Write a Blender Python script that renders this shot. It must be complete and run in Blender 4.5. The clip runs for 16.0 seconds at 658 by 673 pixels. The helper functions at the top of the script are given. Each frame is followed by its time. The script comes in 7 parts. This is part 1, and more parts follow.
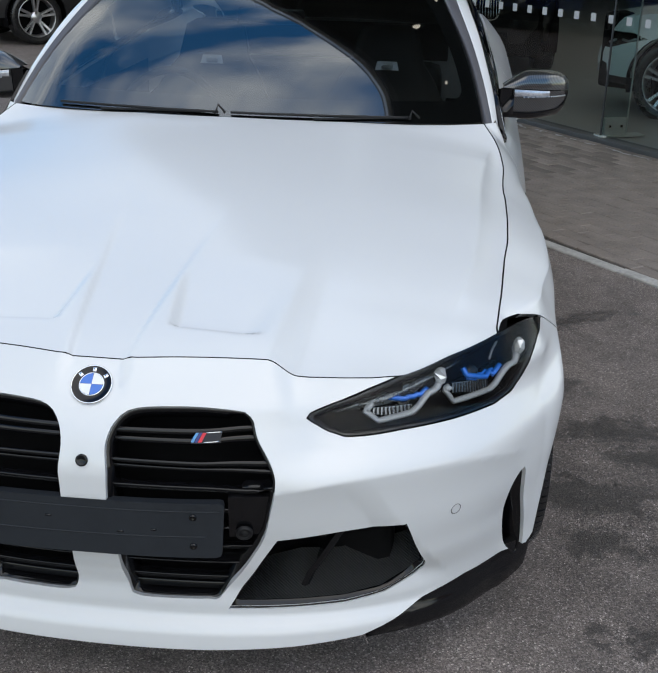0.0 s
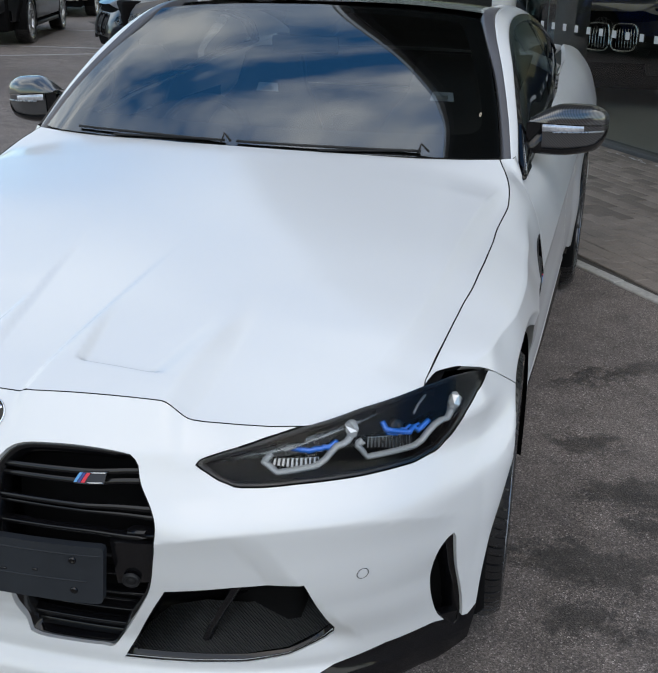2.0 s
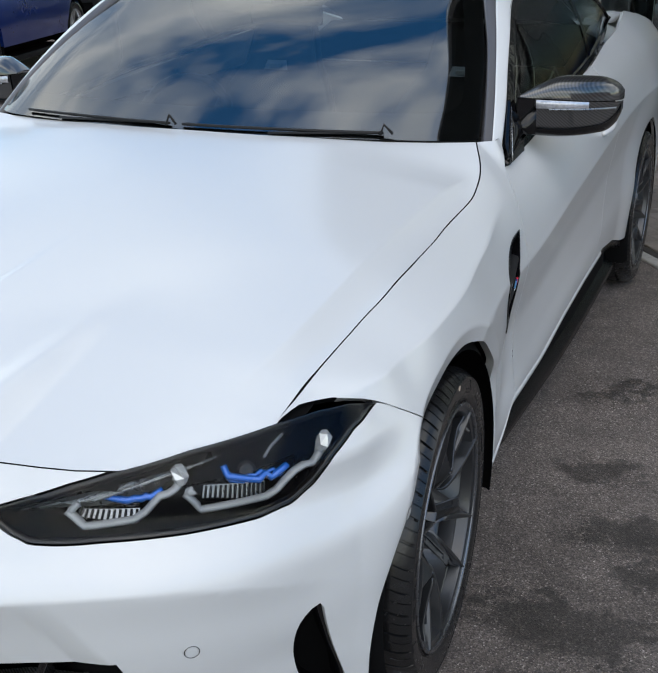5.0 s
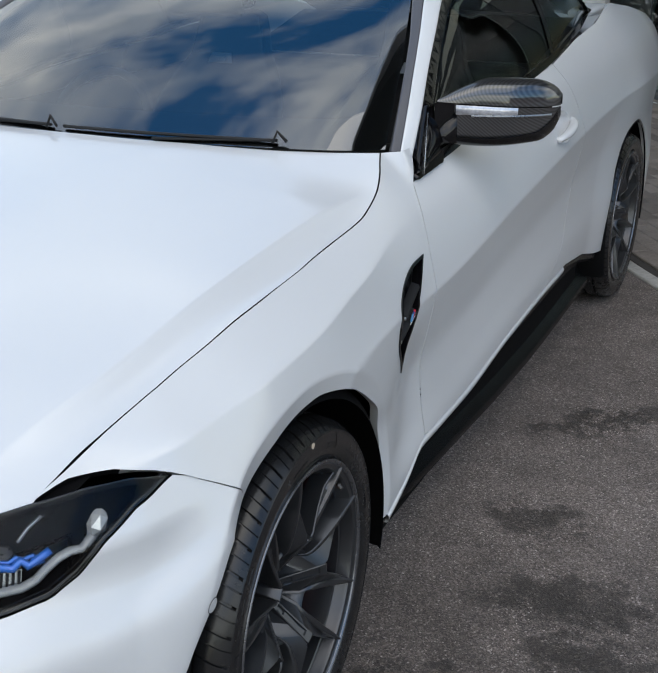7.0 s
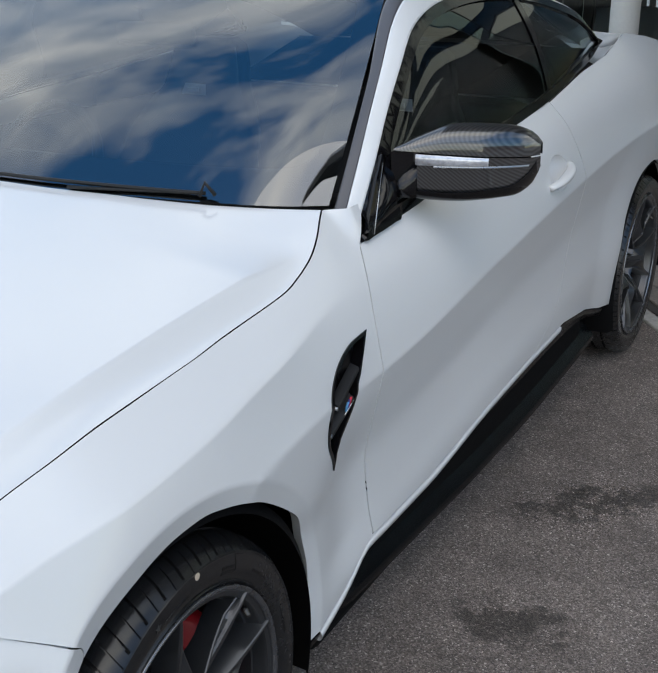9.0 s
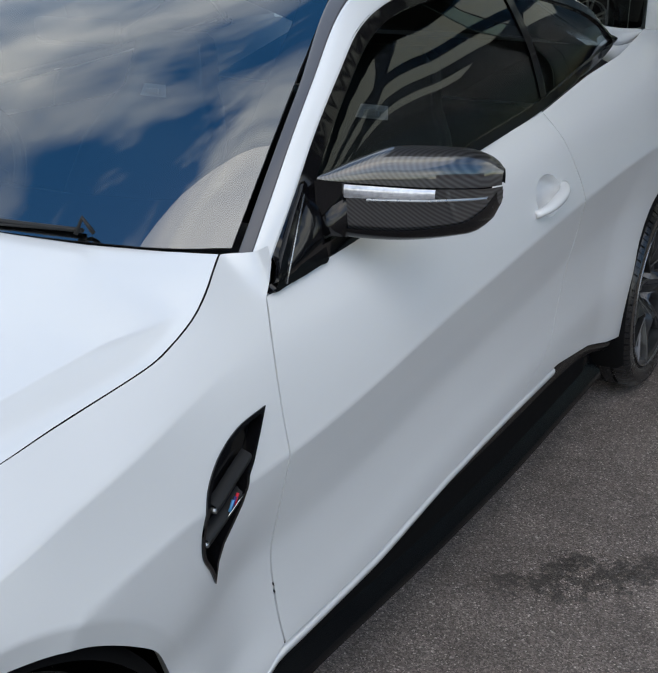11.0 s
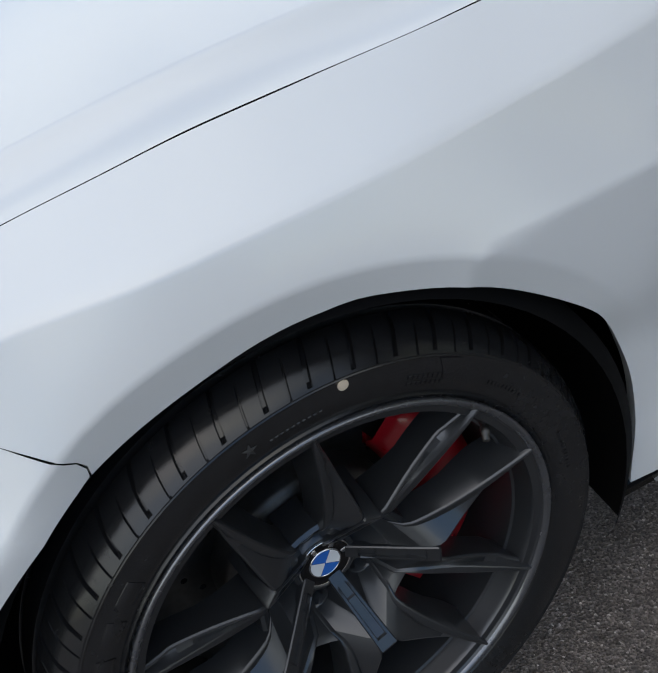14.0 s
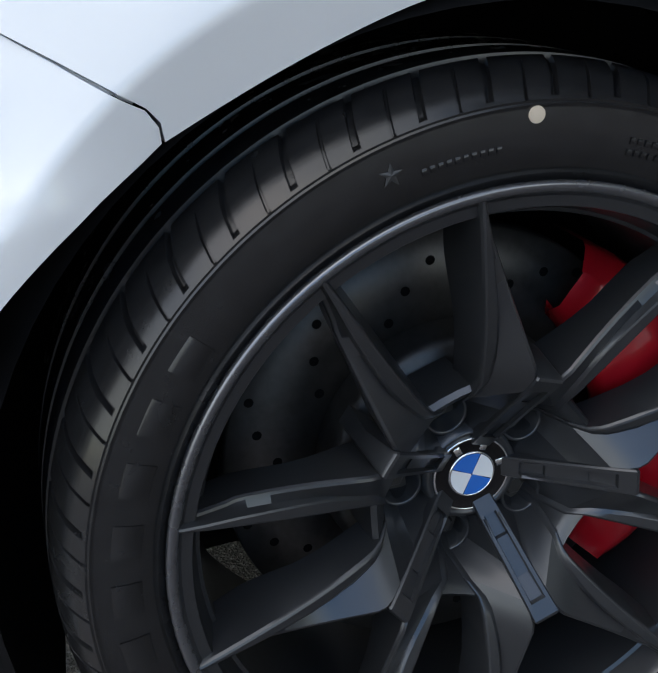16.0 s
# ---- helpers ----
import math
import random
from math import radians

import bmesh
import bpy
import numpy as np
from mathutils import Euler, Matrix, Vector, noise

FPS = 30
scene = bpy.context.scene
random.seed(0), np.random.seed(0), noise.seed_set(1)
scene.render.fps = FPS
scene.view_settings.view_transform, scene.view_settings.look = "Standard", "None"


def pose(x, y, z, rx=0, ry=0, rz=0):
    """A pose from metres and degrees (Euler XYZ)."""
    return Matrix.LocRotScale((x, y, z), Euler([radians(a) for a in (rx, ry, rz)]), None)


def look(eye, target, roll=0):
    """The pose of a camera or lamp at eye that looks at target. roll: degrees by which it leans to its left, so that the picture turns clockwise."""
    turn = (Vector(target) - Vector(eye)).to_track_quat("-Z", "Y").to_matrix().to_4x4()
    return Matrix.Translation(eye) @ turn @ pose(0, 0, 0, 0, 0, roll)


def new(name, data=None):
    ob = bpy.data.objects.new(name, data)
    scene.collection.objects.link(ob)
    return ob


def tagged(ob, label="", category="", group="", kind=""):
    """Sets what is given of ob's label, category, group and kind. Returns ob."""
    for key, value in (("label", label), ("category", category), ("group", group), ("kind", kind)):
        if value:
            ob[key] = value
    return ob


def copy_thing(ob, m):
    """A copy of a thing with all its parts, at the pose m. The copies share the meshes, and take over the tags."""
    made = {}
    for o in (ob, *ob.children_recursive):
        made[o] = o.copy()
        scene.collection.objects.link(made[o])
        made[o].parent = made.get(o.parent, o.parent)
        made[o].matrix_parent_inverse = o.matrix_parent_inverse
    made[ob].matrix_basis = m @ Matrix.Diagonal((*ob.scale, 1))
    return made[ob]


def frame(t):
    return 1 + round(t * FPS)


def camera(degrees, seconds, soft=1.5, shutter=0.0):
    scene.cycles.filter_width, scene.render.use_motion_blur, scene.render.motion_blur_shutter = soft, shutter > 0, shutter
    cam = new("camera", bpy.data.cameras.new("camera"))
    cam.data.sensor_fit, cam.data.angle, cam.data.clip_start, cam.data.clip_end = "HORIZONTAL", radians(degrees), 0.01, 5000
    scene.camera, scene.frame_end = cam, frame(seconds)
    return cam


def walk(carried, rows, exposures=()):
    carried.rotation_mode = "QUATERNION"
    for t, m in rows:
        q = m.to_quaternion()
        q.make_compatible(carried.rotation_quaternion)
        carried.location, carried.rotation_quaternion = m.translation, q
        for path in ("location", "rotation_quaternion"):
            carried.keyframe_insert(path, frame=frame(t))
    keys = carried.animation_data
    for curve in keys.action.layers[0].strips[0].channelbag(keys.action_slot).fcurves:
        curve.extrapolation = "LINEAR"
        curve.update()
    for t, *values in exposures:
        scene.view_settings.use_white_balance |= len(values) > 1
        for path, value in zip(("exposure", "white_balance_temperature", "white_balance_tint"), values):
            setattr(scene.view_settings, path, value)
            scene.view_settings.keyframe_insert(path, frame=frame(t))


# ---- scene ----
cam = camera(35.3, 16.0)
PATH = [
    (0, (0.668, -2.572, 1.595), (0.457, -0.73, 0.845), 1.4),
    (0.5, (0.78, -2.489, 1.595), (0.523, -0.658, 0.833), 2.2),
    (1, (0.887, -2.429, 1.596), (0.569, -0.605, 0.84), 1.9),
    (1.5, (0.992, -2.392, 1.595), (0.593, -0.574, 0.864), 1.1),
    (2, (1.125, -2.345, 1.592), (0.611, -0.547, 0.884), 1.1),
    (2.5, (1.221, -2.297, 1.588), (0.604, -0.529, 0.885), 1.0),
    (3, (1.293, -2.229, 1.578), (0.624, -0.484, 0.867), 0.6),
    (3.2, (1.316, -2.197, 1.574), (0.634, -0.459, 0.858), 0.5),
    (5.3, (1.524, -1.737, 1.513), (0.75, -0.047, 0.776), -1.0),
    (5.5, (1.563, -1.688, 1.513), (0.771, -0.006, 0.775), -0.8),
    (6, (1.633, -1.579, 1.507), (0.807, 0.082, 0.762), -0.5),
    (6.5, (1.666, -1.485, 1.502), (0.825, 0.164, 0.746), -0.6),
    (7, (1.677, -1.374, 1.501), (0.849, 0.282, 0.744), -0.6),
    (7.5, (1.66, -1.262, 1.51), (0.856, 0.41, 0.763), -0.5),
    (8, (1.659, -1.157, 1.507), (0.851, 0.517, 0.771), -0.4),
    (10.3, (1.793, -0.682, 1.492), (0.769, 0.879, 0.776), -0.3),
    (10.5, (1.779, -0.627, 1.492), (0.766, 0.94, 0.772), -0.4),
    (11, (1.727, -0.503, 1.489), (0.743, 1.071, 0.744), -0.3),
    (11.5, (1.701, -0.424, 1.466), (0.656, 1.078, 0.659), -1.2),
    (12, (1.691, -0.356, 1.42), (0.491, 0.96, 0.51), -3.3),
    (12.5, (1.716, -0.287, 1.402), (0.358, 0.769, 0.381), -6.2),
    (13, (1.715, -0.25, 1.371), (0.262, 0.58, 0.275), -8.4),
    (13.5, (1.67, -0.224, 1.335), (0.192, 0.427, 0.156), -10.0),
    (14, (1.617, -0.211, 1.253), (0.12, 0.325, 0.041), -11.0),
    (14.5, (1.57, -0.19, 1.106), (0.014, 0.254, -0.069), -11.7),
    (15, (1.538, -0.175, 0.963), (-0.107, 0.211, -0.107), -11.5),
    (15.5, (1.536, -0.192, 0.871), (-0.193, 0.169, -0.065), -9.5),
    (16, (1.551, -0.231, 0.805), (-0.238, 0.106, -0.022), -7.2),
]
walk(cam, [(t, look(eye, target, roll)) for t, eye, target, roll in PATH], [(0, -0.03, 7270, 6.5), (8, 0.03, 7270, 6.5), (11, 0.08, 7270, 6.5), (13.5, -0.17, 7300, 6.5), (14.5, -0.05, 7300, 6.5), (15.5, 0.33, 7170, 6.5), (16, 0.36, 7120, 6.5)])

# ---- light ----
world = bpy.data.worlds.new("world")
scene.world = world
world.use_nodes = True
wn, wl = world.node_tree.nodes, world.node_tree.links
sky = wn.new("ShaderNodeTexSky")
sky.sky_type, sky.sun_disc = "NISHITA", False
SUN_UP, SUN_TURN = radians(60), radians(155)
sky.sun_elevation, sky.sun_rotation = SUN_UP, SUN_TURN
sky.air_density, sky.dust_density, sky.ozone_density = 1.0, 0.6, 1.6
tc = wn.new("ShaderNodeTexCoord")
mp = wn.new("ShaderNodeMapping")
mp.inputs["Scale"].default_value = (1.0, 1.0, 2.0)
mp.inputs["Rotation"].default_value = (0.2, 0.1, 0.7)
cl = wn.new("ShaderNodeTexNoise")
cl.inputs["Scale"].default_value, cl.inputs["Detail"].default_value, cl.inputs["Roughness"].default_value = 1.6, 6.0, 0.52
ramp = wn.new("ShaderNodeValToRGB")
ramp.color_ramp.elements[0].position, ramp.color_ramp.elements[1].position = 0.42, 0.66
cl2 = wn.new("ShaderNodeTexNoise")
cl2.inputs["Scale"].default_value, cl2.inputs["Detail"].default_value = 2.6, 4.0
shade = wn.new("ShaderNodeValToRGB")
shade.color_ramp.elements[0].color, shade.color_ramp.elements[1].color = (9.0, 10.0, 11.6, 1), (20.0, 20.8, 21.8, 1)
shade.color_ramp.elements[0].position, shade.color_ramp.elements[1].position = 0.35, 0.65
mix = wn.new("ShaderNodeMix")
mix.data_type = "RGBA"
wl.new(tc.outputs["Generated"], mp.inputs["Vector"])
wl.new(mp.outputs["Vector"], cl.inputs["Vector"])
wl.new(mp.outputs["Vector"], cl2.inputs["Vector"])
wl.new(cl.outputs["Fac"], ramp.inputs["Fac"])
wl.new(cl2.outputs["Fac"], shade.inputs["Fac"])
wl.new(ramp.outputs["Color"], mix.inputs[0])
deep = wn.new("ShaderNodeHueSaturation")
deep.inputs["Saturation"].default_value, deep.inputs["Value"].default_value = 1.4, 2.0
wl.new(sky.outputs["Color"], deep.inputs["Color"])
wl.new(deep.outputs["Color"], mix.inputs[6])
wl.new(shade.outputs["Color"], mix.inputs[7])
wl.new(mix.outputs[2], wn["Background"].inputs["Color"])
wn["Background"].inputs["Strength"].default_value = 0.115
sun = new("sun", bpy.data.lights.new("sun", "SUN"))
sun.data.energy, sun.data.angle, sun.data.color = 1.15, radians(80), (1.0, 0.96, 0.9)
sun.matrix_world = look((0, 0, 0), (-math.sin(SUN_TURN) * math.cos(SUN_UP), -math.cos(SUN_TURN) * math.cos(SUN_UP), -math.sin(SUN_UP)))


# ---- materials ----
def material(name, color, rough=0.5, metal=0.0, coat=0.0, coat_rough=0.05, grain=0.0, grain_scale=60.0, bump=0.0, vary=0.0, spec=0.5):
    """A principled surface with grain and wear at two scales."""
    m = bpy.data.materials.new(name)
    m.use_nodes = True
    nodes, links = m.node_tree.nodes, m.node_tree.links
    p = nodes["Principled BSDF"]
    p.inputs["Base Color"].default_value = (*color, 1)
    p.inputs["Roughness"].default_value, p.inputs["Metallic"].default_value = rough, metal
    p.inputs["Coat Weight"].default_value, p.inputs["Coat Roughness"].default_value = coat, coat_rough
    p.inputs["Specular IOR Level"].default_value = spec
    if grain or vary or bump:
        t = nodes.new("ShaderNodeTexCoord")
        fine = nodes.new("ShaderNodeTexNoise")
        fine.inputs["Scale"].default_value, fine.inputs["Detail"].default_value = grain_scale, 6
        wide = nodes.new("ShaderNodeTexNoise")
        wide.inputs["Scale"].default_value, wide.inputs["Detail"].default_value = grain_scale / 14, 3
        links.new(t.outputs["Object"], fine.inputs["Vector"])
        links.new(t.outputs["Object"], wide.inputs["Vector"])
        add = nodes.new("ShaderNodeMath")
        add.operation = "MULTIPLY_ADD"
        add.inputs[1].default_value = 0.5
        links.new(fine.outputs["Fac"], add.inputs[0])
        half = nodes.new("ShaderNodeMath")
        half.operation = "MULTIPLY"
        half.inputs[1].default_value = 0.5
        links.new(wide.outputs["Fac"], half.inputs[0])
        links.new(half.outputs[0], add.inputs[2])
        if vary:
            r = nodes.new("ShaderNodeMapRange")
            r.inputs["From Min"].default_value, r.inputs["From Max"].default_value = 0.3, 0.7
            r.inputs["To Min"].default_value, r.inputs["To Max"].default_value = 1 - vary, 1 + vary
            links.new(add.outputs[0], r.inputs["Value"])
            mul = nodes.new("ShaderNodeVectorMath")
            mul.operation = "SCALE"
            mul.inputs[0].default_value = color
            links.new(r.outputs[0], mul.inputs["Scale"])
            links.new(mul.outputs[0], p.inputs["Base Color"])
        if grain:
            r = nodes.new("ShaderNodeMapRange")
            r.inputs["From Min"].default_value, r.inputs["From Max"].default_value = 0.3, 0.7
            r.inputs["To Min"].default_value, r.inputs["To Max"].default_value = max(0.0, rough - grain), rough + grain
            links.new(add.outputs[0], r.inputs["Value"])
            links.new(r.outputs[0], p.inputs["Roughness"])
        if bump:
            b = nodes.new("ShaderNodeBump")
            b.inputs["Strength"].default_value, b.inputs["Distance"].default_value = 1.0, bump
            links.new(fine.outputs["Fac"], b.inputs["Height"])
            links.new(b.outputs[0], p.inputs["Normal"])
    return m


PAINT = material("satin_white_paint", (0.64, 0.652, 0.665), 0.36, 0.0, 0.9, 0.14, grain=0.02, grain_scale=400)
BLACK = material("gloss_black_plastic", (0.004, 0.004, 0.005), 0.10, grain=0.04, grain_scale=30, spec=0.4)
MATT = material("matt_black_plastic", (0.010, 0.0105, 0.012), 0.5, grain=0.1, grain_scale=90, vary=0.2, spec=0.3)
DARK = material("dark_underbody", (0.004, 0.004, 0.0045), 0.85, vary=0.3, grain=0.05, spec=0.1)
RUBBER = material("tyre_rubber", (0.012, 0.0123, 0.0134), 0.25, grain=0.06, grain_scale=70, vary=0.3, spec=0.5)
RIM = material("dark_grey_alloy", (0.058, 0.061, 0.067), 0.32, 0.7, 0.25, 0.14, grain=0.03, grain_scale=50)
LIPM = material("bright_alloy_edge", (0.17, 0.175, 0.19), 0.26, 0.8, grain=0.06, grain_scale=40)
RED = material("red_caliper_paint", (0.38, 0.005, 0.013), 0.3, 0.0, 0.6, 0.1, grain=0.05)
STEEL = material("brake_steel", (0.085, 0.082, 0.08), 0.45, 0.85, grain=0.14, grain_scale=120, vary=0.3)
CHROME = material("bright_chrome", (0.75, 0.76, 0.78), 0.12, 1.0, grain=0.03)
FABRIC = material("black_leather", (0.012, 0.012, 0.013), 0.5, grain=0.1, bump=0.00003, vary=0.2)


def glass_material(name, tint, rough=0.0, ior=1.7):
    """A thin pane: tinted see-through with a real glossy face."""
    m = bpy.data.materials.new(name)
    m.use_nodes = True
    nodes, links = m.node_tree.nodes, m.node_tree.links
    nodes.remove(nodes["Principled BSDF"])
    clear = nodes.new("ShaderNodeBsdfTransparent")
    clear.inputs["Color"].default_value = (*tint, 1)
    gloss = nodes.new("ShaderNodeBsdfGlossy")
    gloss.inputs["Roughness"].default_value = rough
    fres = nodes.new("ShaderNodeFresnel")
    fres.inputs["IOR"].default_value = ior
    both = nodes.new("ShaderNodeMixShader")
    links.new(fres.outputs[0], both.inputs[0])
    links.new(clear.outputs[0], both.inputs[1])
    links.new(gloss.outputs[0], both.inputs[2])
    links.new(both.outputs[0], nodes["Material Output"].inputs["Surface"])
    return m


GLASS = glass_material("windscreen_glass", (0.55, 0.66, 0.66), ior=3.0)
SIDEGLASS = glass_material("tinted_side_glass", (0.38, 0.46, 0.48), ior=1.8)


# ---- mesh helpers ----
def part(name, bm, mat, parent=None, label="", smooth=True, sharp=0):
    """Links a bmesh as one mesh object under a thing or a part."""
    me = bpy.data.meshes.new(name)
    for f in bm.faces:
        f.smooth = smooth or sharp > 0
    if sharp:
        bmesh.ops.recalc_face_normals(bm, faces=bm.faces[:])
        for e in bm.edges:
            e.smooth = len(e.link_faces) == 2 and e.calc_face_angle(0) < radians(sharp)
    bm.to_mesh(me)
    bm.free()
    if "nrm" in me.attributes:
        flat = np.zeros(len(me.vertices) * 3, np.float32)
        me.attributes["nrm"].data.foreach_get("vector", flat)
        me.attributes.remove(me.attributes["nrm"])
        me.normals_split_custom_set_from_vertices(flat.reshape(-1, 3).tolist())
    for m in mat if isinstance(mat, (list, tuple)) else [mat]:
        me.materials.append(m)
    ob = new(name, me)
    if parent:
        ob.parent = parent
    if label:
        ob["label"] = label
    return ob


def thing(name, label, category, group="", at=(0, 0, 0), turn=0.0):
    ob = new(name)
    ob.matrix_world = pose(*at, 0, 0, turn)
    ob.empty_display_size = 0.2
    return tagged(ob, label, category, group)


def smooth01(a, b, v):
    t = np.clip((np.asarray(v, float) - a) / (b - a), 0, 1)
    return t * t * (3 - 2 * t)


def curve(points, n=60, closed=False):
    """A Catmull-Rom line through points of any dimension, evenly stepped."""
    p = np.array(points, float)
    if closed:
        p = np.vstack([p[-1], p, p[0], p[1]])
    else:
        p = np.vstack([2 * p[0] - p[1], p, 2 * p[-1] - p[-2]])
    out = []
    for a, b, c, d in zip(p[:-3], p[1:-2], p[2:-1], p[3:]):
        t = np.linspace(0, 1, 16, endpoint=False)[:, None]
        out.append(0.5 * (2 * b + (c - a) * t + (2 * a - 5 * b + 4 * c - d) * t**2 + (3 * b - a - 3 * c + d) * t**3))
    out = np.vstack([*out, p[-2][None]])
    far = np.r_[0, np.cumsum(np.linalg.norm(np.diff(out, axis=0), axis=1))]
    s = np.linspace(0, far[-1], n, endpoint=not closed)
    return np.stack([np.interp(s, far, out[:, k]) for k in range(out.shape[1])], 1)


def table(v, pairs):
    """A smooth value from pairs of (place, value), by monotone cubic steps."""
    x, y = np.array(pairs, float).T
    d = np.diff(y) / np.diff(x)
    m = np.r_[d[0], np.where(d[:-1] * d[1:] > 0, 2 * d[:-1] * d[1:] / np.where(d[:-1] + d[1:] == 0, 1, d[:-1] + d[1:]), 0), d[-1]]
    v = np.clip(np.asarray(v, float), x[0], x[-1])
    k = np.clip(np.searchsorted(x, v, "right") - 1, 0, len(d) - 1)
    h, t = (x[1:] - x[:-1])[k], (v - x[k]) / (x[1:] - x[:-1])[k]
    return (1 + 2 * t) * (1 - t) ** 2 * y[k] + t * (1 - t) ** 2 * h * m[k] + t * t * (3 - 2 * t) * y[k + 1] + t * t * (t - 1) * h * m[k + 1]


def inside(pts, loop):
    """Which 2D points lie in a closed loop."""
    x, y = pts[:, 0][:, None], pts[:, 1][:, None]
    ax, ay = loop[:, 0][None], loop[:, 1][None]
    bx, by = np.roll(loop[:, 0], -1)[None], np.roll(loop[:, 1], -1)[None]
    cross = ((ay > y) != (by > y)) & (x < (bx - ax) * (y - ay) / np.where(by == ay, 1e-12, by - ay) + ax)
    return cross.sum(1) % 2 == 1


def dense(loop, step):
    """A closed polygon with points at most a step apart."""
    loop = np.array(loop, float)
    out = []
    for a, b in zip(loop, np.roll(loop, -1, axis=0)):
        n = max(1, int(np.ceil(np.linalg.norm(b - a) / step)))
        out += [a + (b - a) * k / n for k in range(n)]
    return np.array(out)


from mathutils.geometry import delaunay_2d_cdt


def sheet(outline, surface, holes=(), step=0.02, depth=0.014, flip=False, mirror=False, rim=True, rim_way=None, dark=None, e=0.007, folds=()):
    """A trimmed panel: the 2D outline, less its holes, laid on surface(u, v) -> x, y, z, with a folded rim of some depth."""
    loops = [dense(outline, step * 0.6)] + [dense(h, step * 0.5) for h in holes]
    lo, hi = loops[0].min(0), loops[0].max(0)
    gx, gy = np.meshgrid(np.arange(lo[0], hi[0], step), np.arange(lo[1], hi[1], step))
    grid = np.stack([gx.ravel(), gy.ravel()], 1)
    grid[:, 0] += (np.round((grid[:, 1] - lo[1]) / step) % 2) * step * 0.5
    edge = np.vstack(loops)
    keep = inside(grid, loops[0])
    for h in loops[1:]:
        keep &= ~inside(grid, h)
    grid = grid[keep]
    body, bends = len(edge), []
    for fold in folds:
        fold = np.array(fold, float)
        back = max(1, int(np.ceil(np.linalg.norm(fold[0] - fold[-1]) / (step * 0.7))))
        fold = dense(fold, step * 0.7)[:-back]
        ok = inside(fold, loops[0])
        for h in loops[1:]:
            ok &= ~inside(fold, h)
        ok &= np.array([np.linalg.norm(edge[:body] - p, axis=1).min() > step * 0.3 for p in fold])
        near = np.linalg.norm(np.diff(fold, axis=0), axis=1) < step * 1.2
        at = np.cumsum(ok) - 1 + len(edge)
        bends += [(int(at[k]), int(at[k + 1])) for k in range(len(fold) - 1) if ok[k] and ok[k + 1] and near[k]]
        edge = np.vstack([edge, fold[ok]])
    far = np.full(len(grid), 9.0)
    for k in range(0, len(edge), 200):
        far = np.minimum(far, np.linalg.norm(grid[:, None] - edge[None, k : k + 200], axis=2).min(1))
    grid = grid[far > step * 0.45]
    pts = np.vstack([edge, grid])
    lines, start = [], 0
    for l in loops:
        n = len(l)
        lines += [(start + k, start + (k + 1) % n) for k in range(n)]
        start += n
    lines += bends
    v2, e2, f2, *_ = delaunay_2d_cdt([Vector(p) for p in pts], lines, [], 0, 1e-7)
    v2 = np.array([tuple(v) for v in v2])
    mid = np.array([v2[list(f)].mean(0) for f in f2])
    keep = inside(mid, loops[0])
    for h in loops[1:]:
        keep &= ~inside(mid, h)
    faces = [f for f, k in zip(f2, keep) if k]
    side = -1.0 if mirror else 1.0
    p0 = surface(v2[:, 0], v2[:, 1])
    nrm = np.cross(surface(v2[:, 0] + e, v2[:, 1]) - surface(v2[:, 0] - e, v2[:, 1]), surface(v2[:, 0], v2[:, 1] + e) - surface(v2[:, 0], v2[:, 1] - e))
    nrm /= np.linalg.norm(nrm, axis=1)[:, None] + 1e-12
    if flip:
        nrm = -nrm
    turn = np.array([side, 1, 1])
    p0, nrm = p0 * turn, nrm * turn
    bm = bmesh.new()
    lay = bm.verts.layers.float_vector.new("nrm")
    vs = [bm.verts.new(p) for p in p0]
    for v, q in zip(vs, nrm):
        v[lay] = q
    count = {}
    for f in faces:
        a, b, c = f
        w = np.cross(p0[b] - p0[a], p0[c] - p0[a])
        if w @ nrm[a] < 0:
            b, c = c, b
        bm.faces.new((vs[a], vs[b], vs[c]))
        for i, j in ((a, b), (b, c), (c, a)):
            count[(i, j)] = 1
    if rim:
        border = [(i, j) for i, j in count if (j, i) not in count]
        way = (lambda i: -nrm[i]) if rim_way is None else (lambda i: np.array(rim_way) * turn)
        top = {i: bm.verts.new(p0[i]) for ij in border for i in ij}
        low = {i: bm.verts.new(p0[i] + depth * way(i)) for ij in border for i in ij}
        for i, j in border:
            f = bm.faces.new((top[j], top[i], low[i], low[j]))
            # rims picked by dark take the second material: gap shade put in as colour
            if dark is not None and dark(*((v2[i] + v2[j]) / 2)):
                f.material_index = 1
    for v in [v for v in bm.verts if not v.link_faces]:
        bm.verts.remove(v)
    return bm


def loft(rows, closed_u=False, closed_v=False, caps=False):
    """A skin over rows of equally many 3D points."""
    bm = bmesh.new()
    vs = [[bm.verts.new(p) for p in row] for row in rows]
    n, m = len(vs), len(vs[0])
    for i in range(n if closed_u else n - 1):
        for j in range(m if closed_v else m - 1):
            bm.faces.new((vs[i][j], vs[i][(j + 1) % m], vs[(i + 1) % n][(j + 1) % m], vs[(i + 1) % n][j]))
    if caps:
        bm.faces.new(vs[0][::-1])
        bm.faces.new(vs[-1])
    bmesh.ops.recalc_face_normals(bm, faces=bm.faces[:])
    return bm


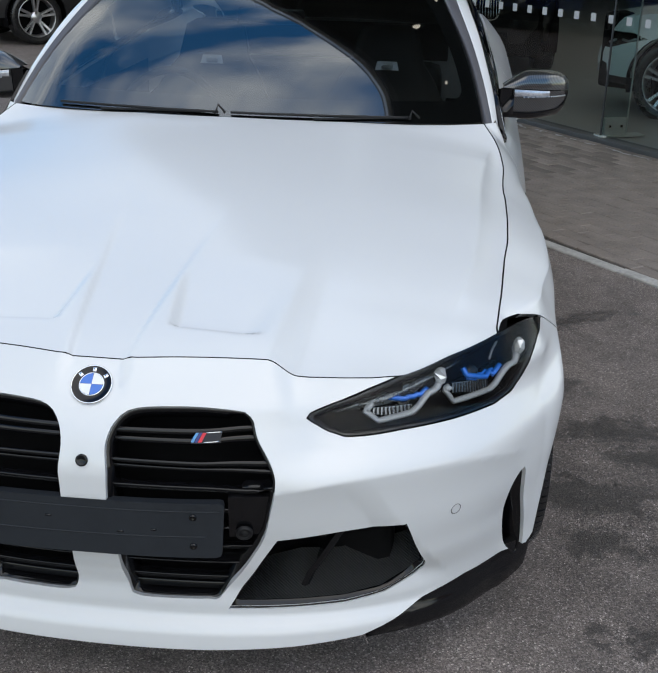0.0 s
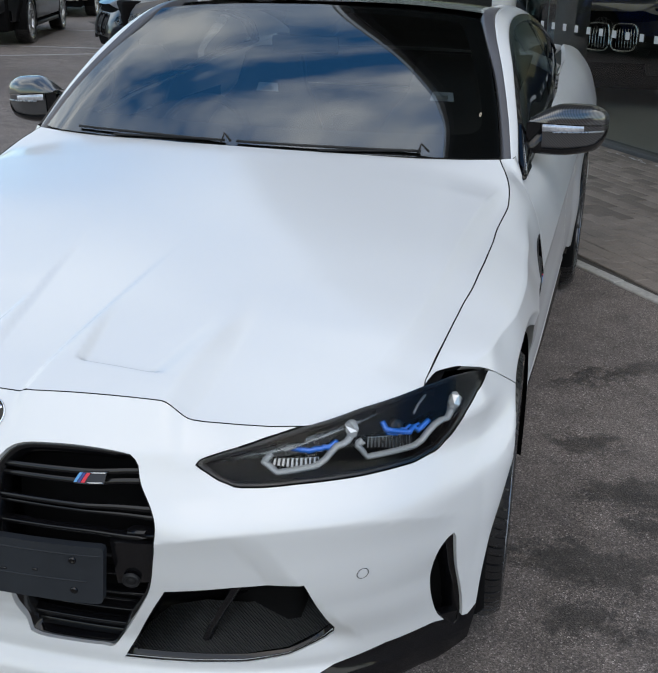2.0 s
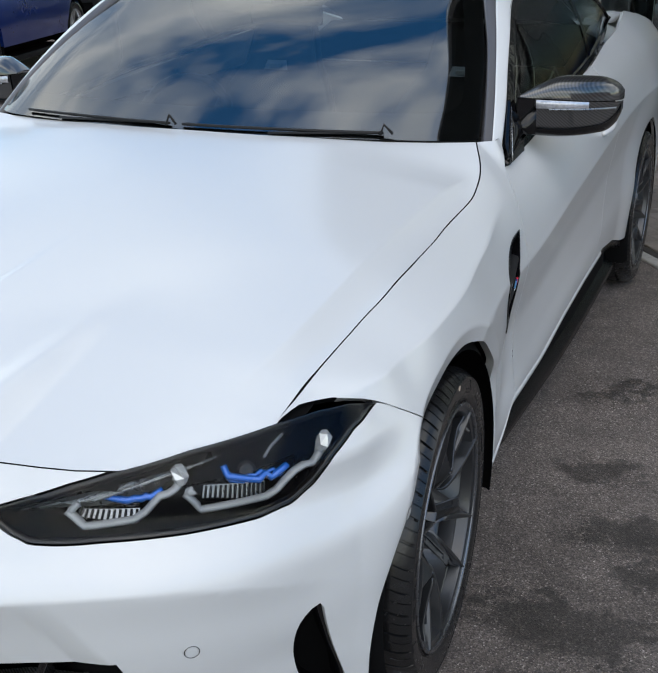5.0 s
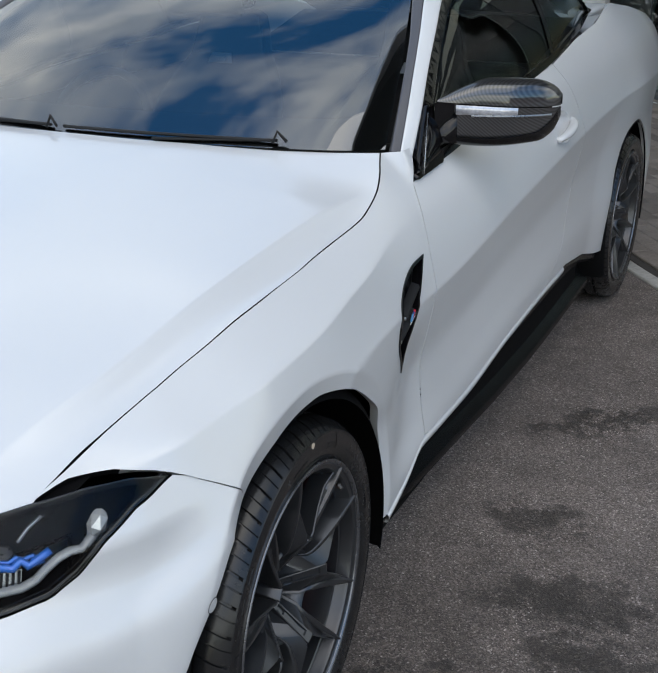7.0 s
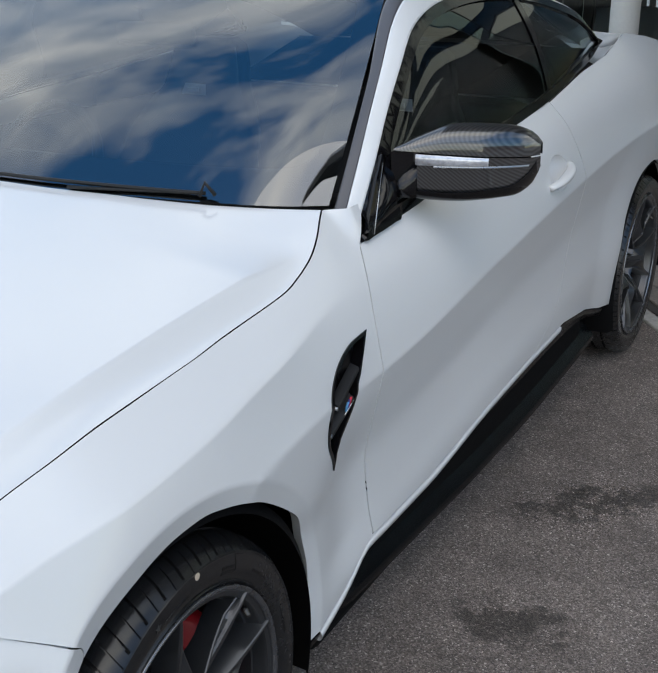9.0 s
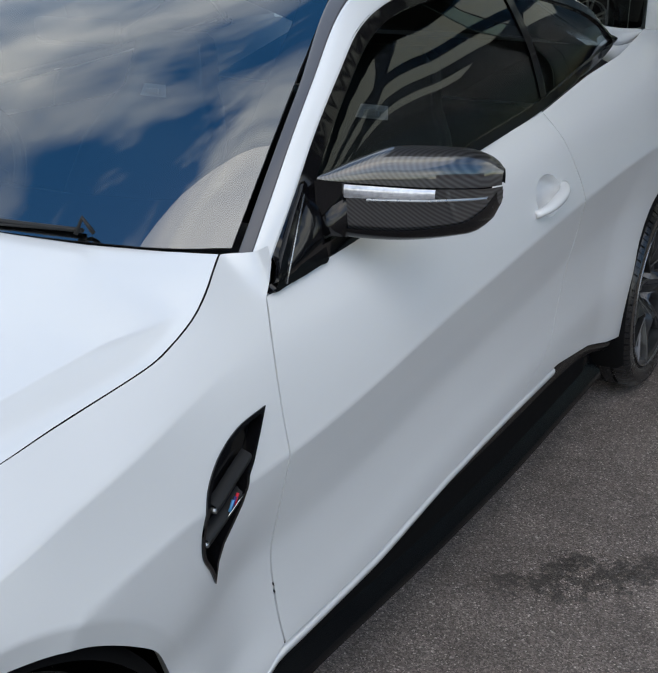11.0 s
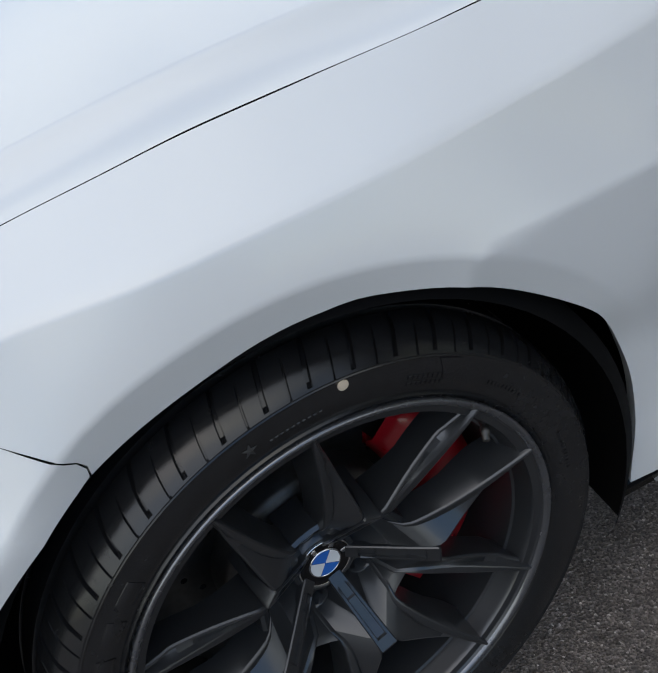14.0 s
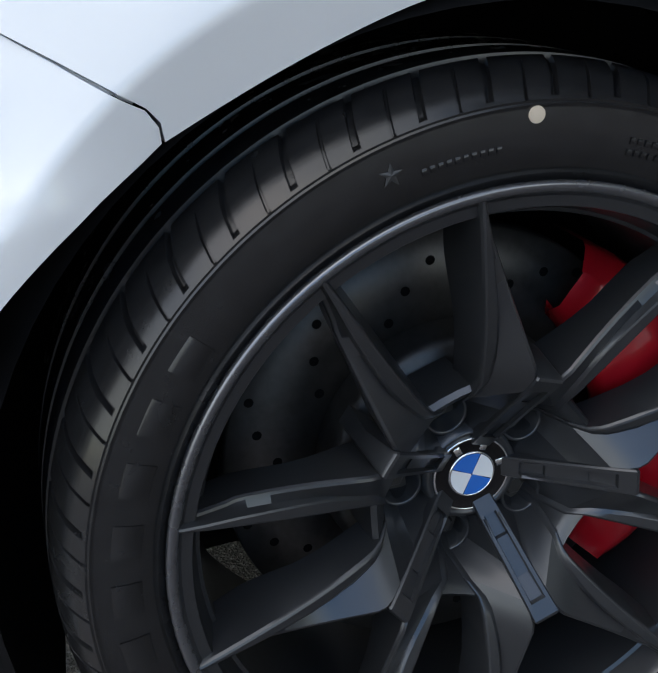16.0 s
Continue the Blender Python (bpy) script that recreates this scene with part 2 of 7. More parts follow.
def tube(path, radius, sides=8, flat=1.0, caps=True):
    """A round or flattened bar along a path."""
    path = np.array(path, float)
    rows, up = [], np.array([0.0, 0.0, 1.0])
    for k, p in enumerate(path):
        d = path[min(k + 1, len(path) - 1)] - path[max(k - 1, 0)]
        d /= np.linalg.norm(d)
        a = np.cross(d, up if abs(d[2]) < 0.95 else (1, 0, 0))
        a /= np.linalg.norm(a)
        b = np.cross(a, d)
        r = radius[k] if np.ndim(radius) else radius
        rows.append([p + r * (math.cos(w) * a + flat * math.sin(w) * b) for w in np.linspace(0, 2 * math.pi, sides, endpoint=False)])
    return loft(rows, closed_v=True, caps=caps)


def block(lo, hi, bevel=0.0, segments=2):
    """A box from corner to corner with rounded edges."""
    bm = bmesh.new()
    bmesh.ops.create_cube(bm, size=1)
    lo, hi = np.array(lo, float), np.array(hi, float)
    for v in bm.verts:
        v.co = (lo + hi) / 2 + (hi - lo) * np.array(v.co)
    if bevel:
        bmesh.ops.bevel(bm, geom=bm.edges[:], offset=bevel, segments=segments, affect="EDGES", profile=0.6)
    return bm


def join(*bms):
    """Several bmeshes in one."""
    out = bmesh.new()
    for b in bms:
        me = bpy.data.meshes.new("joined")
        b.to_mesh(me)
        b.free()
        out.from_mesh(me)
        bpy.data.meshes.remove(me)
    return out


# ---- the shape of the white car: front axle at y = 0, nose towards -y, left flank at +x ----
def crease(y):
    return table(y, [(-0.45, 0.61), (-0.3, 0.65), (0, 0.715), (0.35, 0.738), (0.66, 0.728), (1.3, 0.785), (2.0, 0.835), (2.9, 0.87), (3.8, 0.86)])


def shoulder(y):
    """Height of the fold along the front fender."""
    return table(y, [(-0.45, 0.775), (-0.222, 0.803), (-0.08, 0.818), (0.093, 0.831), (0.302, 0.850), (0.418, 0.863), (0.6, 0.885), (0.8, 0.9)])


FLARE = 0.427
SEAM_Z = [(-0.487, 0.7845), (-0.42, 0.7985), (-0.343, 0.8195), (-0.25, 0.8365), (-0.21, 0.843), (-0.05, 0.872), (0.09, 0.886), (0.24, 0.897), (0.35, 0.906), (0.47, 0.920), (0.525, 0.9325), (0.585, 0.952), (0.64, 0.976), (0.68, 0.9935), (0.716, 1.008)]
SEAM_X = [(-0.487, 0.7905), (-0.42, 0.7965), (-0.343, 0.803), (-0.25, 0.8085), (-0.167, 0.8135), (-0.09, 0.820), (-0.03, 0.823), (0.06, 0.825), (0.2, 0.8245), (0.3, 0.8205), (0.40, 0.8195), (0.487, 0.820), (0.525, 0.8165), (0.557, 0.811), (0.617, 0.795), (0.68, 0.77), (0.716, 0.751)]


def flank_base(y, z):
    """x of the left side without the front wheel's flare, drawn to the bonnet seam in front."""
    fold, seam = shoulder(y), table(y, SEAM_Z)
    return flank_raw(y, z) + np.interp(y, SEAM_AT, SEAM_MISS) * np.clip((z - fold) / np.maximum(seam - fold, 0.012), 0, 1)


def flank_raw(y, z):
    """x of the left side before the bonnet seam is met."""
    s = z - crease(y)
    low = table(s, [(-0.7, -0.045), (-0.5, -0.024), (-0.36, -0.016), (-0.2, -0.013), (-0.1, -0.004), (0, 0)])
    tuck = table(s, [(-0.7, -0.045), (-0.5, -0.024), (-0.36, -0.016), (-0.27, -0.023), (-0.18, -0.026), (-0.09, -0.015), (0, 0)])
    behind = smooth01(0.45, 0.75, y)
    low = low * (1 - behind) + tuck * behind
    k = smooth01(0.22, 0.66, y)

    def above(q):
        door = table(q, [(0, 0), (0.07, -0.019), (0.15, -0.05), (0.22, -0.103), (0.29, -0.175), (0.4, -0.33)])
        fend = table(q, [(0, 0), (0.05, -0.02), (0.1, -0.055), (0.16, -0.12), (0.2, -0.185), (0.26, -0.30)])
        return fend * (1 - k) + door * k

    wide = table(y, [(-0.5, 0.938), (-0.3, 0.948), (-0.1, 0.952), (0.1, 0.95), (0.35, 0.938), (0.66, 0.928), (1.4, 0.932), (2.2, 0.93), (2.6, 0.938), (2.9, 0.945), (3.3, 0.935), (3.8, 0.86)])
    fold = shoulder(y)
    seam = table(y, [(-0.478, 0.779), (-0.367, 0.812), (-0.21, 0.843), (-0.05, 0.872), (0.09, 0.886), (0.24, 0.897), (0.35, 0.906), (0.47, 0.920), (0.525, 0.9325), (0.585, 0.952), (0.64, 0.976), (0.68, 0.9935), (0.716, 1.008)])
    d1 = table(y, [(-0.45, -0.06), (-0.222, -0.052), (-0.08, -0.033), (0.093, -0.03), (0.302, -0.036), (0.418, -0.038), (0.7, -0.05)])
    d2 = above(seam - crease(y))
    t = np.clip(s / (fold - crease(y)), 0, 1)
    front = np.where(z < fold, d1 * t**0.9, d1 + (d2 - d1) * (z - fold) / np.maximum(seam - fold, 0.012))
    w = smooth01(-0.42, -0.26, y) * (1 - smooth01(0.30, 0.66, y))
    up = above(s) * (1 - w) + front * w
    rear = np.hypot(y - 2.86, z - 0.34)
    haunch = 0.012 * (1 - smooth01(0.40, 0.62, rear))
    scallop = -0.014 * np.exp(-(((y - 0.55) / 0.10) ** 2)) * smooth01(0.32, 0.42, z) * (1 - smooth01(0.55, 0.7, z))
    return wide + np.where(s < 0, low, up) + haunch + scallop


SEAM_AT = np.linspace(-0.52, 0.52, 160)
SEAM_MISS = (table(SEAM_AT, SEAM_X) - flank_raw(SEAM_AT, table(SEAM_AT, SEAM_Z))) * (1 - smooth01(0.22, 0.45, SEAM_AT)) * smooth01(-0.52, -0.46, SEAM_AT)


def flank(y, z):
    """x of the left side at y, z."""
    y, z = np.asarray(y, float), np.asarray(z, float)
    r = np.maximum(np.hypot(y - 0.01, z - 0.34), 0.05)
    q = np.maximum(FLARE / r, 1)
    corner = 0.031 * (1 - smooth01(0.42, 0.62, r)) * smooth01(-0.15, -0.33, y) * (1 - smooth01(0.48, 0.75, z))
    return flank_base(0.01 + (y - 0.01) * q, 0.34 + (z - 0.34) * q) - 0.24 * np.clip(FLARE - r, 0, 0.05) + 0.009 * (1 - smooth01(0.43, 0.56, r)) * smooth01(0.5, 0.6, z) + corner


def side_surface(y, z):
    return np.stack([flank(y, z), np.asarray(y, float), np.asarray(z, float)], -1)


def hood_z(x, y):
    """z of the bonnet."""
    x, y = np.abs(np.asarray(x, float)), np.asarray(y, float)
    mid = table(y, [(-0.82, 0.762), (-0.75, 0.787), (-0.66, 0.817), (-0.45, 0.865), (0, 0.945), (0.35, 0.992), (0.62, 1.022), (0.8, 1.034)])
    rim = table(y, [(-0.82, 0.70), (-0.72, 0.726), (-0.65, 0.743), (-0.478, 0.781), (-0.38, 0.811), (-0.21, 0.842), (0, 0.878), (0.24, 0.896), (0.47, 0.920), (0.525, 0.9325), (0.585, 0.952), (0.64, 0.976), (0.68, 0.9935), (0.72, 1.010), (0.8, 1.02)])
    half = table(y, [(-0.82, 0.62), (-0.70, 0.60), (-0.65, 0.62), (-0.478, 0.79), (-0.2, 0.817), (0.1, 0.828), (0.47, 0.8214), (0.525, 0.8185), (0.585, 0.8105), (0.64, 0.7944), (0.68, 0.7771), (0.72, 0.745), (0.8, 0.73)])
    t = np.clip(x / half, 0, 1.15)
    ridge = table(y, [(-0.8, 0.335), (-0.4, 0.365), (0, 0.40), (0.4, 0.43), (0.8, 0.45)])
    fall = table(t, [(0, 0), (0.35, 0.06), (0.7, 0.36), (0.9, 0.72), (1.0, 1.0), (1.15, 1.4)])
    turn = table(y, [(-0.6, 0.66), (-0.45, 0.70), (-0.256, 0.737), (0, 0.750), (0.2, 0.753), (0.4, 0.765), (0.57, 0.785), (0.8, 0.73)])
    tc = np.minimum(turn / half, 0.985)
    crisp = np.where(t < tc, 0.6 * (t / tc) ** 2.2, 0.6 + 0.4 * (1 - np.abs(1 - np.clip((t - tc) / (1 - tc), 0, 1)) ** 2.4) + 0.5 * np.maximum(t - 1, 0))
    cw = smooth01(-0.6, -0.32, y) * (1 - smooth01(0.42, 0.60, y))
    fall = fall * (1 - cw) + crisp * cw
    step = 0.42 * smooth01(-0.008, 0.055, (x - ridge)) + 0.58 * t**2.2
    k = 1 - smooth01(-0.72, -0.22, y)
    drop = (mid - rim) * (fall * (1 - k) + step * k)
    cw = 0.055 + 0.11 * (y + 0.74)
    channel = -0.009 * (1 - smooth01(-0.004, 0.017, x - cw)) * (1 - smooth01(-0.6, -0.05, y))
    px = smooth01(0.112, 0.138, x + 0.1 * (y + 0.65)) * (1 - smooth01(0.27, 0.335, x - 0.28 * (y + 0.62)))
    py = smooth01(-0.660, -0.638, y) * (1 - smooth01(-0.63, -0.36, y))
    return mid - drop + channel - 0.016 * px * py


def hood_surface(x, y):
    return np.stack([np.asarray(x, float), np.asarray(y, float), hood_z(x, y)], -1)


def nose_mid(z):
    return table(z, [(0.12, -0.825), (0.15, -0.852), (0.19, -0.850), (0.225, -0.822), (0.27, -0.828), (0.36, -0.868), (0.48, -0.888), (0.58, -0.888), (0.64, -0.872), (0.70, -0.835), (0.74, -0.80), (0.79, -0.75), (0.85, -0.68)])


def nose_surface(u, z):
    """The front wrapped round the corners: u in -1..1 from one side to the other."""
    u, z = np.asarray(u, float), np.asarray(z, float)
    n = table(z, [(0.12, 2.4), (0.58, 2.4), (0.68, 2.08), (0.85, 2.05)])
    yb = -0.20
    a = flank(yb + 0 * z, np.minimum(z, 0.80))
    b = yb - nose_mid(z)
    w = u * math.pi / 2
    low = 1 - smooth01(0.58, 0.66, z)
    blend = np.clip((np.abs(u) - 0.80 + 0.10 * low) / (0.17 - 0.03 * low), 0, 1)
    blend = blend * blend * (3 - 2 * blend)
    a = a * (1 - blend) + blend * flank(np.clip(yb - b * np.abs(np.cos(w)) ** (2 / n), -0.45, -0.19), np.minimum(z, 0.80))
    x = a * np.sign(w) * np.abs(np.sin(w)) ** (2 / n)
    y = yb - b * np.abs(np.cos(w)) ** (2 / n)
    ax = np.abs(x)
    edge = table(ax, [(0.25, 0.535), (0.353, 0.553), (0.425, 0.565), (0.5, 0.576), (0.58, 0.582), (0.642, 0.584), (0.718, 0.581), (0.781, 0.570), (0.832, 0.549), (0.94, 0.49)])
    below = np.clip((edge - z) / 0.13, 0, 1)
    under = below * (1.4 - 0.4 * below)
    split = 0.579 + (0.53 - z) * 0.56
    hollow = under * (0.011 * (1 - smooth01(0.80, 0.9, ax)) + 0.018 * np.clip((split - ax) / 0.06, 0, 1) * smooth01(0.24, 0.30, z))
    cheek = 0.016 * np.exp(-(((ax - 0.46) / 0.07) ** 2)) * smooth01(0.57, 0.63, z) * (1 - smooth01(0.70, 0.76, z))
    lean = 0.011 * smooth01(0.22, 0.32, ax) * np.sin(math.pi * np.clip((z - edge) / np.maximum(0.705 - edge, 0.05), 0, 1))
    d = (hollow + cheek + lean) * (1 - smooth01(0.86, 0.93, ax))
    return np.stack([x * (1 - 0.25 * d), y + d * 0.95, z], -1)


# ---- the place: ground ----
def inset(loop, d):
    """A closed 2D loop moved inwards by d."""
    p = np.array(loop, float)
    area = ((p[:, 0] * np.roll(p[:, 1], -1)) - (np.roll(p[:, 0], -1) * p[:, 1])).sum()
    a, b = p - np.roll(p, 1, axis=0), np.roll(p, -1, axis=0) - p
    na = np.stack([-a[:, 1], a[:, 0]], 1) / (np.linalg.norm(a, axis=1)[:, None] + 1e-9)
    nb = np.stack([-b[:, 1], b[:, 0]], 1) / (np.linalg.norm(b, axis=1)[:, None] + 1e-9)
    m = na + nb
    m /= np.maximum((m * nb).sum(1), 0.35)[:, None]
    return p + m * d * np.sign(area)


# ---- the white car ----
car = thing("coupe_car", "white two-door sports coupe with black trim parked on asphalt", "car")
NOSE = 1.2


def sides(name, make, mat, parent, label=""):
    """A part for the left flank and its mirror image for the right."""
    return [part(name, make(False), mat, parent, label), part(name, make(True), mat, parent, label)]


# outlines, shared by neighbours
GAP = [(-0.487, 0.7845), (-0.42, 0.7985), (-0.343, 0.8195), (-0.25, 0.8365), (-0.21, 0.843), (-0.05, 0.872), (0.09, 0.886), (0.24, 0.897), (0.35, 0.906), (0.47, 0.920), (0.525, 0.9325), (0.585, 0.952), (0.64, 0.976), (0.68, 0.9935), (0.716, 1.008)]
LAMP = [(0.2865, 0.684), (0.2915, 0.6935), (0.333, 0.710), (0.381, 0.7287), (0.436, 0.745), (0.531, 0.7665), (0.6545, 0.7835), (0.735, 0.7885), (0.80, 0.7845), (0.845, 0.773), (0.882, 0.7615), (0.845, 0.754), (0.80, 0.744), (0.745, 0.714), (0.72, 0.681), (0.688, 0.660), (0.635, 0.651), (0.535, 0.6490), (0.43, 0.6495), (0.370, 0.647), (0.338, 0.6465), (0.315, 0.657)]
LAMP = curve(dense(LAMP, 0.02), 120, True) * (NOSE, 1)
KIDNEY = curve([(0.050, 0.704), (0.075, 0.711), (0.1337, 0.713), (0.19, 0.707), (0.207, 0.699), (0.217, 0.67), (0.2127, 0.58), (0.2085, 0.514), (0.192, 0.412), (0.1365, 0.270), (0.122, 0.262), (0.072, 0.259), (0.033, 0.260), (0.024, 0.271), (0.0202, 0.315), (0.0184, 0.406), (0.0169, 0.55), (0.0204, 0.628), (0.0282, 0.666), (0.038, 0.690)], 100, True) * (NOSE, 1)
INTAKE = dense(np.array([(0.1455, 0.237), (0.218, 0.433), (0.315, 0.446), (0.428, 0.452), (0.484, 0.318), (0.480, 0.296), (0.464, 0.281), (0.40, 0.254), (0.33, 0.241), (0.247, 0.238)]) * (NOSE, 1), 0.02)
SLOT = curve([(0.738, 0.482), (0.70, 0.447), (0.696, 0.385), (0.715, 0.285), (0.75, 0.235), (0.785, 0.215), (0.775, 0.32), (0.752, 0.43)], 40, True) * (NOSE, 1)
FLIP = np.array([-1, 1])
HOOD_FRONT = [(0.0, -0.752), (0.052, -0.752), (0.075, -0.756), (0.16, -0.744), (0.232, -0.735), (0.349, -0.721), (0.38, -0.719), (0.418, -0.715), (0.484, -0.700), (0.54, -0.684), (0.602, -0.659)]
HOOD_REAR = [(0.744, 0.716), (0.68, 0.688), (0.55, 0.647), (0.4, 0.614), (0.2, 0.588), (0.0, 0.58)]

hf = np.array(HOOD_FRONT)
HOOD_FRONT = [(float(x), float(np.interp(x, hf[:, 0], hf[:, 1]))) for x in np.linspace(0, 0.602, 60)]
gap_yz = curve(GAP, 60)
gap_x = flank(gap_yz[:, 0], gap_yz[:, 1])
left = np.array(HOOD_FRONT[1:-1] + [(0.602, -0.659), (0.652, -0.6235), (0.697, -0.587), (0.745, -0.542)] + [(x - 0.0038, y) for x, y in zip(gap_x, gap_yz[:, 0])] + HOOD_REAR[1:-1])
right = left[::-1] * FLIP
hood_loop = np.vstack([[HOOD_FRONT[0]], left, [HOOD_REAR[-1]], right])
HOOD_FOLD = [(float(table(y, [(-0.6, 0.66), (-0.45, 0.70), (-0.256, 0.737), (0, 0.750), (0.2, 0.753), (0.4, 0.765), (0.57, 0.785)])), y) for y in np.linspace(-0.5, 0.56, 60)]
part("bonnet", sheet(hood_loop, hood_surface, step=0.012, e=0.005, folds=[[(s * (x + d), y) for x, y in HOOD_FOLD] for s in (-1, 1) for d in (-0.006, 0, 0.006)], depth=0.02, dark=lambda x, y: True), [PAINT, DARK], car, "smooth white bonnet with two sunken scoops")

# front bumper: its top edge follows the bonnet
front, shift = [], []
for x, y in HOOD_FRONT:
    z = float(hood_z(x, y)) - 0.0015
    n = float(table(z, [(0.12, 2.4), (0.58, 2.4), (0.68, 2.08), (0.85, 2.05)]))
    u = math.asin(min(1, (x / float(flank(-0.2, min(z, 0.8)))) ** (n / 2))) / (math.pi / 2)
    front.append((u * NOSE, z))
    shift.append((u * NOSE, z, y - 0.0022 - float(nose_surface(u, z)[..., 1])))
shift = np.array(shift)


def nose(u, z):
    u, z = np.asarray(u, float), np.asarray(z, float)
    p = nose_surface(u / NOSE, z)
    a = np.abs(u)
    top, dy = np.interp(a, shift[:, 0], shift[:, 1]), np.interp(a, shift[:, 0], shift[:, 2])
    p[..., 1] += dy * smooth01(-0.07, 0.0, z - top) * (1 - smooth01(shift[-1, 0], shift[-1, 0] + 0.05, a))
    return p


half = front + [tuple(np.array((0.45, 0.742)) * (NOSE, 1))]
half += [tuple(np.array(p) * (NOSE, 1)) for p in ((0.60, 0.70), (0.70, 0.72), (0.80, 0.765), (0.845, 0.7675), (0.875, 0.7615), (0.907, 0.7485), (0.9224, 0.738), (0.9507, 0.7200), (0.9768, 0.7010), (0.9942, 0.6880), (0.9995, 0.6765), *curve([(0.9995, 0.6665), (0.951, 0.622), (0.884, 0.526), (0.844, 0.43), (0.822, 0.33), (0.814, 0.255)], 36), (0.797, 0.235), (0.72, 0.245), (0.59, 0.242), (0.485, 0.219), (0.41, 0.185), (0.367, 0.168), (0.25, 0.158), (0.12, 0.152))]
half = np.array(half)
bumper_loop = np.vstack([half, [(0, 0.15)], half[::-1][:-1] * FLIP])
holes = [KIDNEY, KIDNEY * FLIP, INTAKE, INTAKE * FLIP, SLOT, SLOT * FLIP, LAMP, LAMP * FLIP]
arcs = []
for r in (FLARE - 0.005, FLARE, FLARE + 0.005):
    arc = []
    for a in np.linspace(radians(100), radians(190), 60):
        y, z = 0.01 + r * math.cos(a), 0.34 + r * math.sin(a)
        n = float(table(z, [(0.12, 2.4), (0.58, 2.4), (0.68, 2.08), (0.85, 2.05)]))
        c = (-0.20 - y) / (-0.20 - float(nose_mid(z)))
        if 0.02 < c < 0.9:
            arc.append((math.acos(c ** (n / 2)) / (math.pi / 2) * NOSE, z))
    arcs += [np.array(arc), np.array(arc) * FLIP]
for d in (-0.004, 0, 0.004):
    for f in (1, -1):
        arcs.append([(f * u * NOSE, z + d) for u, z in curve([(0.242, 0.5635), (0.30, 0.5745), (0.379, 0.5820), (0.46, 0.5838), (0.55, 0.580), (0.6225, 0.563), (0.6755, 0.543)], 50)])
        arcs.append([(f * (u + d) * NOSE, z) for u, z in curve([(0.377, 0.540), (0.402, 0.493), (0.429, 0.444)], 14)])
bumper = part("front_bumper", sheet(bumper_loop, nose, holes, step=0.011, depth=0.014, e=0.004, folds=arcs, dark=lambda u, z: z > 0.60 and abs(u) > 0.34 * NOSE or z > 0.73), [PAINT, DARK], car, "white front bumper with deep openings")

# fenders, doors, quarter panels
ARCH = [(0.40, 0.27), (0.40, 0.31), (0.401, 0.39), (0.384, 0.475), (0.345, 0.56), (0.30, 0.612), (0.19, 0.69), (0.085, 0.726), (0.03, 0.730), (-0.03, 0.7245), (-0.100, 0.7045), (-0.184, 0.6725)]
DOOR_FRONT = [(0.742, 0.942), (0.695, 0.88), (0.67, 0.803), (0.66, 0.72), (0.647, 0.63), (0.640, 0.535), (0.652, 0.42), (0.66, 0.366)]
DOOR_REAR = [(1.66, 0.405), (1.847, 0.485), (1.917, 0.585), (1.974, 0.69), (1.995, 0.827), (1.962, 0.945), (1.928, 1.0555)]
BELT = [(1.926, 1.056), (1.52, 1.026), (1.25, 0.992), (1.01, 0.964), (0.888, 0.953), (0.742, 0.942)]
fender_loop = np.vstack([gap_yz, [(0.757, 1.007), (0.80, 1.008), (0.785, 0.985)], curve(DOOR_FRONT, 40) - (0.0022, 0), [(0.53, 0.306)], curve(ARCH, 60), [(-0.1985, 0.6670), (-0.1992, 0.6790), (-0.2060, 0.6890), (-0.226, 0.7042), (-0.252, 0.7222), (-0.279, 0.7402), (-0.297, 0.7525), (-0.316, 0.764), (-0.335, 0.7735), (-0.376, 0.7865), (-0.43, 0.7905)]])
VENT = np.array([(0.632, 0.817), (0.565, 0.812), (0.512, 0.796), (0.478, 0.776), (0.455, 0.752), (0.436, 0.712), (0.434, 0.670), (0.452, 0.638), (0.470, 0.604), (0.474, 0.640), (0.486, 0.665), (0.515, 0.692), (0.532, 0.708), (0.555, 0.742), (0.572, 0.755)])
VENT = np.vstack([curve(VENT[:9], 30), VENT[9:]])


def fender_surface(y, z):
    """The fender, drawn out to meet the pillar foot and the window surround."""
    y, z = np.asarray(y, float), np.asarray(z, float)
    x = flank(y, z)
    w = smooth01(0.715, 0.765, y) * smooth01(0.885, 0.95, z)
    return np.stack([x + w * np.maximum(0.836 - 0.55 * (z - 0.945) - x, 0), y, z], -1)


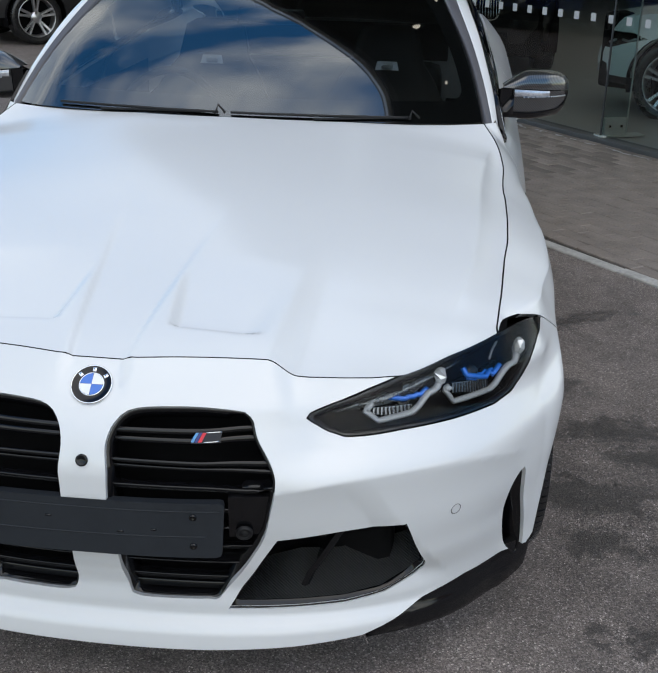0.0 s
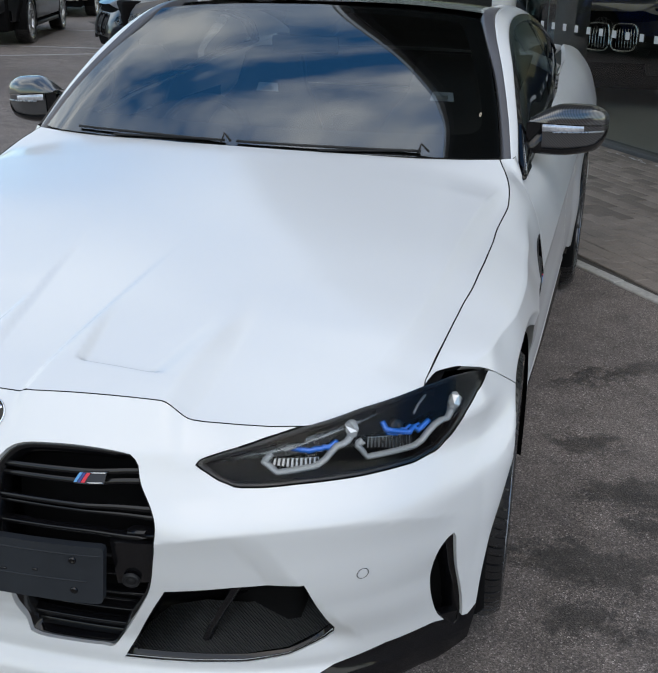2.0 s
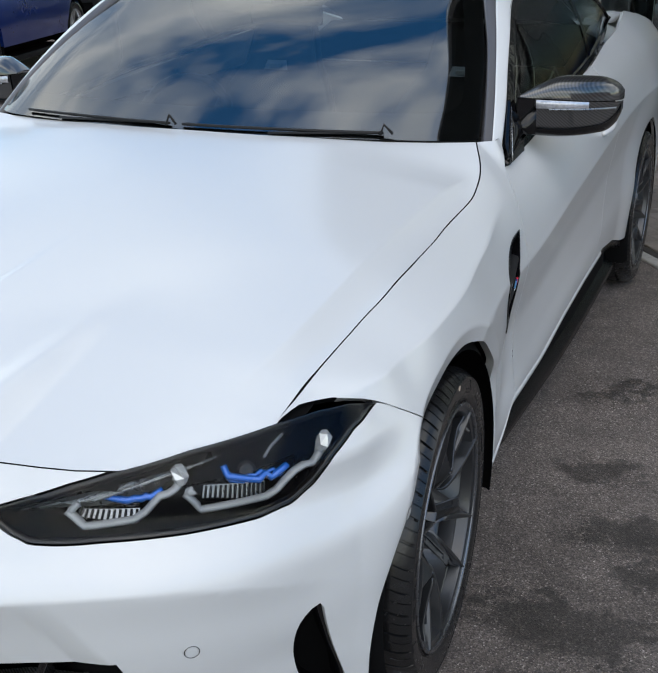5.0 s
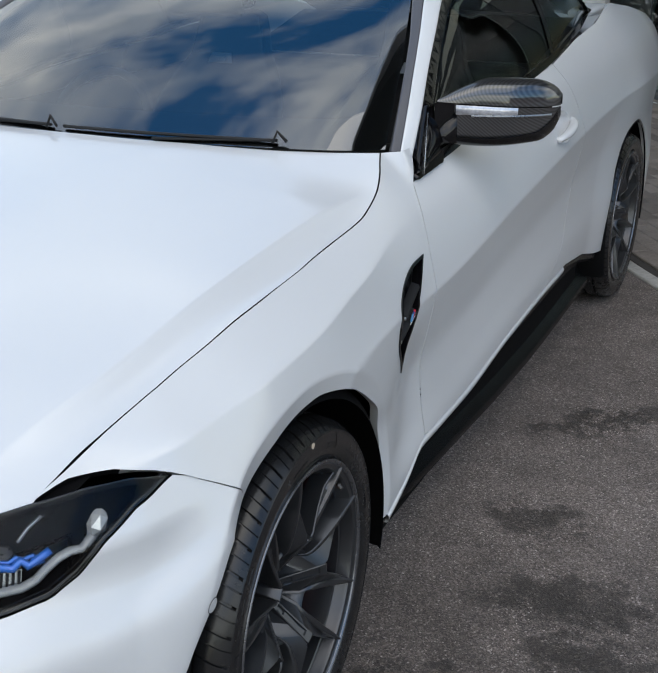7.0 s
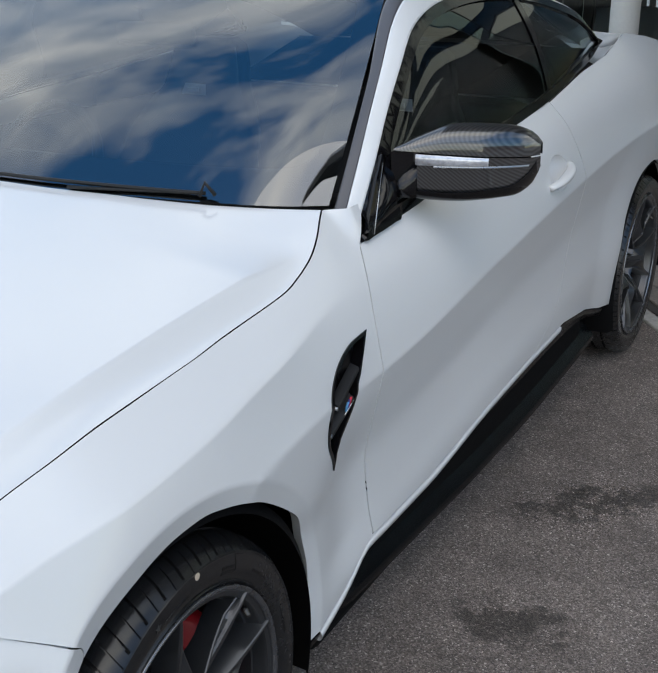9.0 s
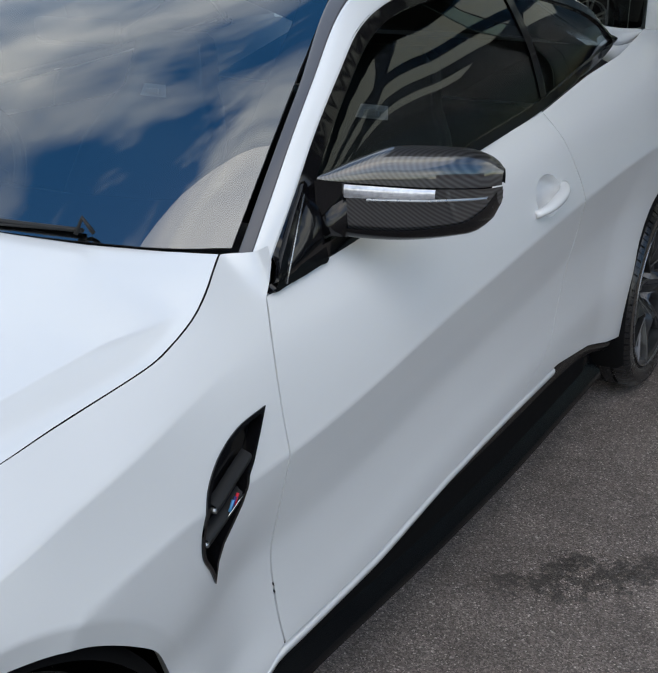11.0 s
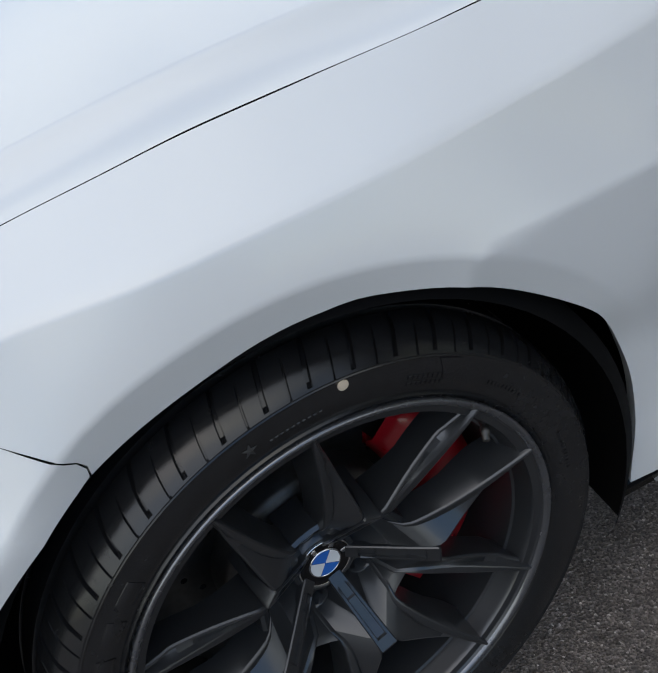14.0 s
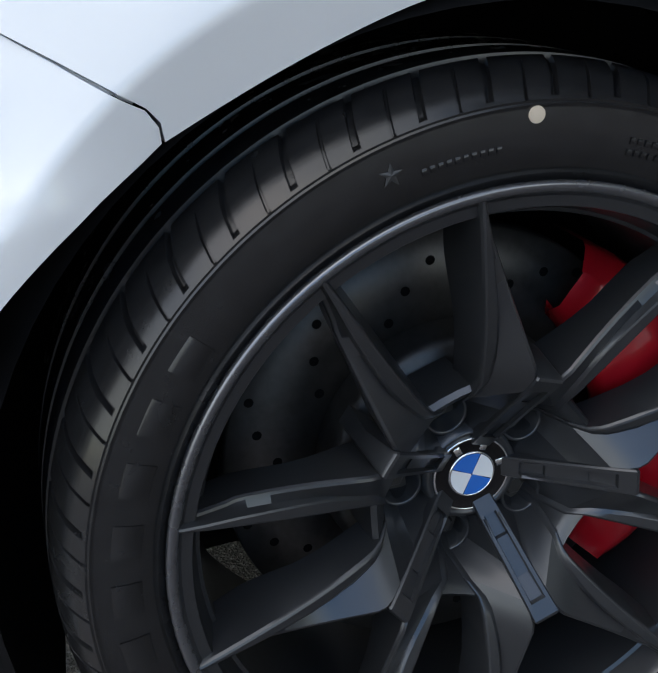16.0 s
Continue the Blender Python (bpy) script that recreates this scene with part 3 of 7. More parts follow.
FENDER_FOLDS = [[(y, float(shoulder(y)) + d) for y in np.linspace(-0.4, 0.6, 60)] for d in (-0.006, 0, 0.006)]
FENDER_FOLDS += [[(0.01 + (FLARE + d) * math.cos(a), 0.34 + (FLARE + d) * math.sin(a)) for a in np.linspace(radians(0), radians(150), 80)] for d in (-0.005, 0, 0.005)]
FENDER_FOLDS += [[(y, float(crease(y)) + d) for y in np.linspace(0.45, 0.66, 14)] for d in (-0.006, 0, 0.006)]
SIDE_FOLDS = [[(y, float(crease(y)) + d) for y in np.linspace(0.62, 3.6, 120)] for d in (-0.006, 0, 0.006)]
sides("front_fender", lambda m: sheet(fender_loop, fender_surface, [inset(VENT, 0.002)], step=0.011, e=0.0045, folds=FENDER_FOLDS, mirror=m, depth=0.02, dark=lambda y, z: z > 0.84 + 0.15 * min(y, 0.1)), [PAINT, DARK], car)
door_loop = np.vstack([curve(DOOR_FRONT, 40) + (0.0022, 0), [(0.92, 0.364), (1.306, 0.394), (1.6, 0.405)], curve(DOOR_REAR, 40) - (0.0022, 0), BELT[:-1]])
HANDLE = [(1.775 + 0.076 * math.cos(a), 0.892 + 0.047 * math.sin(a)) for a in np.linspace(0, 2 * math.pi, 40, endpoint=False)]
sides("door", lambda m: sheet(door_loop, side_surface, [HANDLE], step=0.018, e=0.005, folds=SIDE_FOLDS, mirror=m, depth=0.02), PAINT, car)
rear_arch = [(2.86 + 0.385 * math.cos(a), 0.345 + 0.385 * math.sin(a)) for a in np.linspace(radians(-8), radians(187), 40)]
quarter_loop = np.vstack([curve(DOOR_REAR, 40) + (0.0022, 0), [(2.315, 1.098), (2.6, 1.122), (2.744, 1.142), (2.95, 1.165), (3.2, 1.135), (3.55, 1.07), (3.72, 0.95), (3.74, 0.7), (3.7, 0.4), (3.5, 0.3)], rear_arch, [(2.36, 0.319), (2.2, 0.363), (1.94, 0.403)]])
sides("quarter_panel", lambda m: sheet(quarter_loop, side_surface, step=0.03, e=0.005, folds=SIDE_FOLDS, mirror=m, depth=0.02), PAINT, car)

# roof rails, roof and glass
RAIL_IN = curve([(0.774, 0.750, 1.000), (0.735, 0.90, 1.113), (0.69, 1.055, 1.212), (0.60, 1.33, 1.362), (0.578, 1.6, 1.388), (0.568, 2.0, 1.378), (0.56, 2.4, 1.315), (0.56, 2.75, 1.215), (0.58, 3.05, 1.12)], 80)
RAIL_OUT = curve([(0.812, 0.786, 0.986), (0.79, 0.897, 1.08), (0.765, 0.995, 1.155), (0.735, 1.12, 1.235), (0.70, 1.265, 1.307), (0.678, 1.45, 1.347), (0.672, 1.7, 1.362), (0.678, 2.0, 1.35), (0.692, 2.34, 1.30), (0.705, 2.57, 1.25), (0.735, 2.744, 1.15), (0.745, 3.05, 1.15)], 80)


def rail(m, first=0, last=80, t0=0.0, t1=1.0):
    s = np.array([-1.0 if m else 1.0, 1, 1])
    rows = []
    for a, b in zip(RAIL_IN[first:last], RAIL_OUT[first:last]):
        w = b - a
        up = np.cross(w, (0, 1.0, 0.3))
        up /= np.linalg.norm(up)
        up = up if up[2] > 0 else -up
        rows.append([(a + w * t0 - 0.02 * up) * s] + [(a + w * t + up * 0.11 * np.linalg.norm(w) * math.sin(math.pi * t) ** 0.8) * s for t in np.linspace(t0, t1, 9)] + [(a + w * t1 - 0.02 * up) * s])
    return loft(rows)


sides("windscreen_pillar", lambda m: rail(m, 0, 33, 0.40, 1.0), PAINT, car, "white windscreen pillar")
PILLAR_TRIM = material("grey_pillar_trim", (0.075, 0.075, 0.085), 0.35, grain=0.05)
sides("pillar_trim", lambda m: rail(m, 0, 33, 0.0, 0.39), PILLAR_TRIM, car, "dark grey trim beside the windscreen")
sides("roof_rail", lambda m: rail(m, 32, 80), PAINT, car, "white roof edge")
CARBON = material("carbon_roof", (0.012, 0.012, 0.013), 0.3, 0, 0.8, 0.05, grain=0.1, grain_scale=300)
top = RAIL_IN[int(80 * 0.36):]
part("roof", loft([[(p[0] * t, p[1] - 0.03 * (1 - t * t), p[2] - 0.012 + 0.03 * (1 - abs(t) ** 2.5)) for t in np.linspace(-1, 1, 17)] for p in top]), CARBON, car, "dark carbon roof")
base = curve([(0.0, 0.578, 1.016), (0.2, 0.586, 1.016), (0.4, 0.612, 1.015), (0.55, 0.645, 1.013), (0.68, 0.69, 1.010), (0.769, 0.761, 1.006)], 30)
pil = curve([(0.769, 0.761, 1.008), (0.735, 0.90, 1.113), (0.69, 1.055, 1.212), (0.60, 1.33, 1.362)], 24)
head = curve([(0.0, 1.40, 1.392), (0.3, 1.385, 1.386), (0.5, 1.355, 1.374), (0.60, 1.33, 1.362)], 30)


def screen_point(s, t):
    """A point of the windscreen: s across from the middle, t up from the bonnet."""
    k = min(max(abs(s), 0), 1)
    lo = np.array([np.interp(k, np.linspace(0, 1, 30), base[:, n]) for n in range(3)])
    hi = np.array([np.interp(k, np.linspace(0, 1, 30), head[:, n]) for n in range(3)])
    e = np.array([np.interp(t, np.linspace(0, 1, 24), pil[:, n]) for n in range(3)])
    p = lo + (hi - lo) * t
    straight = base[-1] + (head[-1] - base[-1]) * t
    p = p + (e - straight) * k**2
    p[2] += 0.05 * math.sin(math.pi * t) * (1 - k**2) * 0.5
    p[1] -= 0.05 * math.sin(math.pi * t) * (1 - k**2) * 0.5
    p[0] *= 1 if s >= 0 else -1
    return p


part("windscreen", loft([[screen_point(s, t) for s in np.linspace(-0.985, 0.985, 61)] for t in np.linspace(0, 1, 41)]), GLASS, car, "sloping windscreen reflecting the sky")


def inward(surface, d):
    """The same surface, sunk by d along its normal."""
    def sunk(u, v):
        p = surface(u, v)
        n = np.cross(surface(np.asarray(u) + 1e-4, v) - p, surface(u, np.asarray(v) + 1e-4) - p)
        n /= np.linalg.norm(n, axis=-1)[..., None] + 1e-12
        return p - n * d
    return sunk


# strips behind the gaps: dark ones stand in for shade at the bonnet
def ribbon(path, width, mirror=False):
    s = np.array([-1.0 if mirror else 1.0, 1, 1])
    path = np.array(path)
    return loft([[p * s, (p + w) * s] for p, w in zip(path, width)])


gap3 = np.stack([gap_x, gap_yz[:, 0], gap_yz[:, 1]], 1)
sides("gap_seal", lambda m: ribbon(gap3 - (0.022, 0, 0.012), [(0.04, 0, -0.012)] * len(gap3), m), DARK, car)
front3 = np.array([(x, y + 0.012, float(hood_z(x, y)) - 0.014) for x, y in HOOD_FRONT])
sides("nose_seal", lambda m: ribbon(front3, [(0, -0.02, -0.018)] * len(front3), m), DARK, car)
seam = np.array([(-0.212, 0.6935), (-0.218, 0.698), (-0.226, 0.7042), (-0.252, 0.7222), (-0.279, 0.7402), (-0.297, 0.751)])
seam3 = np.stack([flank(seam[:, 0], seam[:, 1]) - 0.006, seam[:, 0] - 0.007, seam[:, 1] - 0.0095], 1)
sides("fender_seal", lambda m: ribbon(seam3, [(-0.001, 0.014, 0.019)] * len(seam3), m), PAINT, car)
# white strip close behind the door gap, in place of its highlight
dg = curve(DOOR_FRONT, 40)
door3 = np.stack([flank(dg[:, 0], dg[:, 1]) - 0.0035, dg[:, 0] - 0.02, dg[:, 1]], 1)
sides("door_seal", lambda m: ribbon(door3, [(-0.004, 0.04, 0)] * len(door3), m), PAINT, car)
dg2 = curve(DOOR_REAR, 40)
door4 = np.stack([flank(dg2[:, 0], dg2[:, 1]) - 0.012, dg2[:, 0] - 0.02, dg2[:, 1]], 1)
sides("door_seal", lambda m: ribbon(door4, [(0.0, 0.04, 0)] * len(door4), m), PAINT, car)
part("underbody", join(block((-0.60, -0.66, 0.135), (0.60, 3.6, 0.62), 0.03), block((-0.86, 0.50, 0.15), (0.86, 2.36, 0.36), 0.03), block((-0.68, -0.55, 0.6), (0.68, 0.60, 0.74), 0.02)), DARK, car, "dark underbody")


def liner(y0, mirror):
    s = -1.0 if mirror else 1.0
    prof = [(0.93, 0.372), (0.915, 0.392), (0.80, 0.40), (0.62, 0.40), (0.60, 0.10)]
    rows = [[(s * x, y0 + r * math.cos(a), 0.345 + r * math.sin(a)) for x, r in prof] for a in np.linspace(radians(-17), radians(205), 48)]
    return loft(rows)


for y0 in (0.0, 2.86):
    sides("arch_liner", lambda m: liner(y0, m), DARK, car)

# side skirts
SKIRT = material("satin_black_skirt", (0.003, 0.0035, 0.0045), 0.2, grain=0.05, grain_scale=20, spec=0.16)


def skirt(m):
    s = -1.0 if m else 1.0
    rows = []
    for y in np.linspace(0.40, 2.42, 50):
        t = float(table(y, [(0.40, 0.262), (0.53, 0.304), (0.66, 0.362), (0.92, 0.362), (1.306, 0.392), (1.66, 0.402), (1.94, 0.401), (2.2, 0.361), (2.42, 0.30)]))
        b = float(table(y, [(0.40, 0.235), (0.61, 0.215), (0.99, 0.188), (1.33, 0.166), (1.76, 0.155), (2.24, 0.165), (2.42, 0.17)]))
        k = float(flank(y, t))
        lowx = 0.878 - 0.05 * (1 - float(smooth01(0.4, 0.62, y)))
        rows.append([(s * x, y, z) for x, z in ((k - 0.03, t + 0.002), (k - 0.006, t - 0.002), (k - 0.012, t - 0.03), (lowx - 0.035, b + 0.10), (lowx - 0.02, b + 0.055), (lowx + 0.008, b + 0.03), (lowx + 0.012, b + 0.012), (lowx, b), (lowx - 0.12, b))])
    return loft(rows)


def sill(m):
    """The painted sill strip under the door, rounded at its edge."""
    s = -1.0 if m else 1.0
    rows = []
    for y in np.linspace(0.44, 1.92, 60):
        t = float(table(y, [(0.40, 0.262), (0.53, 0.304), (0.66, 0.362), (0.92, 0.362), (1.306, 0.392), (1.66, 0.402), (1.94, 0.401)])) - 0.004
        k = float(flank(y, t))
        rows.append([(s * x, y, z) for x, z in ((k - 0.02, t + 0.001), (k - 0.003, t), (k + 0.0005, t - 0.003), (k + 0.0012, t - 0.008), (k - 0.001, t - 0.018), (k - 0.006, t - 0.021), (k - 0.02, t - 0.022))])
    return loft(rows)


sides("sill_strip", sill, PAINT, car, "white painted sill strip")
sides("side_skirt", skirt, SKIRT, car, "gloss black side skirt")


# ---- wheels ----
def ring(profile, n=96, x0=0.0):
    """A body of revolution about the x axis from (x, r) pairs."""
    return loft([[(x + x0, r * math.cos(a), r * math.sin(a)) for x, r in profile] for a in np.linspace(0, 2 * math.pi, n, endpoint=False)], closed_u=True)


TURN = radians(33.5)
LIP = 0.2635
TYRE = 0.340


def tyre_mesh():
    """Tyre with a rim guard, a double ring at the shoulder, long and short shoulder cuts and four tread grooves."""
    prof = [(-0.010, 0.260), (-0.004, 0.2655), (-0.001, 0.2690), (-0.0035, 0.2708), (0.0005, 0.279), (0.0025, 0.290), (0.0030, 0.302), (0.0022, 0.3125), (0.0032, 0.3150), (0.0022, 0.3162), (0.0026, 0.3178), (0.0006, 0.3196), (-0.0045, 0.3240), (-0.0125, 0.3300), (-0.023, 0.3348), (-0.036, 0.3378), (-0.048, 0.3390), (-0.0495, 0.332), (-0.057, 0.332), (-0.0585, 0.3394), (-0.092, 0.3400), (-0.0935, 0.333), (-0.101, 0.333), (-0.1025, 0.3400), (-0.142, 0.3397), (-0.1435, 0.333), (-0.151, 0.333), (-0.1525, 0.3397), (-0.20, 0.3385), (-0.23, 0.333), (-0.25, 0.322), (-0.262, 0.300), (-0.258, 0.272), (-0.25, 0.258)]
    rows, periods = [], 44
    steps = [(0.0, 0), (0.022, 1), (0.105, 1), (0.127, 0), (0.30, 0), (0.49, 0), (0.505, 2), (0.535, 2), (0.55, 0), (0.78, 0), (0.97, 0)]
    for k in range(periods):
        for f, g in steps:
            row = []
            for n, (x, r) in enumerate(prof):
                a = 2 * math.pi * (k + f) / periods + 1.1 * (x - 0.0005) * (1 if r > 0.3185 else 0) * (1 if x > -0.06 else 0)
                deep = 0.0
                if g == 1 and 12 <= n <= 17:
                    deep = 0.0042
                if g == 2 and 11 <= n <= 14:
                    deep = 0.0024
                row.append((x - deep * (0.8 if r < 0.331 else 0.2), (r - deep) * math.cos(a), (r - deep) * math.sin(a)))
            rows.append(row)
    return loft(rows, closed_u=True)


def polar_loft(sections, centre, mirror_w=1):
    """A spoke: sections of (r, [(w, x), ...]) across the line at the angle centre."""
    rows = []
    for r, pts in sections:
        rows.append([(x, r * math.cos(centre) - mirror_w * w * math.sin(centre), r * math.sin(centre) + mirror_w * w * math.cos(centre)) for w, x in pts])
    return loft(rows, closed_v=True, caps=True)


def arm(centre, side):
    """One of a pair of spokes: a thin flat ridge along the narrow gap, a face that rises to the knee near the hub, deep walls."""
    rows = []
    for u in (0.036, 0.050, 0.064, 0.076, 0.085, 0.093, 0.101, 0.108, 0.122, 0.140, 0.160, 0.180, 0.198, 0.205, 0.214, 0.230, 0.246, 0.2545):
        w0 = float(table(u, [(0.036, 0.0), (0.076, 0.0), (0.085, 0.008), (0.093, 0.0165), (0.101, 0.0205), (0.2545, 0.0585)]))
        w2 = float(table(u, [(0.036, 0.0205), (0.064, 0.039), (0.085, 0.0525), (0.101, 0.0602), (0.108, 0.0610), (0.198, 0.0640), (0.205, 0.0641), (0.214, 0.0632), (0.246, 0.0650), (0.2545, 0.0655)]))
        top = float(table(u, [(0.036, -0.112), (0.070, -0.110), (0.077, -0.078), (0.085, -0.050), (0.093, -0.0395), (0.101, -0.034), (0.122, -0.0265), (0.160, -0.0165), (0.200, -0.0085), (0.246, -0.0015), (0.2545, -0.001)]))
        knee = float(table(u, [(0.036, -0.066), (0.064, -0.043), (0.085, -0.024), (0.101, -0.0128), (0.108, -0.0115), (0.122, -0.0135), (0.160, -0.0185), (0.198, -0.0205), (0.205, -0.0200), (0.214, -0.0180), (0.246, -0.0095), (0.2545, -0.008)]))
        band = float(table(u, [(0.085, 0.005), (0.101, 0.0085), (0.14, 0.0125), (0.20, 0.0095), (0.246, 0.0045)]))
        step = float(table(u, [(0.085, 0.0), (0.101, -0.002), (0.122, 0.0), (0.15, 0.004), (0.20, 0.006), (0.246, 0.003)]))
        draft = float(table(u, [(0.076, 0.0), (0.101, 0.004), (0.13, 0.006), (0.20, 0.008), (0.2545, 0.007)]))
        w1 = min(w0 + band, w2 - 0.003)
        deep = min(top, knee) - 0.040
        pts = [(w0 - draft, deep), (w0 - 0.0006, top - 0.0030), (w0 + 0.0008, top - 0.0008), (w0 + 0.0024, top), (w1 - 0.0022, top), (w1 - 0.0006, top - 0.0008), (w1 + 0.0012, top - max(step, 0) - 0.0014), (w2 - 0.0034, knee), (w2 - 0.0012, knee - 0.0007), (w2, knee - 0.0028), (w2 - 0.003, deep)]
        rows.append([(x, u * math.cos(centre) - side * w * math.sin(centre), u * math.sin(centre) + side * w * math.cos(centre)) for w, x in pts])
    return loft(rows, closed_v=True, caps=True)


def pocket_bar(centre):
    """The bar between two pairs: rises steeply from the hub, with a pocket between two rails and a flat end."""
    rows = []
    for r, x, w, dip in ((0.026, -0.078, 0.0090, 0.0), (0.034, -0.0715, 0.0095, 0.0), (0.038, -0.0685, 0.0097, 0.0), (0.0385, -0.068, 0.0097, 0.0055), (0.056, -0.0545, 0.0100, 0.0065), (0.0565, -0.054, 0.0100, 0.0035), (0.084, -0.0325, 0.0106, 0.0045), (0.0845, -0.032, 0.0106, 0.0065), (0.1005, -0.0195, 0.0112, 0.0035), (0.101, -0.019, 0.0112, 0.0), (0.112, -0.0108, 0.0118, 0.0), (0.1145, -0.0108, 0.0112, 0.0), (0.1165, -0.0135, 0.0100, 0.0), (0.125, -0.046, 0.0060, 0.0)):
        rows.append((r, [(-w - 0.002, x - 0.045), (-w, x - 0.002), (-w + 0.0012, x), (-0.60 * w, x), (-0.50 * w, x - dip), (0.50 * w, x - dip), (0.60 * w, x), (w - 0.0012, x), (w, x - 0.002), (w + 0.002, x - 0.045)]))
    return polar_loft(rows, centre)


def build_wheel(at, mirror=False, spin=0.0):
    """A wheel with its tyre, spokes, brake and cap; the outer face looks along +x."""
    barrel = [(-0.004, 0.2545), (-0.0065, 0.2520), (-0.0085, 0.2440), (-0.0115, 0.2425), (-0.016, 0.2420), (-0.030, 0.2375), (-0.034, 0.2365), (-0.036, 0.2335), (-0.060, 0.2310), (-0.10, 0.2290), (-0.19, 0.2300), (-0.235, 0.2400), (-0.245, 0.2560)]
    wheel = part("wheel", ring(barrel, 120), RIM, car, "dark grey alloy wheel", sharp=30)
    part("rim_edge", ring([(-0.010, LIP - 0.0015), (-0.003, LIP), (0.0005, LIP - 0.0008), (0.0010, LIP - 0.0030), (-0.0005, LIP - 0.0070), (-0.0040, LIP - 0.0090), (-0.010, LIP - 0.0100)], 140), LIPM, wheel, "machined rim edge")
    part("tyre", tyre_mesh(), RUBBER, wheel, "black low-profile tyre", sharp=26)
    for k in range(5):
        c = TURN + spin + k * 2 * math.pi / 5
        part("spoke", arm(c, 1), RIM, wheel, sharp=24)
        part("spoke", arm(c, -1), RIM, wheel, sharp=24)
        part("web", pocket_bar(c + math.pi / 5), RIM, wheel, sharp=24)
        floor_rows = []
        for u, w, x in ((0.074, 0.022, -0.104), (0.0775, 0.024, -0.082), (0.081, 0.024, -0.066), (0.085, 0.023, -0.054), (0.089, 0.021, -0.0475), (0.094, 0.0195, -0.0435), (0.098, 0.019, -0.047), (0.101, 0.019, -0.066)):
            floor_rows.append((u, [(-w, x - 0.03), (-w, x), (-0.4 * w, x - 0.0015), (0.4 * w, x - 0.0015), (w, x), (w, x - 0.03)]))
        part("saddle", polar_loft(floor_rows, c), RIM, wheel, sharp=30)
        y, z = 0.060 * math.cos(c), 0.060 * math.sin(c)
        hole = ring([(-0.113, 0.0215), (-0.0860, 0.0200), (-0.0835, 0.0180), (-0.0850, 0.0160), (-0.112, 0.0140), (-0.112, 0.0)], 28)
        bmesh.ops.translate(hole, verts=hole.verts, vec=(0, y, z))
        part("bolt_recess", hole, RIM, wheel)
        bolt = ring([(-0.111, 0.0115), (-0.101, 0.011), (-0.098, 0.008), (-0.098, 0.0)], 6)
        bmesh.ops.translate(bolt, verts=bolt.verts, vec=(0, y, z))
        part("bolt", bolt, STEEL, wheel, smooth=False)
    part("hub", ring([(-0.13, 0.080), (-0.114, 0.078), (-0.112, 0.050), (-0.100, 0.0435), (-0.0775, 0.040), (-0.0775, 0.036), (-0.081, 0.034), (-0.083, 0.0)], 60), RIM, wheel)
    roundel(wheel, "hub_cap", 0.0335, Matrix.Translation((-0.0795, 0, 0)) @ Matrix.Rotation(radians(90), 4, "Y") @ Matrix.Rotation(radians(62), 4, "Z"))
    disc = ring([(-0.150, 0.105), (-0.134, 0.112), (-0.134, 0.194), (-0.139, 0.196), (-0.162, 0.196), (-0.165, 0.112)], 96)
    disc = part("brake_disc", disc, STEEL, wheel, "drilled steel brake disc")
    part("disc_hat", ring([(-0.140, 0.118), (-0.108, 0.114), (-0.100, 0.108), (-0.100, 0.05)], 72), STEEL, wheel)
    holes = []
    for k in range(40):
        a, r = 2 * math.pi * k / 40, (0.130, 0.150, 0.170, 0.184)[k * 3 % 4]
        h = ring([(-0.1337, 0.0042), (-0.1332, 0.0030), (-0.1340, 0.0)], 10)
        bmesh.ops.translate(h, verts=h.verts, vec=(0, r * math.cos(a), r * math.sin(a)))
        holes.append(h)
    for h in holes:
        part("drill_hole", h, DARK, wheel)
    cal = []
    for a in np.linspace(radians(-48), radians(52), 24):
        e = abs(a - radians(2)) / radians(50)
        ro = 0.222 - 0.014 * e**3
        ri = 0.122 + 0.02 * e**2
        f = -0.078 - 0.020 * e**2
        prof = [(-0.118, ri + 0.01), (f - 0.012, ri), (f, ri + 0.012), (f + 0.004, ri + 0.045), (f + 0.002, ro - 0.022), (f - 0.012, ro - 0.004), (-0.118, ro), (-0.17, ro)]
        cal.append([(x, r * math.cos(a), r * math.sin(a)) for x, r in prof])
    cal = loft(cal, caps=False)
    part("brake_caliper", cal, RED, wheel, "red painted brake caliper")
    a = radians(35.5)
    v = tube([(dx, q * math.cos(a), q * math.sin(a)) for dx, q in ((-0.030, 0.2440), (-0.024, 0.2400), (-0.0215, 0.2375), (-0.021, 0.2370), (-0.014, 0.2315), (-0.0135, 0.2312), (-0.008, 0.2275))], [0.0065, 0.0062, 0.0040, 0.0052, 0.0052, 0.0040, 0.0042], 10)
    part("valve", v, STEEL, wheel, "metal tyre valve")
    m = pose(*at, 0, 0, 180 if mirror else 0)
    wheel.matrix_basis = m
    return wheel


BLUE = material("enamel_blue", (0.012, 0.13, 0.52), 0.25, 0, 0.6, 0.05, grain=0.03)
ENAMEL = material("enamel_white", (0.72, 0.74, 0.76), 0.25, 0, 0.6, 0.05, grain=0.03)


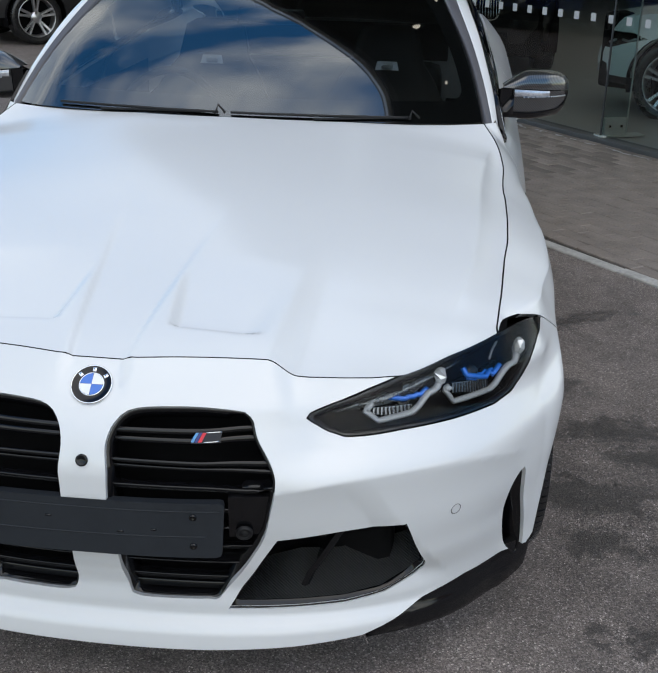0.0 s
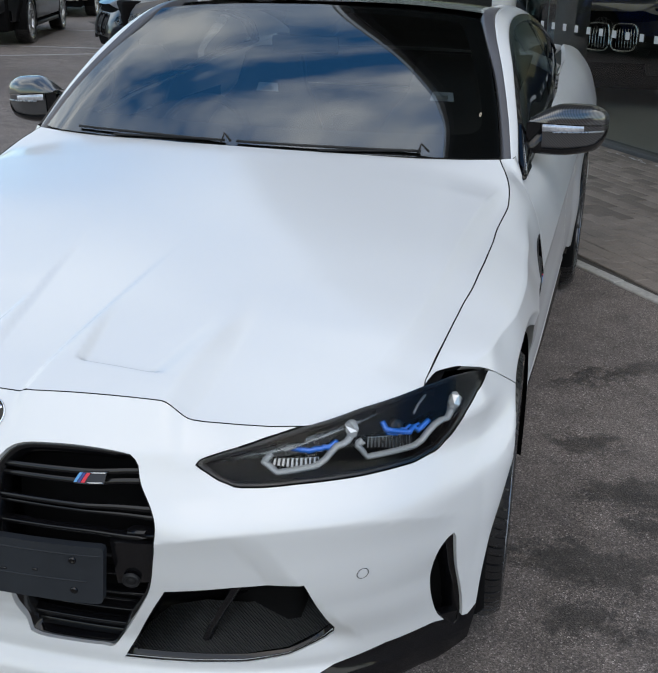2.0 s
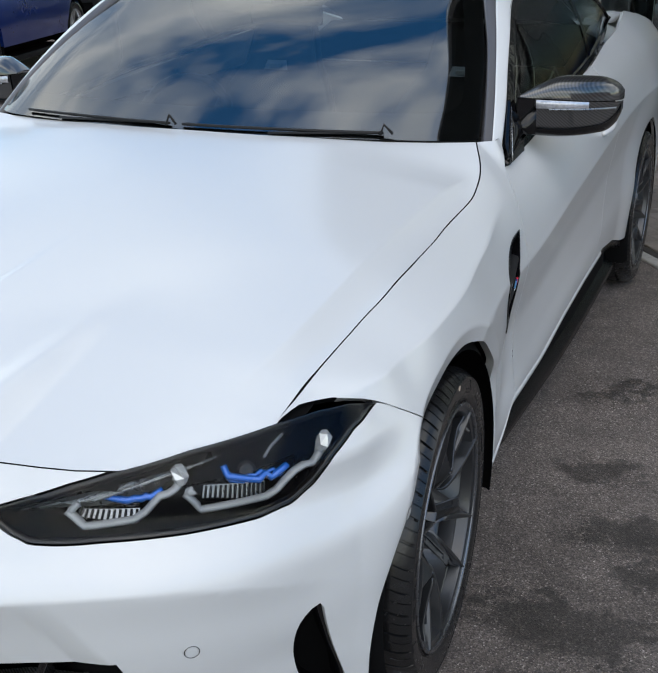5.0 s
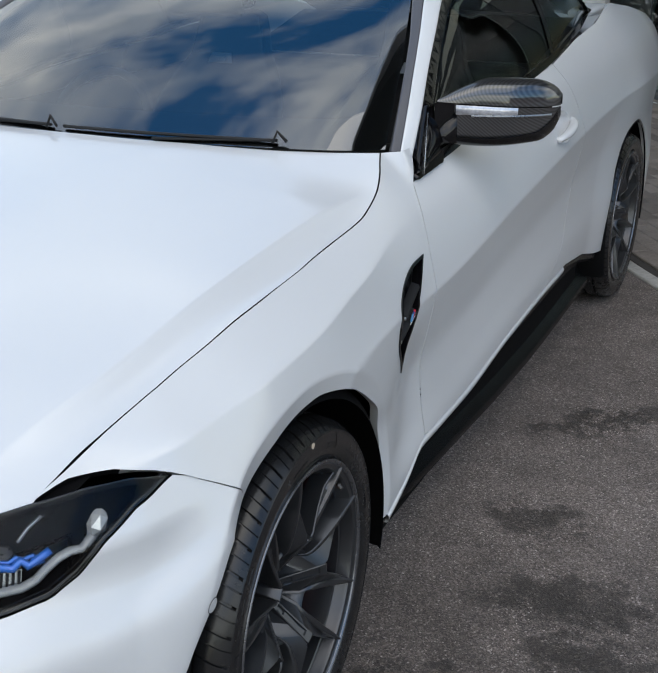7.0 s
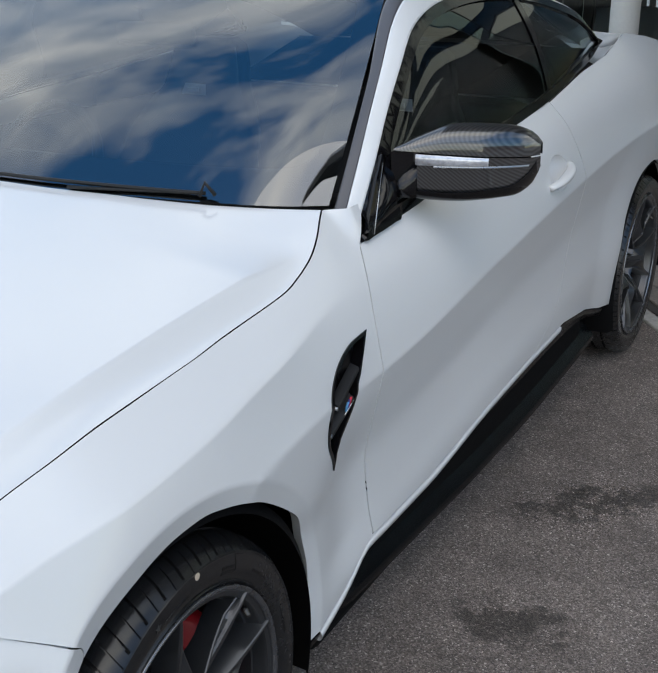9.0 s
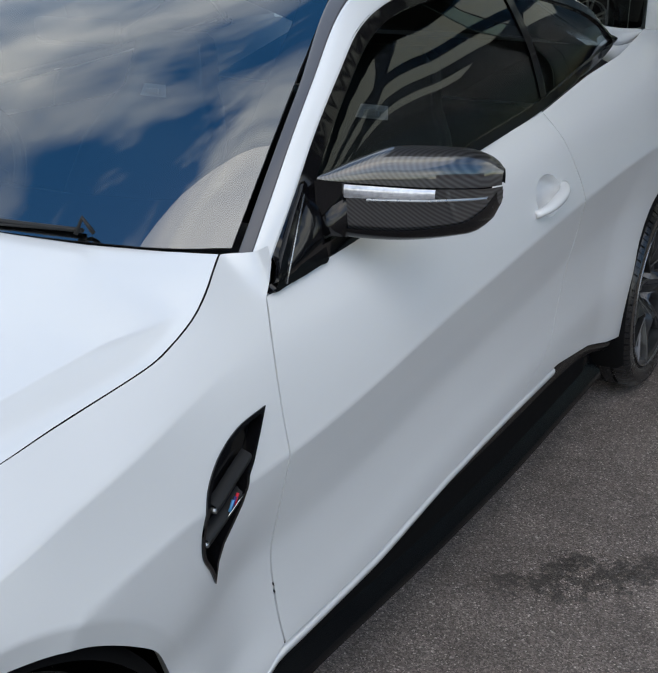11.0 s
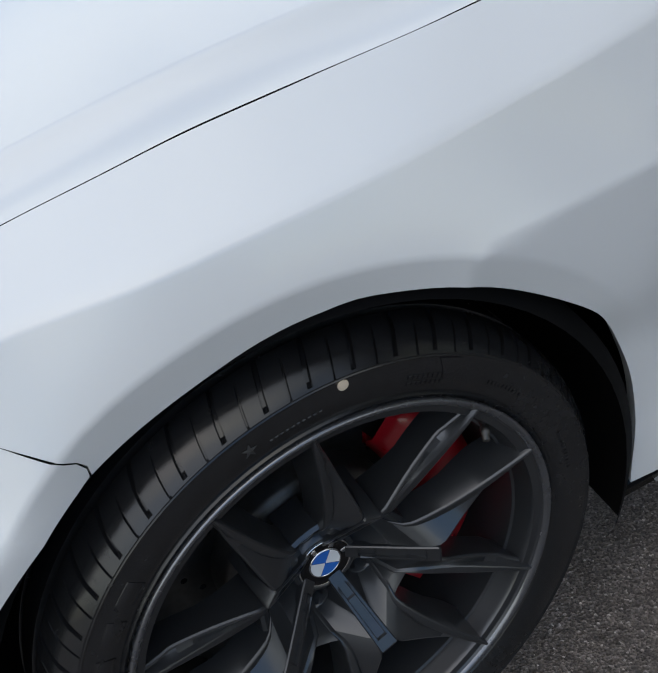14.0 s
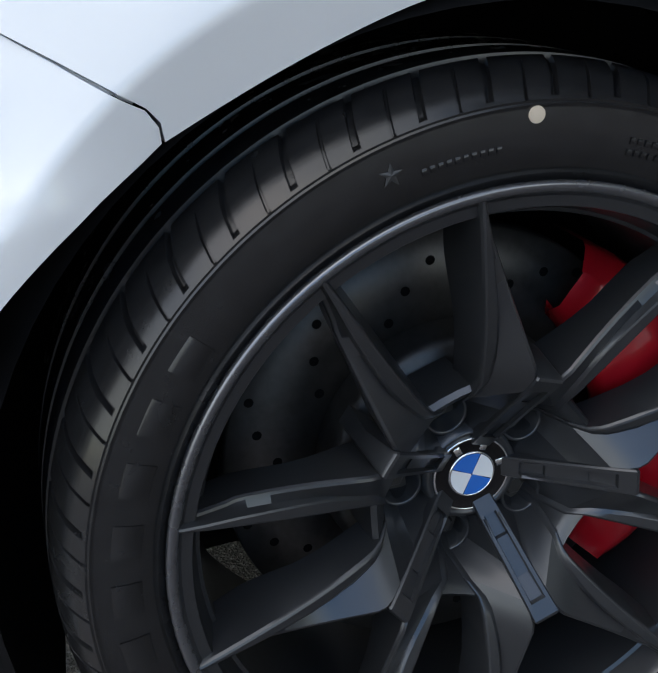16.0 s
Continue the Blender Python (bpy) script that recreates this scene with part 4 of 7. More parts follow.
def roundel(parent, name, r, m):
    """A round badge: dark ring, bright rims and four enamel quarters, facing +z before m."""
    def disc(pts):
        bm = ring([(z, q) for z, q in pts], 48)
        bmesh.ops.transform(bm, matrix=m @ Matrix.Rotation(radians(-90), 4, "Y"), verts=bm.verts)
        return bm
    base_ob = part(name, disc([(-0.004, r), (0.0015, r), (0.0025, r * 0.96), (0.0018, r * 0.92), (0.0018, r * 0.60), (0.0018, 0.0)]), BLACK, parent, "round badge with blue and white quarters")
    group = parent if parent.parent else base_ob
    part("badge_rim", disc([(-0.002, r * 1.03), (0.002, r * 1.02), (0.0032, r * 0.985), (0.002, r * 0.95)]), CHROME, group)
    part("badge_rim", disc([(0.0018, r * 0.62), (0.0030, r * 0.60), (0.0030, r * 0.575), (0.0018, r * 0.56)]), CHROME, group)
    for k in range(4):
        rows = []
        for a in np.linspace(k * math.pi / 2 + 0.02, (k + 1) * math.pi / 2 - 0.02, 10):
            rows.append([(q * math.cos(a), q * math.sin(a), 0.0026) for q in (r * 0.02, r * 0.3, r * 0.565)])
        bm = loft(rows)
        bmesh.ops.transform(bm, matrix=m, verts=bm.verts)
        part("badge_quarter", bm, BLUE if k % 2 else ENAMEL, group)
    for k in range(3):
        a = radians(90 + (k - 1) * 52)
        bm = block((-r * 0.09, -r * 0.11, 0.0015), (r * 0.09, r * 0.11, 0.0024), 0.0003, 1)
        bmesh.ops.transform(bm, matrix=m @ Matrix.Rotation(a - radians(90), 4, "Z") @ Matrix.Translation((0, r * 0.78, 0)), verts=bm.verts)
        part("badge_mark", bm, CHROME, group)
    return base_ob


WX, STEER = 0.938, 3.7
front_left = build_wheel((WX, 0.008, TYRE - 0.002))
front_left.matrix_basis = pose(WX, 0.008, TYRE - 0.002, 0, 0, STEER)
for at, turn in (((0.930, 2.86, TYRE - 0.002), 0), ((-WX, 0.008, TYRE - 0.002), 180 + STEER), ((-0.930, 2.86, TYRE - 0.002), 180)):
    copy_thing(front_left, pose(*at, 0, 0, turn))
# paint dot and star on the nearest tyre
MARK = material("cream_paint_mark", (0.55, 0.46, 0.36), 0.6, vary=0.15)
dot = ring([(0.0, 0.0058), (0.0012, 0.0056), (0.0014, 0.0)], 28)
bmesh.ops.translate(dot, verts=dot.verts, vec=(0.0024, 0.3085 * math.cos(radians(84.8)), 0.3085 * math.sin(radians(84.8))))
part("paint_dot", dot, MARK, front_left, "cream paint dot", sharp=20)
GREYMARK = material("moulded_rubber_mark", (0.027, 0.0275, 0.029), 0.45, grain=0.1)
star = bmesh.new()
c, q = radians(104.4), 0.296
ctr = star.verts.new((0.0045, q * math.cos(c), q * math.sin(c)))
tips = [star.verts.new((0.0034, q * math.cos(c) + s * math.cos(a), q * math.sin(c) + s * math.sin(a))) for a, s in ((math.pi / 2 + k * math.pi / 5, 0.0085 if k % 2 == 0 else 0.0034) for k in range(10))]
for k in range(10):
    star.faces.new((ctr, tips[k], tips[(k + 1) % 10]))
part("moulded_star", star, GREYMARK, front_left, smooth=False)
letters = []


def rubber_x(r):
    return float(table(r, [(0.2708, -0.0035), (0.279, 0.0005), (0.290, 0.0025), (0.302, 0.0030), (0.3125, 0.0022)]))


def rubber_bar(a0, a1, r0, r1, lift=0.0012):
    """A raised strip on the sidewall between two angles and two radii."""
    rows = [[(rubber_x(r) + d, r * math.cos(radians(a)), r * math.sin(radians(a))) for r, d in ((r0, 0.0), (r0 + 0.0004, lift), ((r0 + r1) / 2, lift), (r1 - 0.0004, lift), (r1, 0.0))] for a in np.linspace(a0, a1, max(3, int(abs(a1 - a0)) + 2))]
    return loft(rows)


for a0, w in ((138, 5.0), (147, 5.0), (156, 5.0), (165, 5.0), (174, 5.0), (183, 5.0)):
    letters.append(rubber_bar(a0 - w / 2, a0 + w / 2, 0.2800, 0.3010, 0.0007))
for a0, n, r0 in ((100.5, 10, 0.2865), (71, 9, 0.2915), (71, 8, 0.2835), (50, 10, 0.287), (20, 12, 0.287)):
    for k in range(n):
        letters.append(rubber_bar(a0 - 1.15 * k, a0 - 1.15 * k - 0.65, r0, r0 + 0.0048, 0.0008))
# a broad wedge moulded into the shoulder at both sides
for a0 in (62, 198, 300):
    letters.append(loft([[(rubber_x(r) + 0.0008, r * math.cos(radians(a0 + e * q)), r * math.sin(radians(a0 + e * q))) for q in (-1, 0, 1)] for r, e in ((0.2860, 0.25), (0.300, 1.3), (0.3120, 2.6))]))
marks = part("moulded_lettering", join(*letters), RUBBER, front_left)
marks["kind"] = "stuff"


# ---- the car's front details ----
def nose_at(u, z, d=0.0):
    return inward(nose, d)(np.array([u * NOSE]), np.array([float(z)]))[0]


def nose_path(points, d, n=30, smooth=False):
    pts = curve(points, n) if smooth else dense(np.vstack([points, points[::-1]])[: len(points) * 2 - 1], 9)[: len(points)]
    if not smooth:
        out = []
        for a, b in zip(points[:-1], points[1:]):
            out += [np.array(a) + (np.array(b) - a) * k / 5 for k in range(5)]
        pts = out + [np.array(points[-1])]
    return [nose_at(u, z, d) for u, z in pts]


def mirrored(bm):
    lay = bm.verts.layers.float_vector.get("nrm")
    for v in bm.verts:
        v.co.x = -v.co.x
        if lay:
            v[lay] = (-v[lay].x, v[lay].y, v[lay].z)
    bmesh.ops.reverse_faces(bm, faces=bm.faces[:])
    return bm


LENS = glass_material("headlamp_lens", (0.93, 0.95, 0.96), ior=1.28)
GUIDE = material("frosted_light_guide", (0.33, 0.345, 0.36), 0.3, 0.0, 0.5, 0.1, grain=0.06, grain_scale=200, vary=0.08)
CRYSTAL = material("cut_clear_crystal", (0.70, 0.72, 0.74), 0.08, 0.35, 1.0, 0.02, grain=0.05, grain_scale=400, vary=0.3)
BLUEM = material("blue_accent_metal", (0.012, 0.15, 0.62), 0.25, 0.2, 0.5, 0.1, grain=0.04)
SILVER = material("brushed_bezel", (0.32, 0.335, 0.35), 0.28, 0.85, grain=0.1, grain_scale=90, vary=0.1)


def headlamp(m):
    k = (lambda bm: mirrored(bm)) if m else (lambda bm: bm)
    small = inset(LAMP, 0.003)
    lamp = part("headlamp", k(sheet(small, inward(nose, 0.075), step=0.02, depth=0.0, rim=False)), DARK, car, "dark headlamp with blue accents")
    wall = [[p, q] for p, q in zip(inward(nose, 0.006)(small[:, 0], small[:, 1]), inward(nose, 0.076)(small[:, 0], small[:, 1]))]
    part("housing", k(loft(wall, closed_u=True)), BLACK, lamp)
    ob = part("lens", k(sheet(small, inward(nose, 0.001), step=0.012, depth=0.004)), LENS, lamp, "clear headlamp lens")
    ob.visible_shadow = False
    rim_loop = inset(LAMP, 0.011)
    part("lens_border", k(loft([[inward(nose, 0.0022)(*a), inward(nose, 0.0024)(*b), inward(nose, 0.012)(*b)] for a, b in zip(small, rim_loop)], closed_u=True)), BLACK, lamp)
    for pts, r in (([(0.748, 0.742), (0.739, 0.726), (0.672, 0.675), (0.655, 0.671), (0.556, 0.673), (0.533, 0.695), (0.541, 0.708)], 0.0082), ([(0.519, 0.738), (0.521, 0.730), (0.482, 0.679), (0.468, 0.673), (0.405, 0.670), (0.380, 0.688), (0.391, 0.702)], 0.0082)):
        part("light_guide", k(tube(nose_path(pts, 0.032), r, 8, 0.7)), GUIDE, lamp, "frosted light guide")
        p0, way = np.array(pts[0]), np.array(pts[0]) - np.array(pts[1])
        way = way / np.linalg.norm(way) * 0.011
        part("crystal", k(tube([nose_at(*(p0 + way * q), d) for q, d in ((-1.1, 0.030), (-0.5, 0.024), (0.6, 0.022), (1.1, 0.026))], [0.009, 0.0135, 0.0135, 0.009], 6)), CRYSTAL, lamp, "faceted clear crystal", smooth=False)
    for a, b, c0, n in (((0.558, 0.700), (0.655, 0.685), -0.017, 13), ((0.392, 0.692), (0.474, 0.681), -0.012, 11)):
        part("comb_back", k(loft([[nose_at(a[0] + (b[0] - a[0]) * t, a[1] + (b[1] - a[1]) * t, 0.046), nose_at(a[0] + (b[0] - a[0]) * t, a[1] + (b[1] - a[1]) * t + c0, 0.040)] for t in np.linspace(0, 1, 12)])), SILVER, lamp)
        for i in range(n):
            t = (i + 0.5) / n
            u, z = a[0] + (b[0] - a[0]) * t, a[1] + (b[1] - a[1]) * t
            part("comb_tooth", k(tube([nose_at(u, z, 0.042), nose_at(u, z + c0, 0.036)], 0.0021, 5)), MATT, lamp)
    part("blue_accent", k(tube(nose_path([(0.582, 0.742), (0.588, 0.727), (0.648, 0.709), (0.684, 0.724)], 0.040), 0.0062, 6)), BLUEM, lamp, "blue accent bar")
    part("blue_accent", k(tube(nose_path([(0.59, 0.722), (0.645, 0.704), (0.675, 0.714)], 0.046), 0.0035, 6)), BLUEM, lamp)
    part("blue_accent", k(tube(nose_path([(0.418, 0.720), (0.470, 0.707), (0.497, 0.722)], 0.042), 0.0060, 6)), BLUEM, lamp, "blue accent bar")
    for u, z, r in ((0.622, 0.731, 0.019), (0.452, 0.713, 0.016)):
        c = nose_at(u, z, 0.06)
        lens = ring([(0.0, 0.0), (0.004, r * 0.5), (0.0, r * 0.85), (-0.008, r), (-0.02, r)], 28)
        n = nose_at(u, z, 0.0) - c
        bmesh.ops.transform(lens, matrix=Matrix.Translation(c) @ Vector(n).to_track_quat("X", "Z").to_matrix().to_4x4(), verts=lens.verts)
        part("projector", k(lens), BLACK, lamp, "glossy projector lens")
    for i in range(9):
        a, b = np.array((0.335 + 0.012 * i, 0.692 + 0.0035 * i)), np.array((0.42 + 0.020 * i, 0.727 + 0.0038 * i))
        part("reflector_rib", k(tube([nose_at(*(a + (b - a) * t), 0.036 - 0.006 * math.sin(math.pi * t)) for t in np.linspace(0, 1, 10)], 0.0009 + 0.0007 * (i % 3), 5)), SILVER, lamp)
    part("hinge_strip", k(tube(nose_path([(0.680, 0.770), (0.655, 0.755), (0.642, 0.742)], 0.024), 0.0026, 6)), SILVER, lamp)
    part("upper_bezel", k(loft([[nose_at(u, zt - 0.006, 0.030), nose_at(u, zt - (zt - zb) * 0.55, 0.050), nose_at(u, zb, 0.058)] for u, zt, zb in ((0.31, 0.690, 0.680), (0.36, 0.717, 0.694), (0.42, 0.733, 0.705), (0.48, 0.745, 0.722), (0.515, 0.752, 0.738))])), SILVER, lamp, "brushed silver bezel")
    return lamp


for m in (False, True):
    headlamp(m)


def grille(m):
    k = (lambda bm: mirrored(bm)) if m else (lambda bm: bm)
    back = part("kidney_grille", k(sheet(inset(KIDNEY, -0.012), lambda u, z: np.stack([nose(u, 0 * u + 0.5)[..., 0], 0 * u - 0.735, z], -1), step=0.03, rim=False)), DARK, car, "black kidney grille with double slats")
    tight = inset(KIDNEY, 0.0035)
    wall = [[inward(nose, 0.0125)(*a), inward(nose, 0.0115)(*b), inward(nose, 0.075)(*b)] for a, b in zip(inset(KIDNEY, -0.002), tight)]
    part("grille_frame", k(loft(wall, closed_u=True)), BLACK, back)
    loop = KIDNEY / (NOSE, 1)
    for z in (0.672, 0.612, 0.551, 0.490, 0.440, 0.388, 0.335, 0.285):
        for dz, deep, h in ((0.004, 0.024, 0.010), (-0.012, 0.036, 0.012)):
            hit = []
            for a, b in zip(loop, np.roll(loop, -1, axis=0)):
                if (a[1] - z - dz) * (b[1] - z - dz) < 0:
                    hit.append(a[0] + (b[0] - a[0]) * (z + dz - a[1]) / (b[1] - a[1]))
            if len(hit) < 2:
                continue
            u0, u1 = min(hit), max(hit)
            rows = []
            for u in np.linspace(u0, u1, 16):
                zz = z + dz - 0.010 * ((u - u0) / (u1 - u0)) * 0
                rows.append([nose_at(u, zz + h * 0.5, deep + 0.02), nose_at(u, zz + h * 0.5, deep + 0.002), nose_at(u, zz + h * 0.40, deep), nose_at(u, zz - h * 0.35, deep + 0.003), nose_at(u, zz - h * 0.5, deep + 0.006), nose_at(u, zz - h * 0.5, deep + 0.02)])
            part("slat", k(loft(rows)), BLACK, back)
    return back


for m in (False, True):
    grille(m)
# stripe badge on the left kidney
STRIPES = [material("stripe_light_blue", (0.07, 0.26, 0.52), 0.3, grain=0.03), material("stripe_dark_blue", (0.012, 0.02, 0.16), 0.3, grain=0.03), material("stripe_red", (0.55, 0.01, 0.03), 0.3, grain=0.03)]
badge = part("grille_badge", sheet(np.array([(0.128, 0.655), (0.168, 0.655), (0.174, 0.675), (0.139, 0.675)]) * (NOSE, 1), inward(nose, 0.016), step=0.01, depth=0.006), BLACK, car, "small badge with blue and red stripes")
for u0, w, mat in ((0.1285, 0.0040, STRIPES[0]), (0.1335, 0.0035, STRIPES[1]), (0.138, 0.0050, STRIPES[2])):
    part("stripe", sheet(np.array([(u0, 0.657), (u0 + w, 0.657), (u0 + w + 0.0095, 0.673), (u0 + 0.0095, 0.673)]) * (NOSE, 1), inward(nose, 0.0145), step=0.01, depth=0.001), mat, badge)
part("stripe_line", tube(nose_path([(0.152, 0.673), (0.173, 0.673)], 0.015), 0.0012, 6), CHROME, badge)
part("stripe_line", tube(nose_path([(0.146, 0.657), (0.167, 0.657)], 0.015), 0.0012, 6), CHROME, badge)

# number plate carrier, bare
PLATE = material("grey_black_plate_plastic", (0.017, 0.020, 0.025), 0.5, grain=0.1, grain_scale=60, vary=0.15, spec=0.3)
plate_loop = np.array([(-0.150, 0.425), (-0.151, 0.520), (-0.149, 0.5275), (-0.144, 0.530), (0.143, 0.5385), (0.148, 0.536), (0.1495, 0.529), (0.147, 0.430), (0.145, 0.423), (0.140, 0.420), (-0.143, 0.413), (-0.148, 0.416)]) * (NOSE, 1)


def plate_surface(u, z):
    u, z = np.asarray(u, float), np.asarray(z, float)
    p = nose(u, 0 * u + 0.47)
    return np.stack([p[..., 0], p[..., 1] - 0.022 + 0.06 * (z - 0.47), z], -1)


def plate_at(u, z, d=0.0):
    return inward(plate_surface, d)(np.array([u * NOSE]), np.array([float(z)]))[0]


plate = part("plate_carrier", sheet(plate_loop, plate_surface, step=0.02, depth=0.02), PLATE, car, "bare dark plastic number plate carrier")
part("plate_ridge", tube([plate_at(-0.14 + 0.267 * t, 0.455 + 0.011 * t) for t in np.linspace(0, 1, 24)], 0.0016, 6), PLATE, plate)
part("plate_step", tube([plate_at(-0.148 + 0.294 * t, 0.512 + 0.009 * t) for t in np.linspace(0, 1, 24)], 0.0014, 6), PLATE, plate)
for u, z in ((0.1108, 0.508), (0.1114, 0.445), (-0.1108, 0.501), (-0.1114, 0.438)):
    sc = ring([(-0.002, 0.0075), (0.002, 0.0072), (0.0028, 0.006), (0.0012, 0.0045), (-0.001, 0.0)], 20)
    n = nose_at(u, z, -0.03) - nose_at(u, z, 0)
    bmesh.ops.transform(sc, matrix=Matrix.Translation(plate_at(u, z, -0.001)) @ Vector(n).to_track_quat("X", "Z").to_matrix().to_4x4(), verts=sc.verts)
    part("plate_screw", sc, BLACK, plate)
for u, z in ((0.03, 0.470), (0.065, 0.478), (-0.03, 0.492)):
    part("plate_clip", tube([plate_at(u - 0.003, z), plate_at(u + 0.003, z)], 0.0025, 6), BLACK, plate)
puck = ring([(-0.004, 0.0175), (0.003, 0.0165), (0.004, 0.013), (0.001, 0.011), (0.001, 0.007), (0.003, 0.006), (0.003, 0.0)], 32)
n = nose_at(0.1739, 0.461, -0.03) - nose_at(0.1739, 0.461, 0)
bmesh.ops.transform(puck, matrix=Matrix.Translation(nose_at(0.1725, 0.445, 0.012)) @ Vector(n).to_track_quat("X", "Z").to_matrix().to_4x4(), verts=puck.verts)
part("tow_cap", puck, MATT, car, "round black sensor puck")
part("sensor_panel", sheet(np.array([(0.152, 0.425), (0.196, 0.435), (0.206, 0.500), (0.206, 0.535), (0.152, 0.535)]) * (NOSE, 1), inward(nose, 0.020), step=0.02, depth=0.01), BLACK, car)
cam_ring = ring([(-0.004, 0.0125), (0.002, 0.012), (0.003, 0.009), (0.0, 0.007), (0.001, 0.0)], 28)
n = nose_at(0.0, 0.615, -0.03) - nose_at(0.0, 0.615, 0)
bmesh.ops.transform(cam_ring, matrix=Matrix.Translation(nose_at(0.0, 0.615, -0.001)) @ Vector(n).to_track_quat("X", "Z").to_matrix().to_4x4(), verts=cam_ring.verts)
part("front_camera", cam_ring, BLACK, car, "small round front camera")
# badge above the grille
n = nose_at(0.0, 0.737, -0.03) - nose_at(0.0, 0.737, 0)
roundel(car, "nose_badge", 0.041, Matrix.Translation(nose_at(0.0, 0.737, -0.002)) @ Vector(n).to_track_quat("Z", "Y").to_matrix().to_4x4())
for m in (False, True):
    k = (lambda bm: mirrored(bm)) if m else (lambda bm: bm)
    s = nose_at(0.5305, 0.4585, -0.0004)
    n = nose_at(0.5305, 0.4585, -0.03) - nose_at(0.5305, 0.4585, 0)
    pd = ring([(-0.001, 0.0125), (0.0002, 0.0122), (-0.0012, 0.0112), (-0.0012, 0.0106), (0.0004, 0.0098), (0.0006, 0.0)], 32)
    bmesh.ops.transform(pd, matrix=Matrix.Translation(s) @ Vector(n).to_track_quat("X", "Z").to_matrix().to_4x4(), verts=pd.verts)
    part("parking_sensor", k(pd), [PAINT], car, sharp=15)
    groove = ring([(0.0006, 0.0128), (0.0012, 0.0122), (0.0006, 0.0114)], 32)
    bmesh.ops.transform(groove, matrix=Matrix.Translation(s) @ Vector(n).to_track_quat("X", "Z").to_matrix().to_4x4(), verts=groove.verts)
    part("sensor_ring", k(groove), MATT, car)
    us = np.linspace(0.7, 1.0, 301)
    u = us[np.abs(nose(us * NOSE, 0 * us + 0.568)[:, 1] + 0.334).argmin()]
    p = nose_at(u, 0.568, -0.0002)
    n = nose_at(u, 0.568, -0.03) - nose_at(u, 0.568, 0)
    pd = ring([(-0.001, 0.0125), (0.0004, 0.0115), (0.0004, 0.0)], 32)
    g2 = ring([(0.0004, 0.0130), (0.0010, 0.0124), (0.0004, 0.0116)], 32)
    for b in (pd, g2):
        bmesh.ops.transform(b, matrix=Matrix.Translation(p) @ Vector(n).to_track_quat("X", "Z").to_matrix().to_4x4(), verts=b.verts)
    part("parking_sensor", k(pd), PAINT, car, sharp=15)
    part("sensor_ring", k(g2), MATT, car)

# lower intakes, corner slots and the black lower corners
MESH = bpy.data.materials.new("intake_mesh")
MESH.use_nodes = True
mn, ml = MESH.node_tree.nodes, MESH.node_tree.links
t = mn.new("ShaderNodeTexCoord")
wv = mn.new("ShaderNodeTexWave")
wv.bands_direction = "DIAGONAL"
wv.inputs["Scale"].default_value = 75
cr = mn.new("ShaderNodeValToRGB")
cr.color_ramp.elements[0].color, cr.color_ramp.elements[1].color = (0.003, 0.003, 0.0035, 1), (0.024, 0.025, 0.027, 1)
ml.new(t.outputs["Object"], wv.inputs["Vector"])
ml.new(wv.outputs["Fac"], cr.inputs["Fac"])
ml.new(cr.outputs["Color"], mn["Principled BSDF"].inputs["Base Color"])
bp = mn.new("ShaderNodeBump")
bp.inputs["Distance"].default_value = 0.003
ml.new(wv.outputs["Fac"], bp.inputs["Height"])
ml.new(bp.outputs[0], mn["Principled BSDF"].inputs["Normal"])
mn["Principled BSDF"].inputs["Roughness"].default_value = 0.35


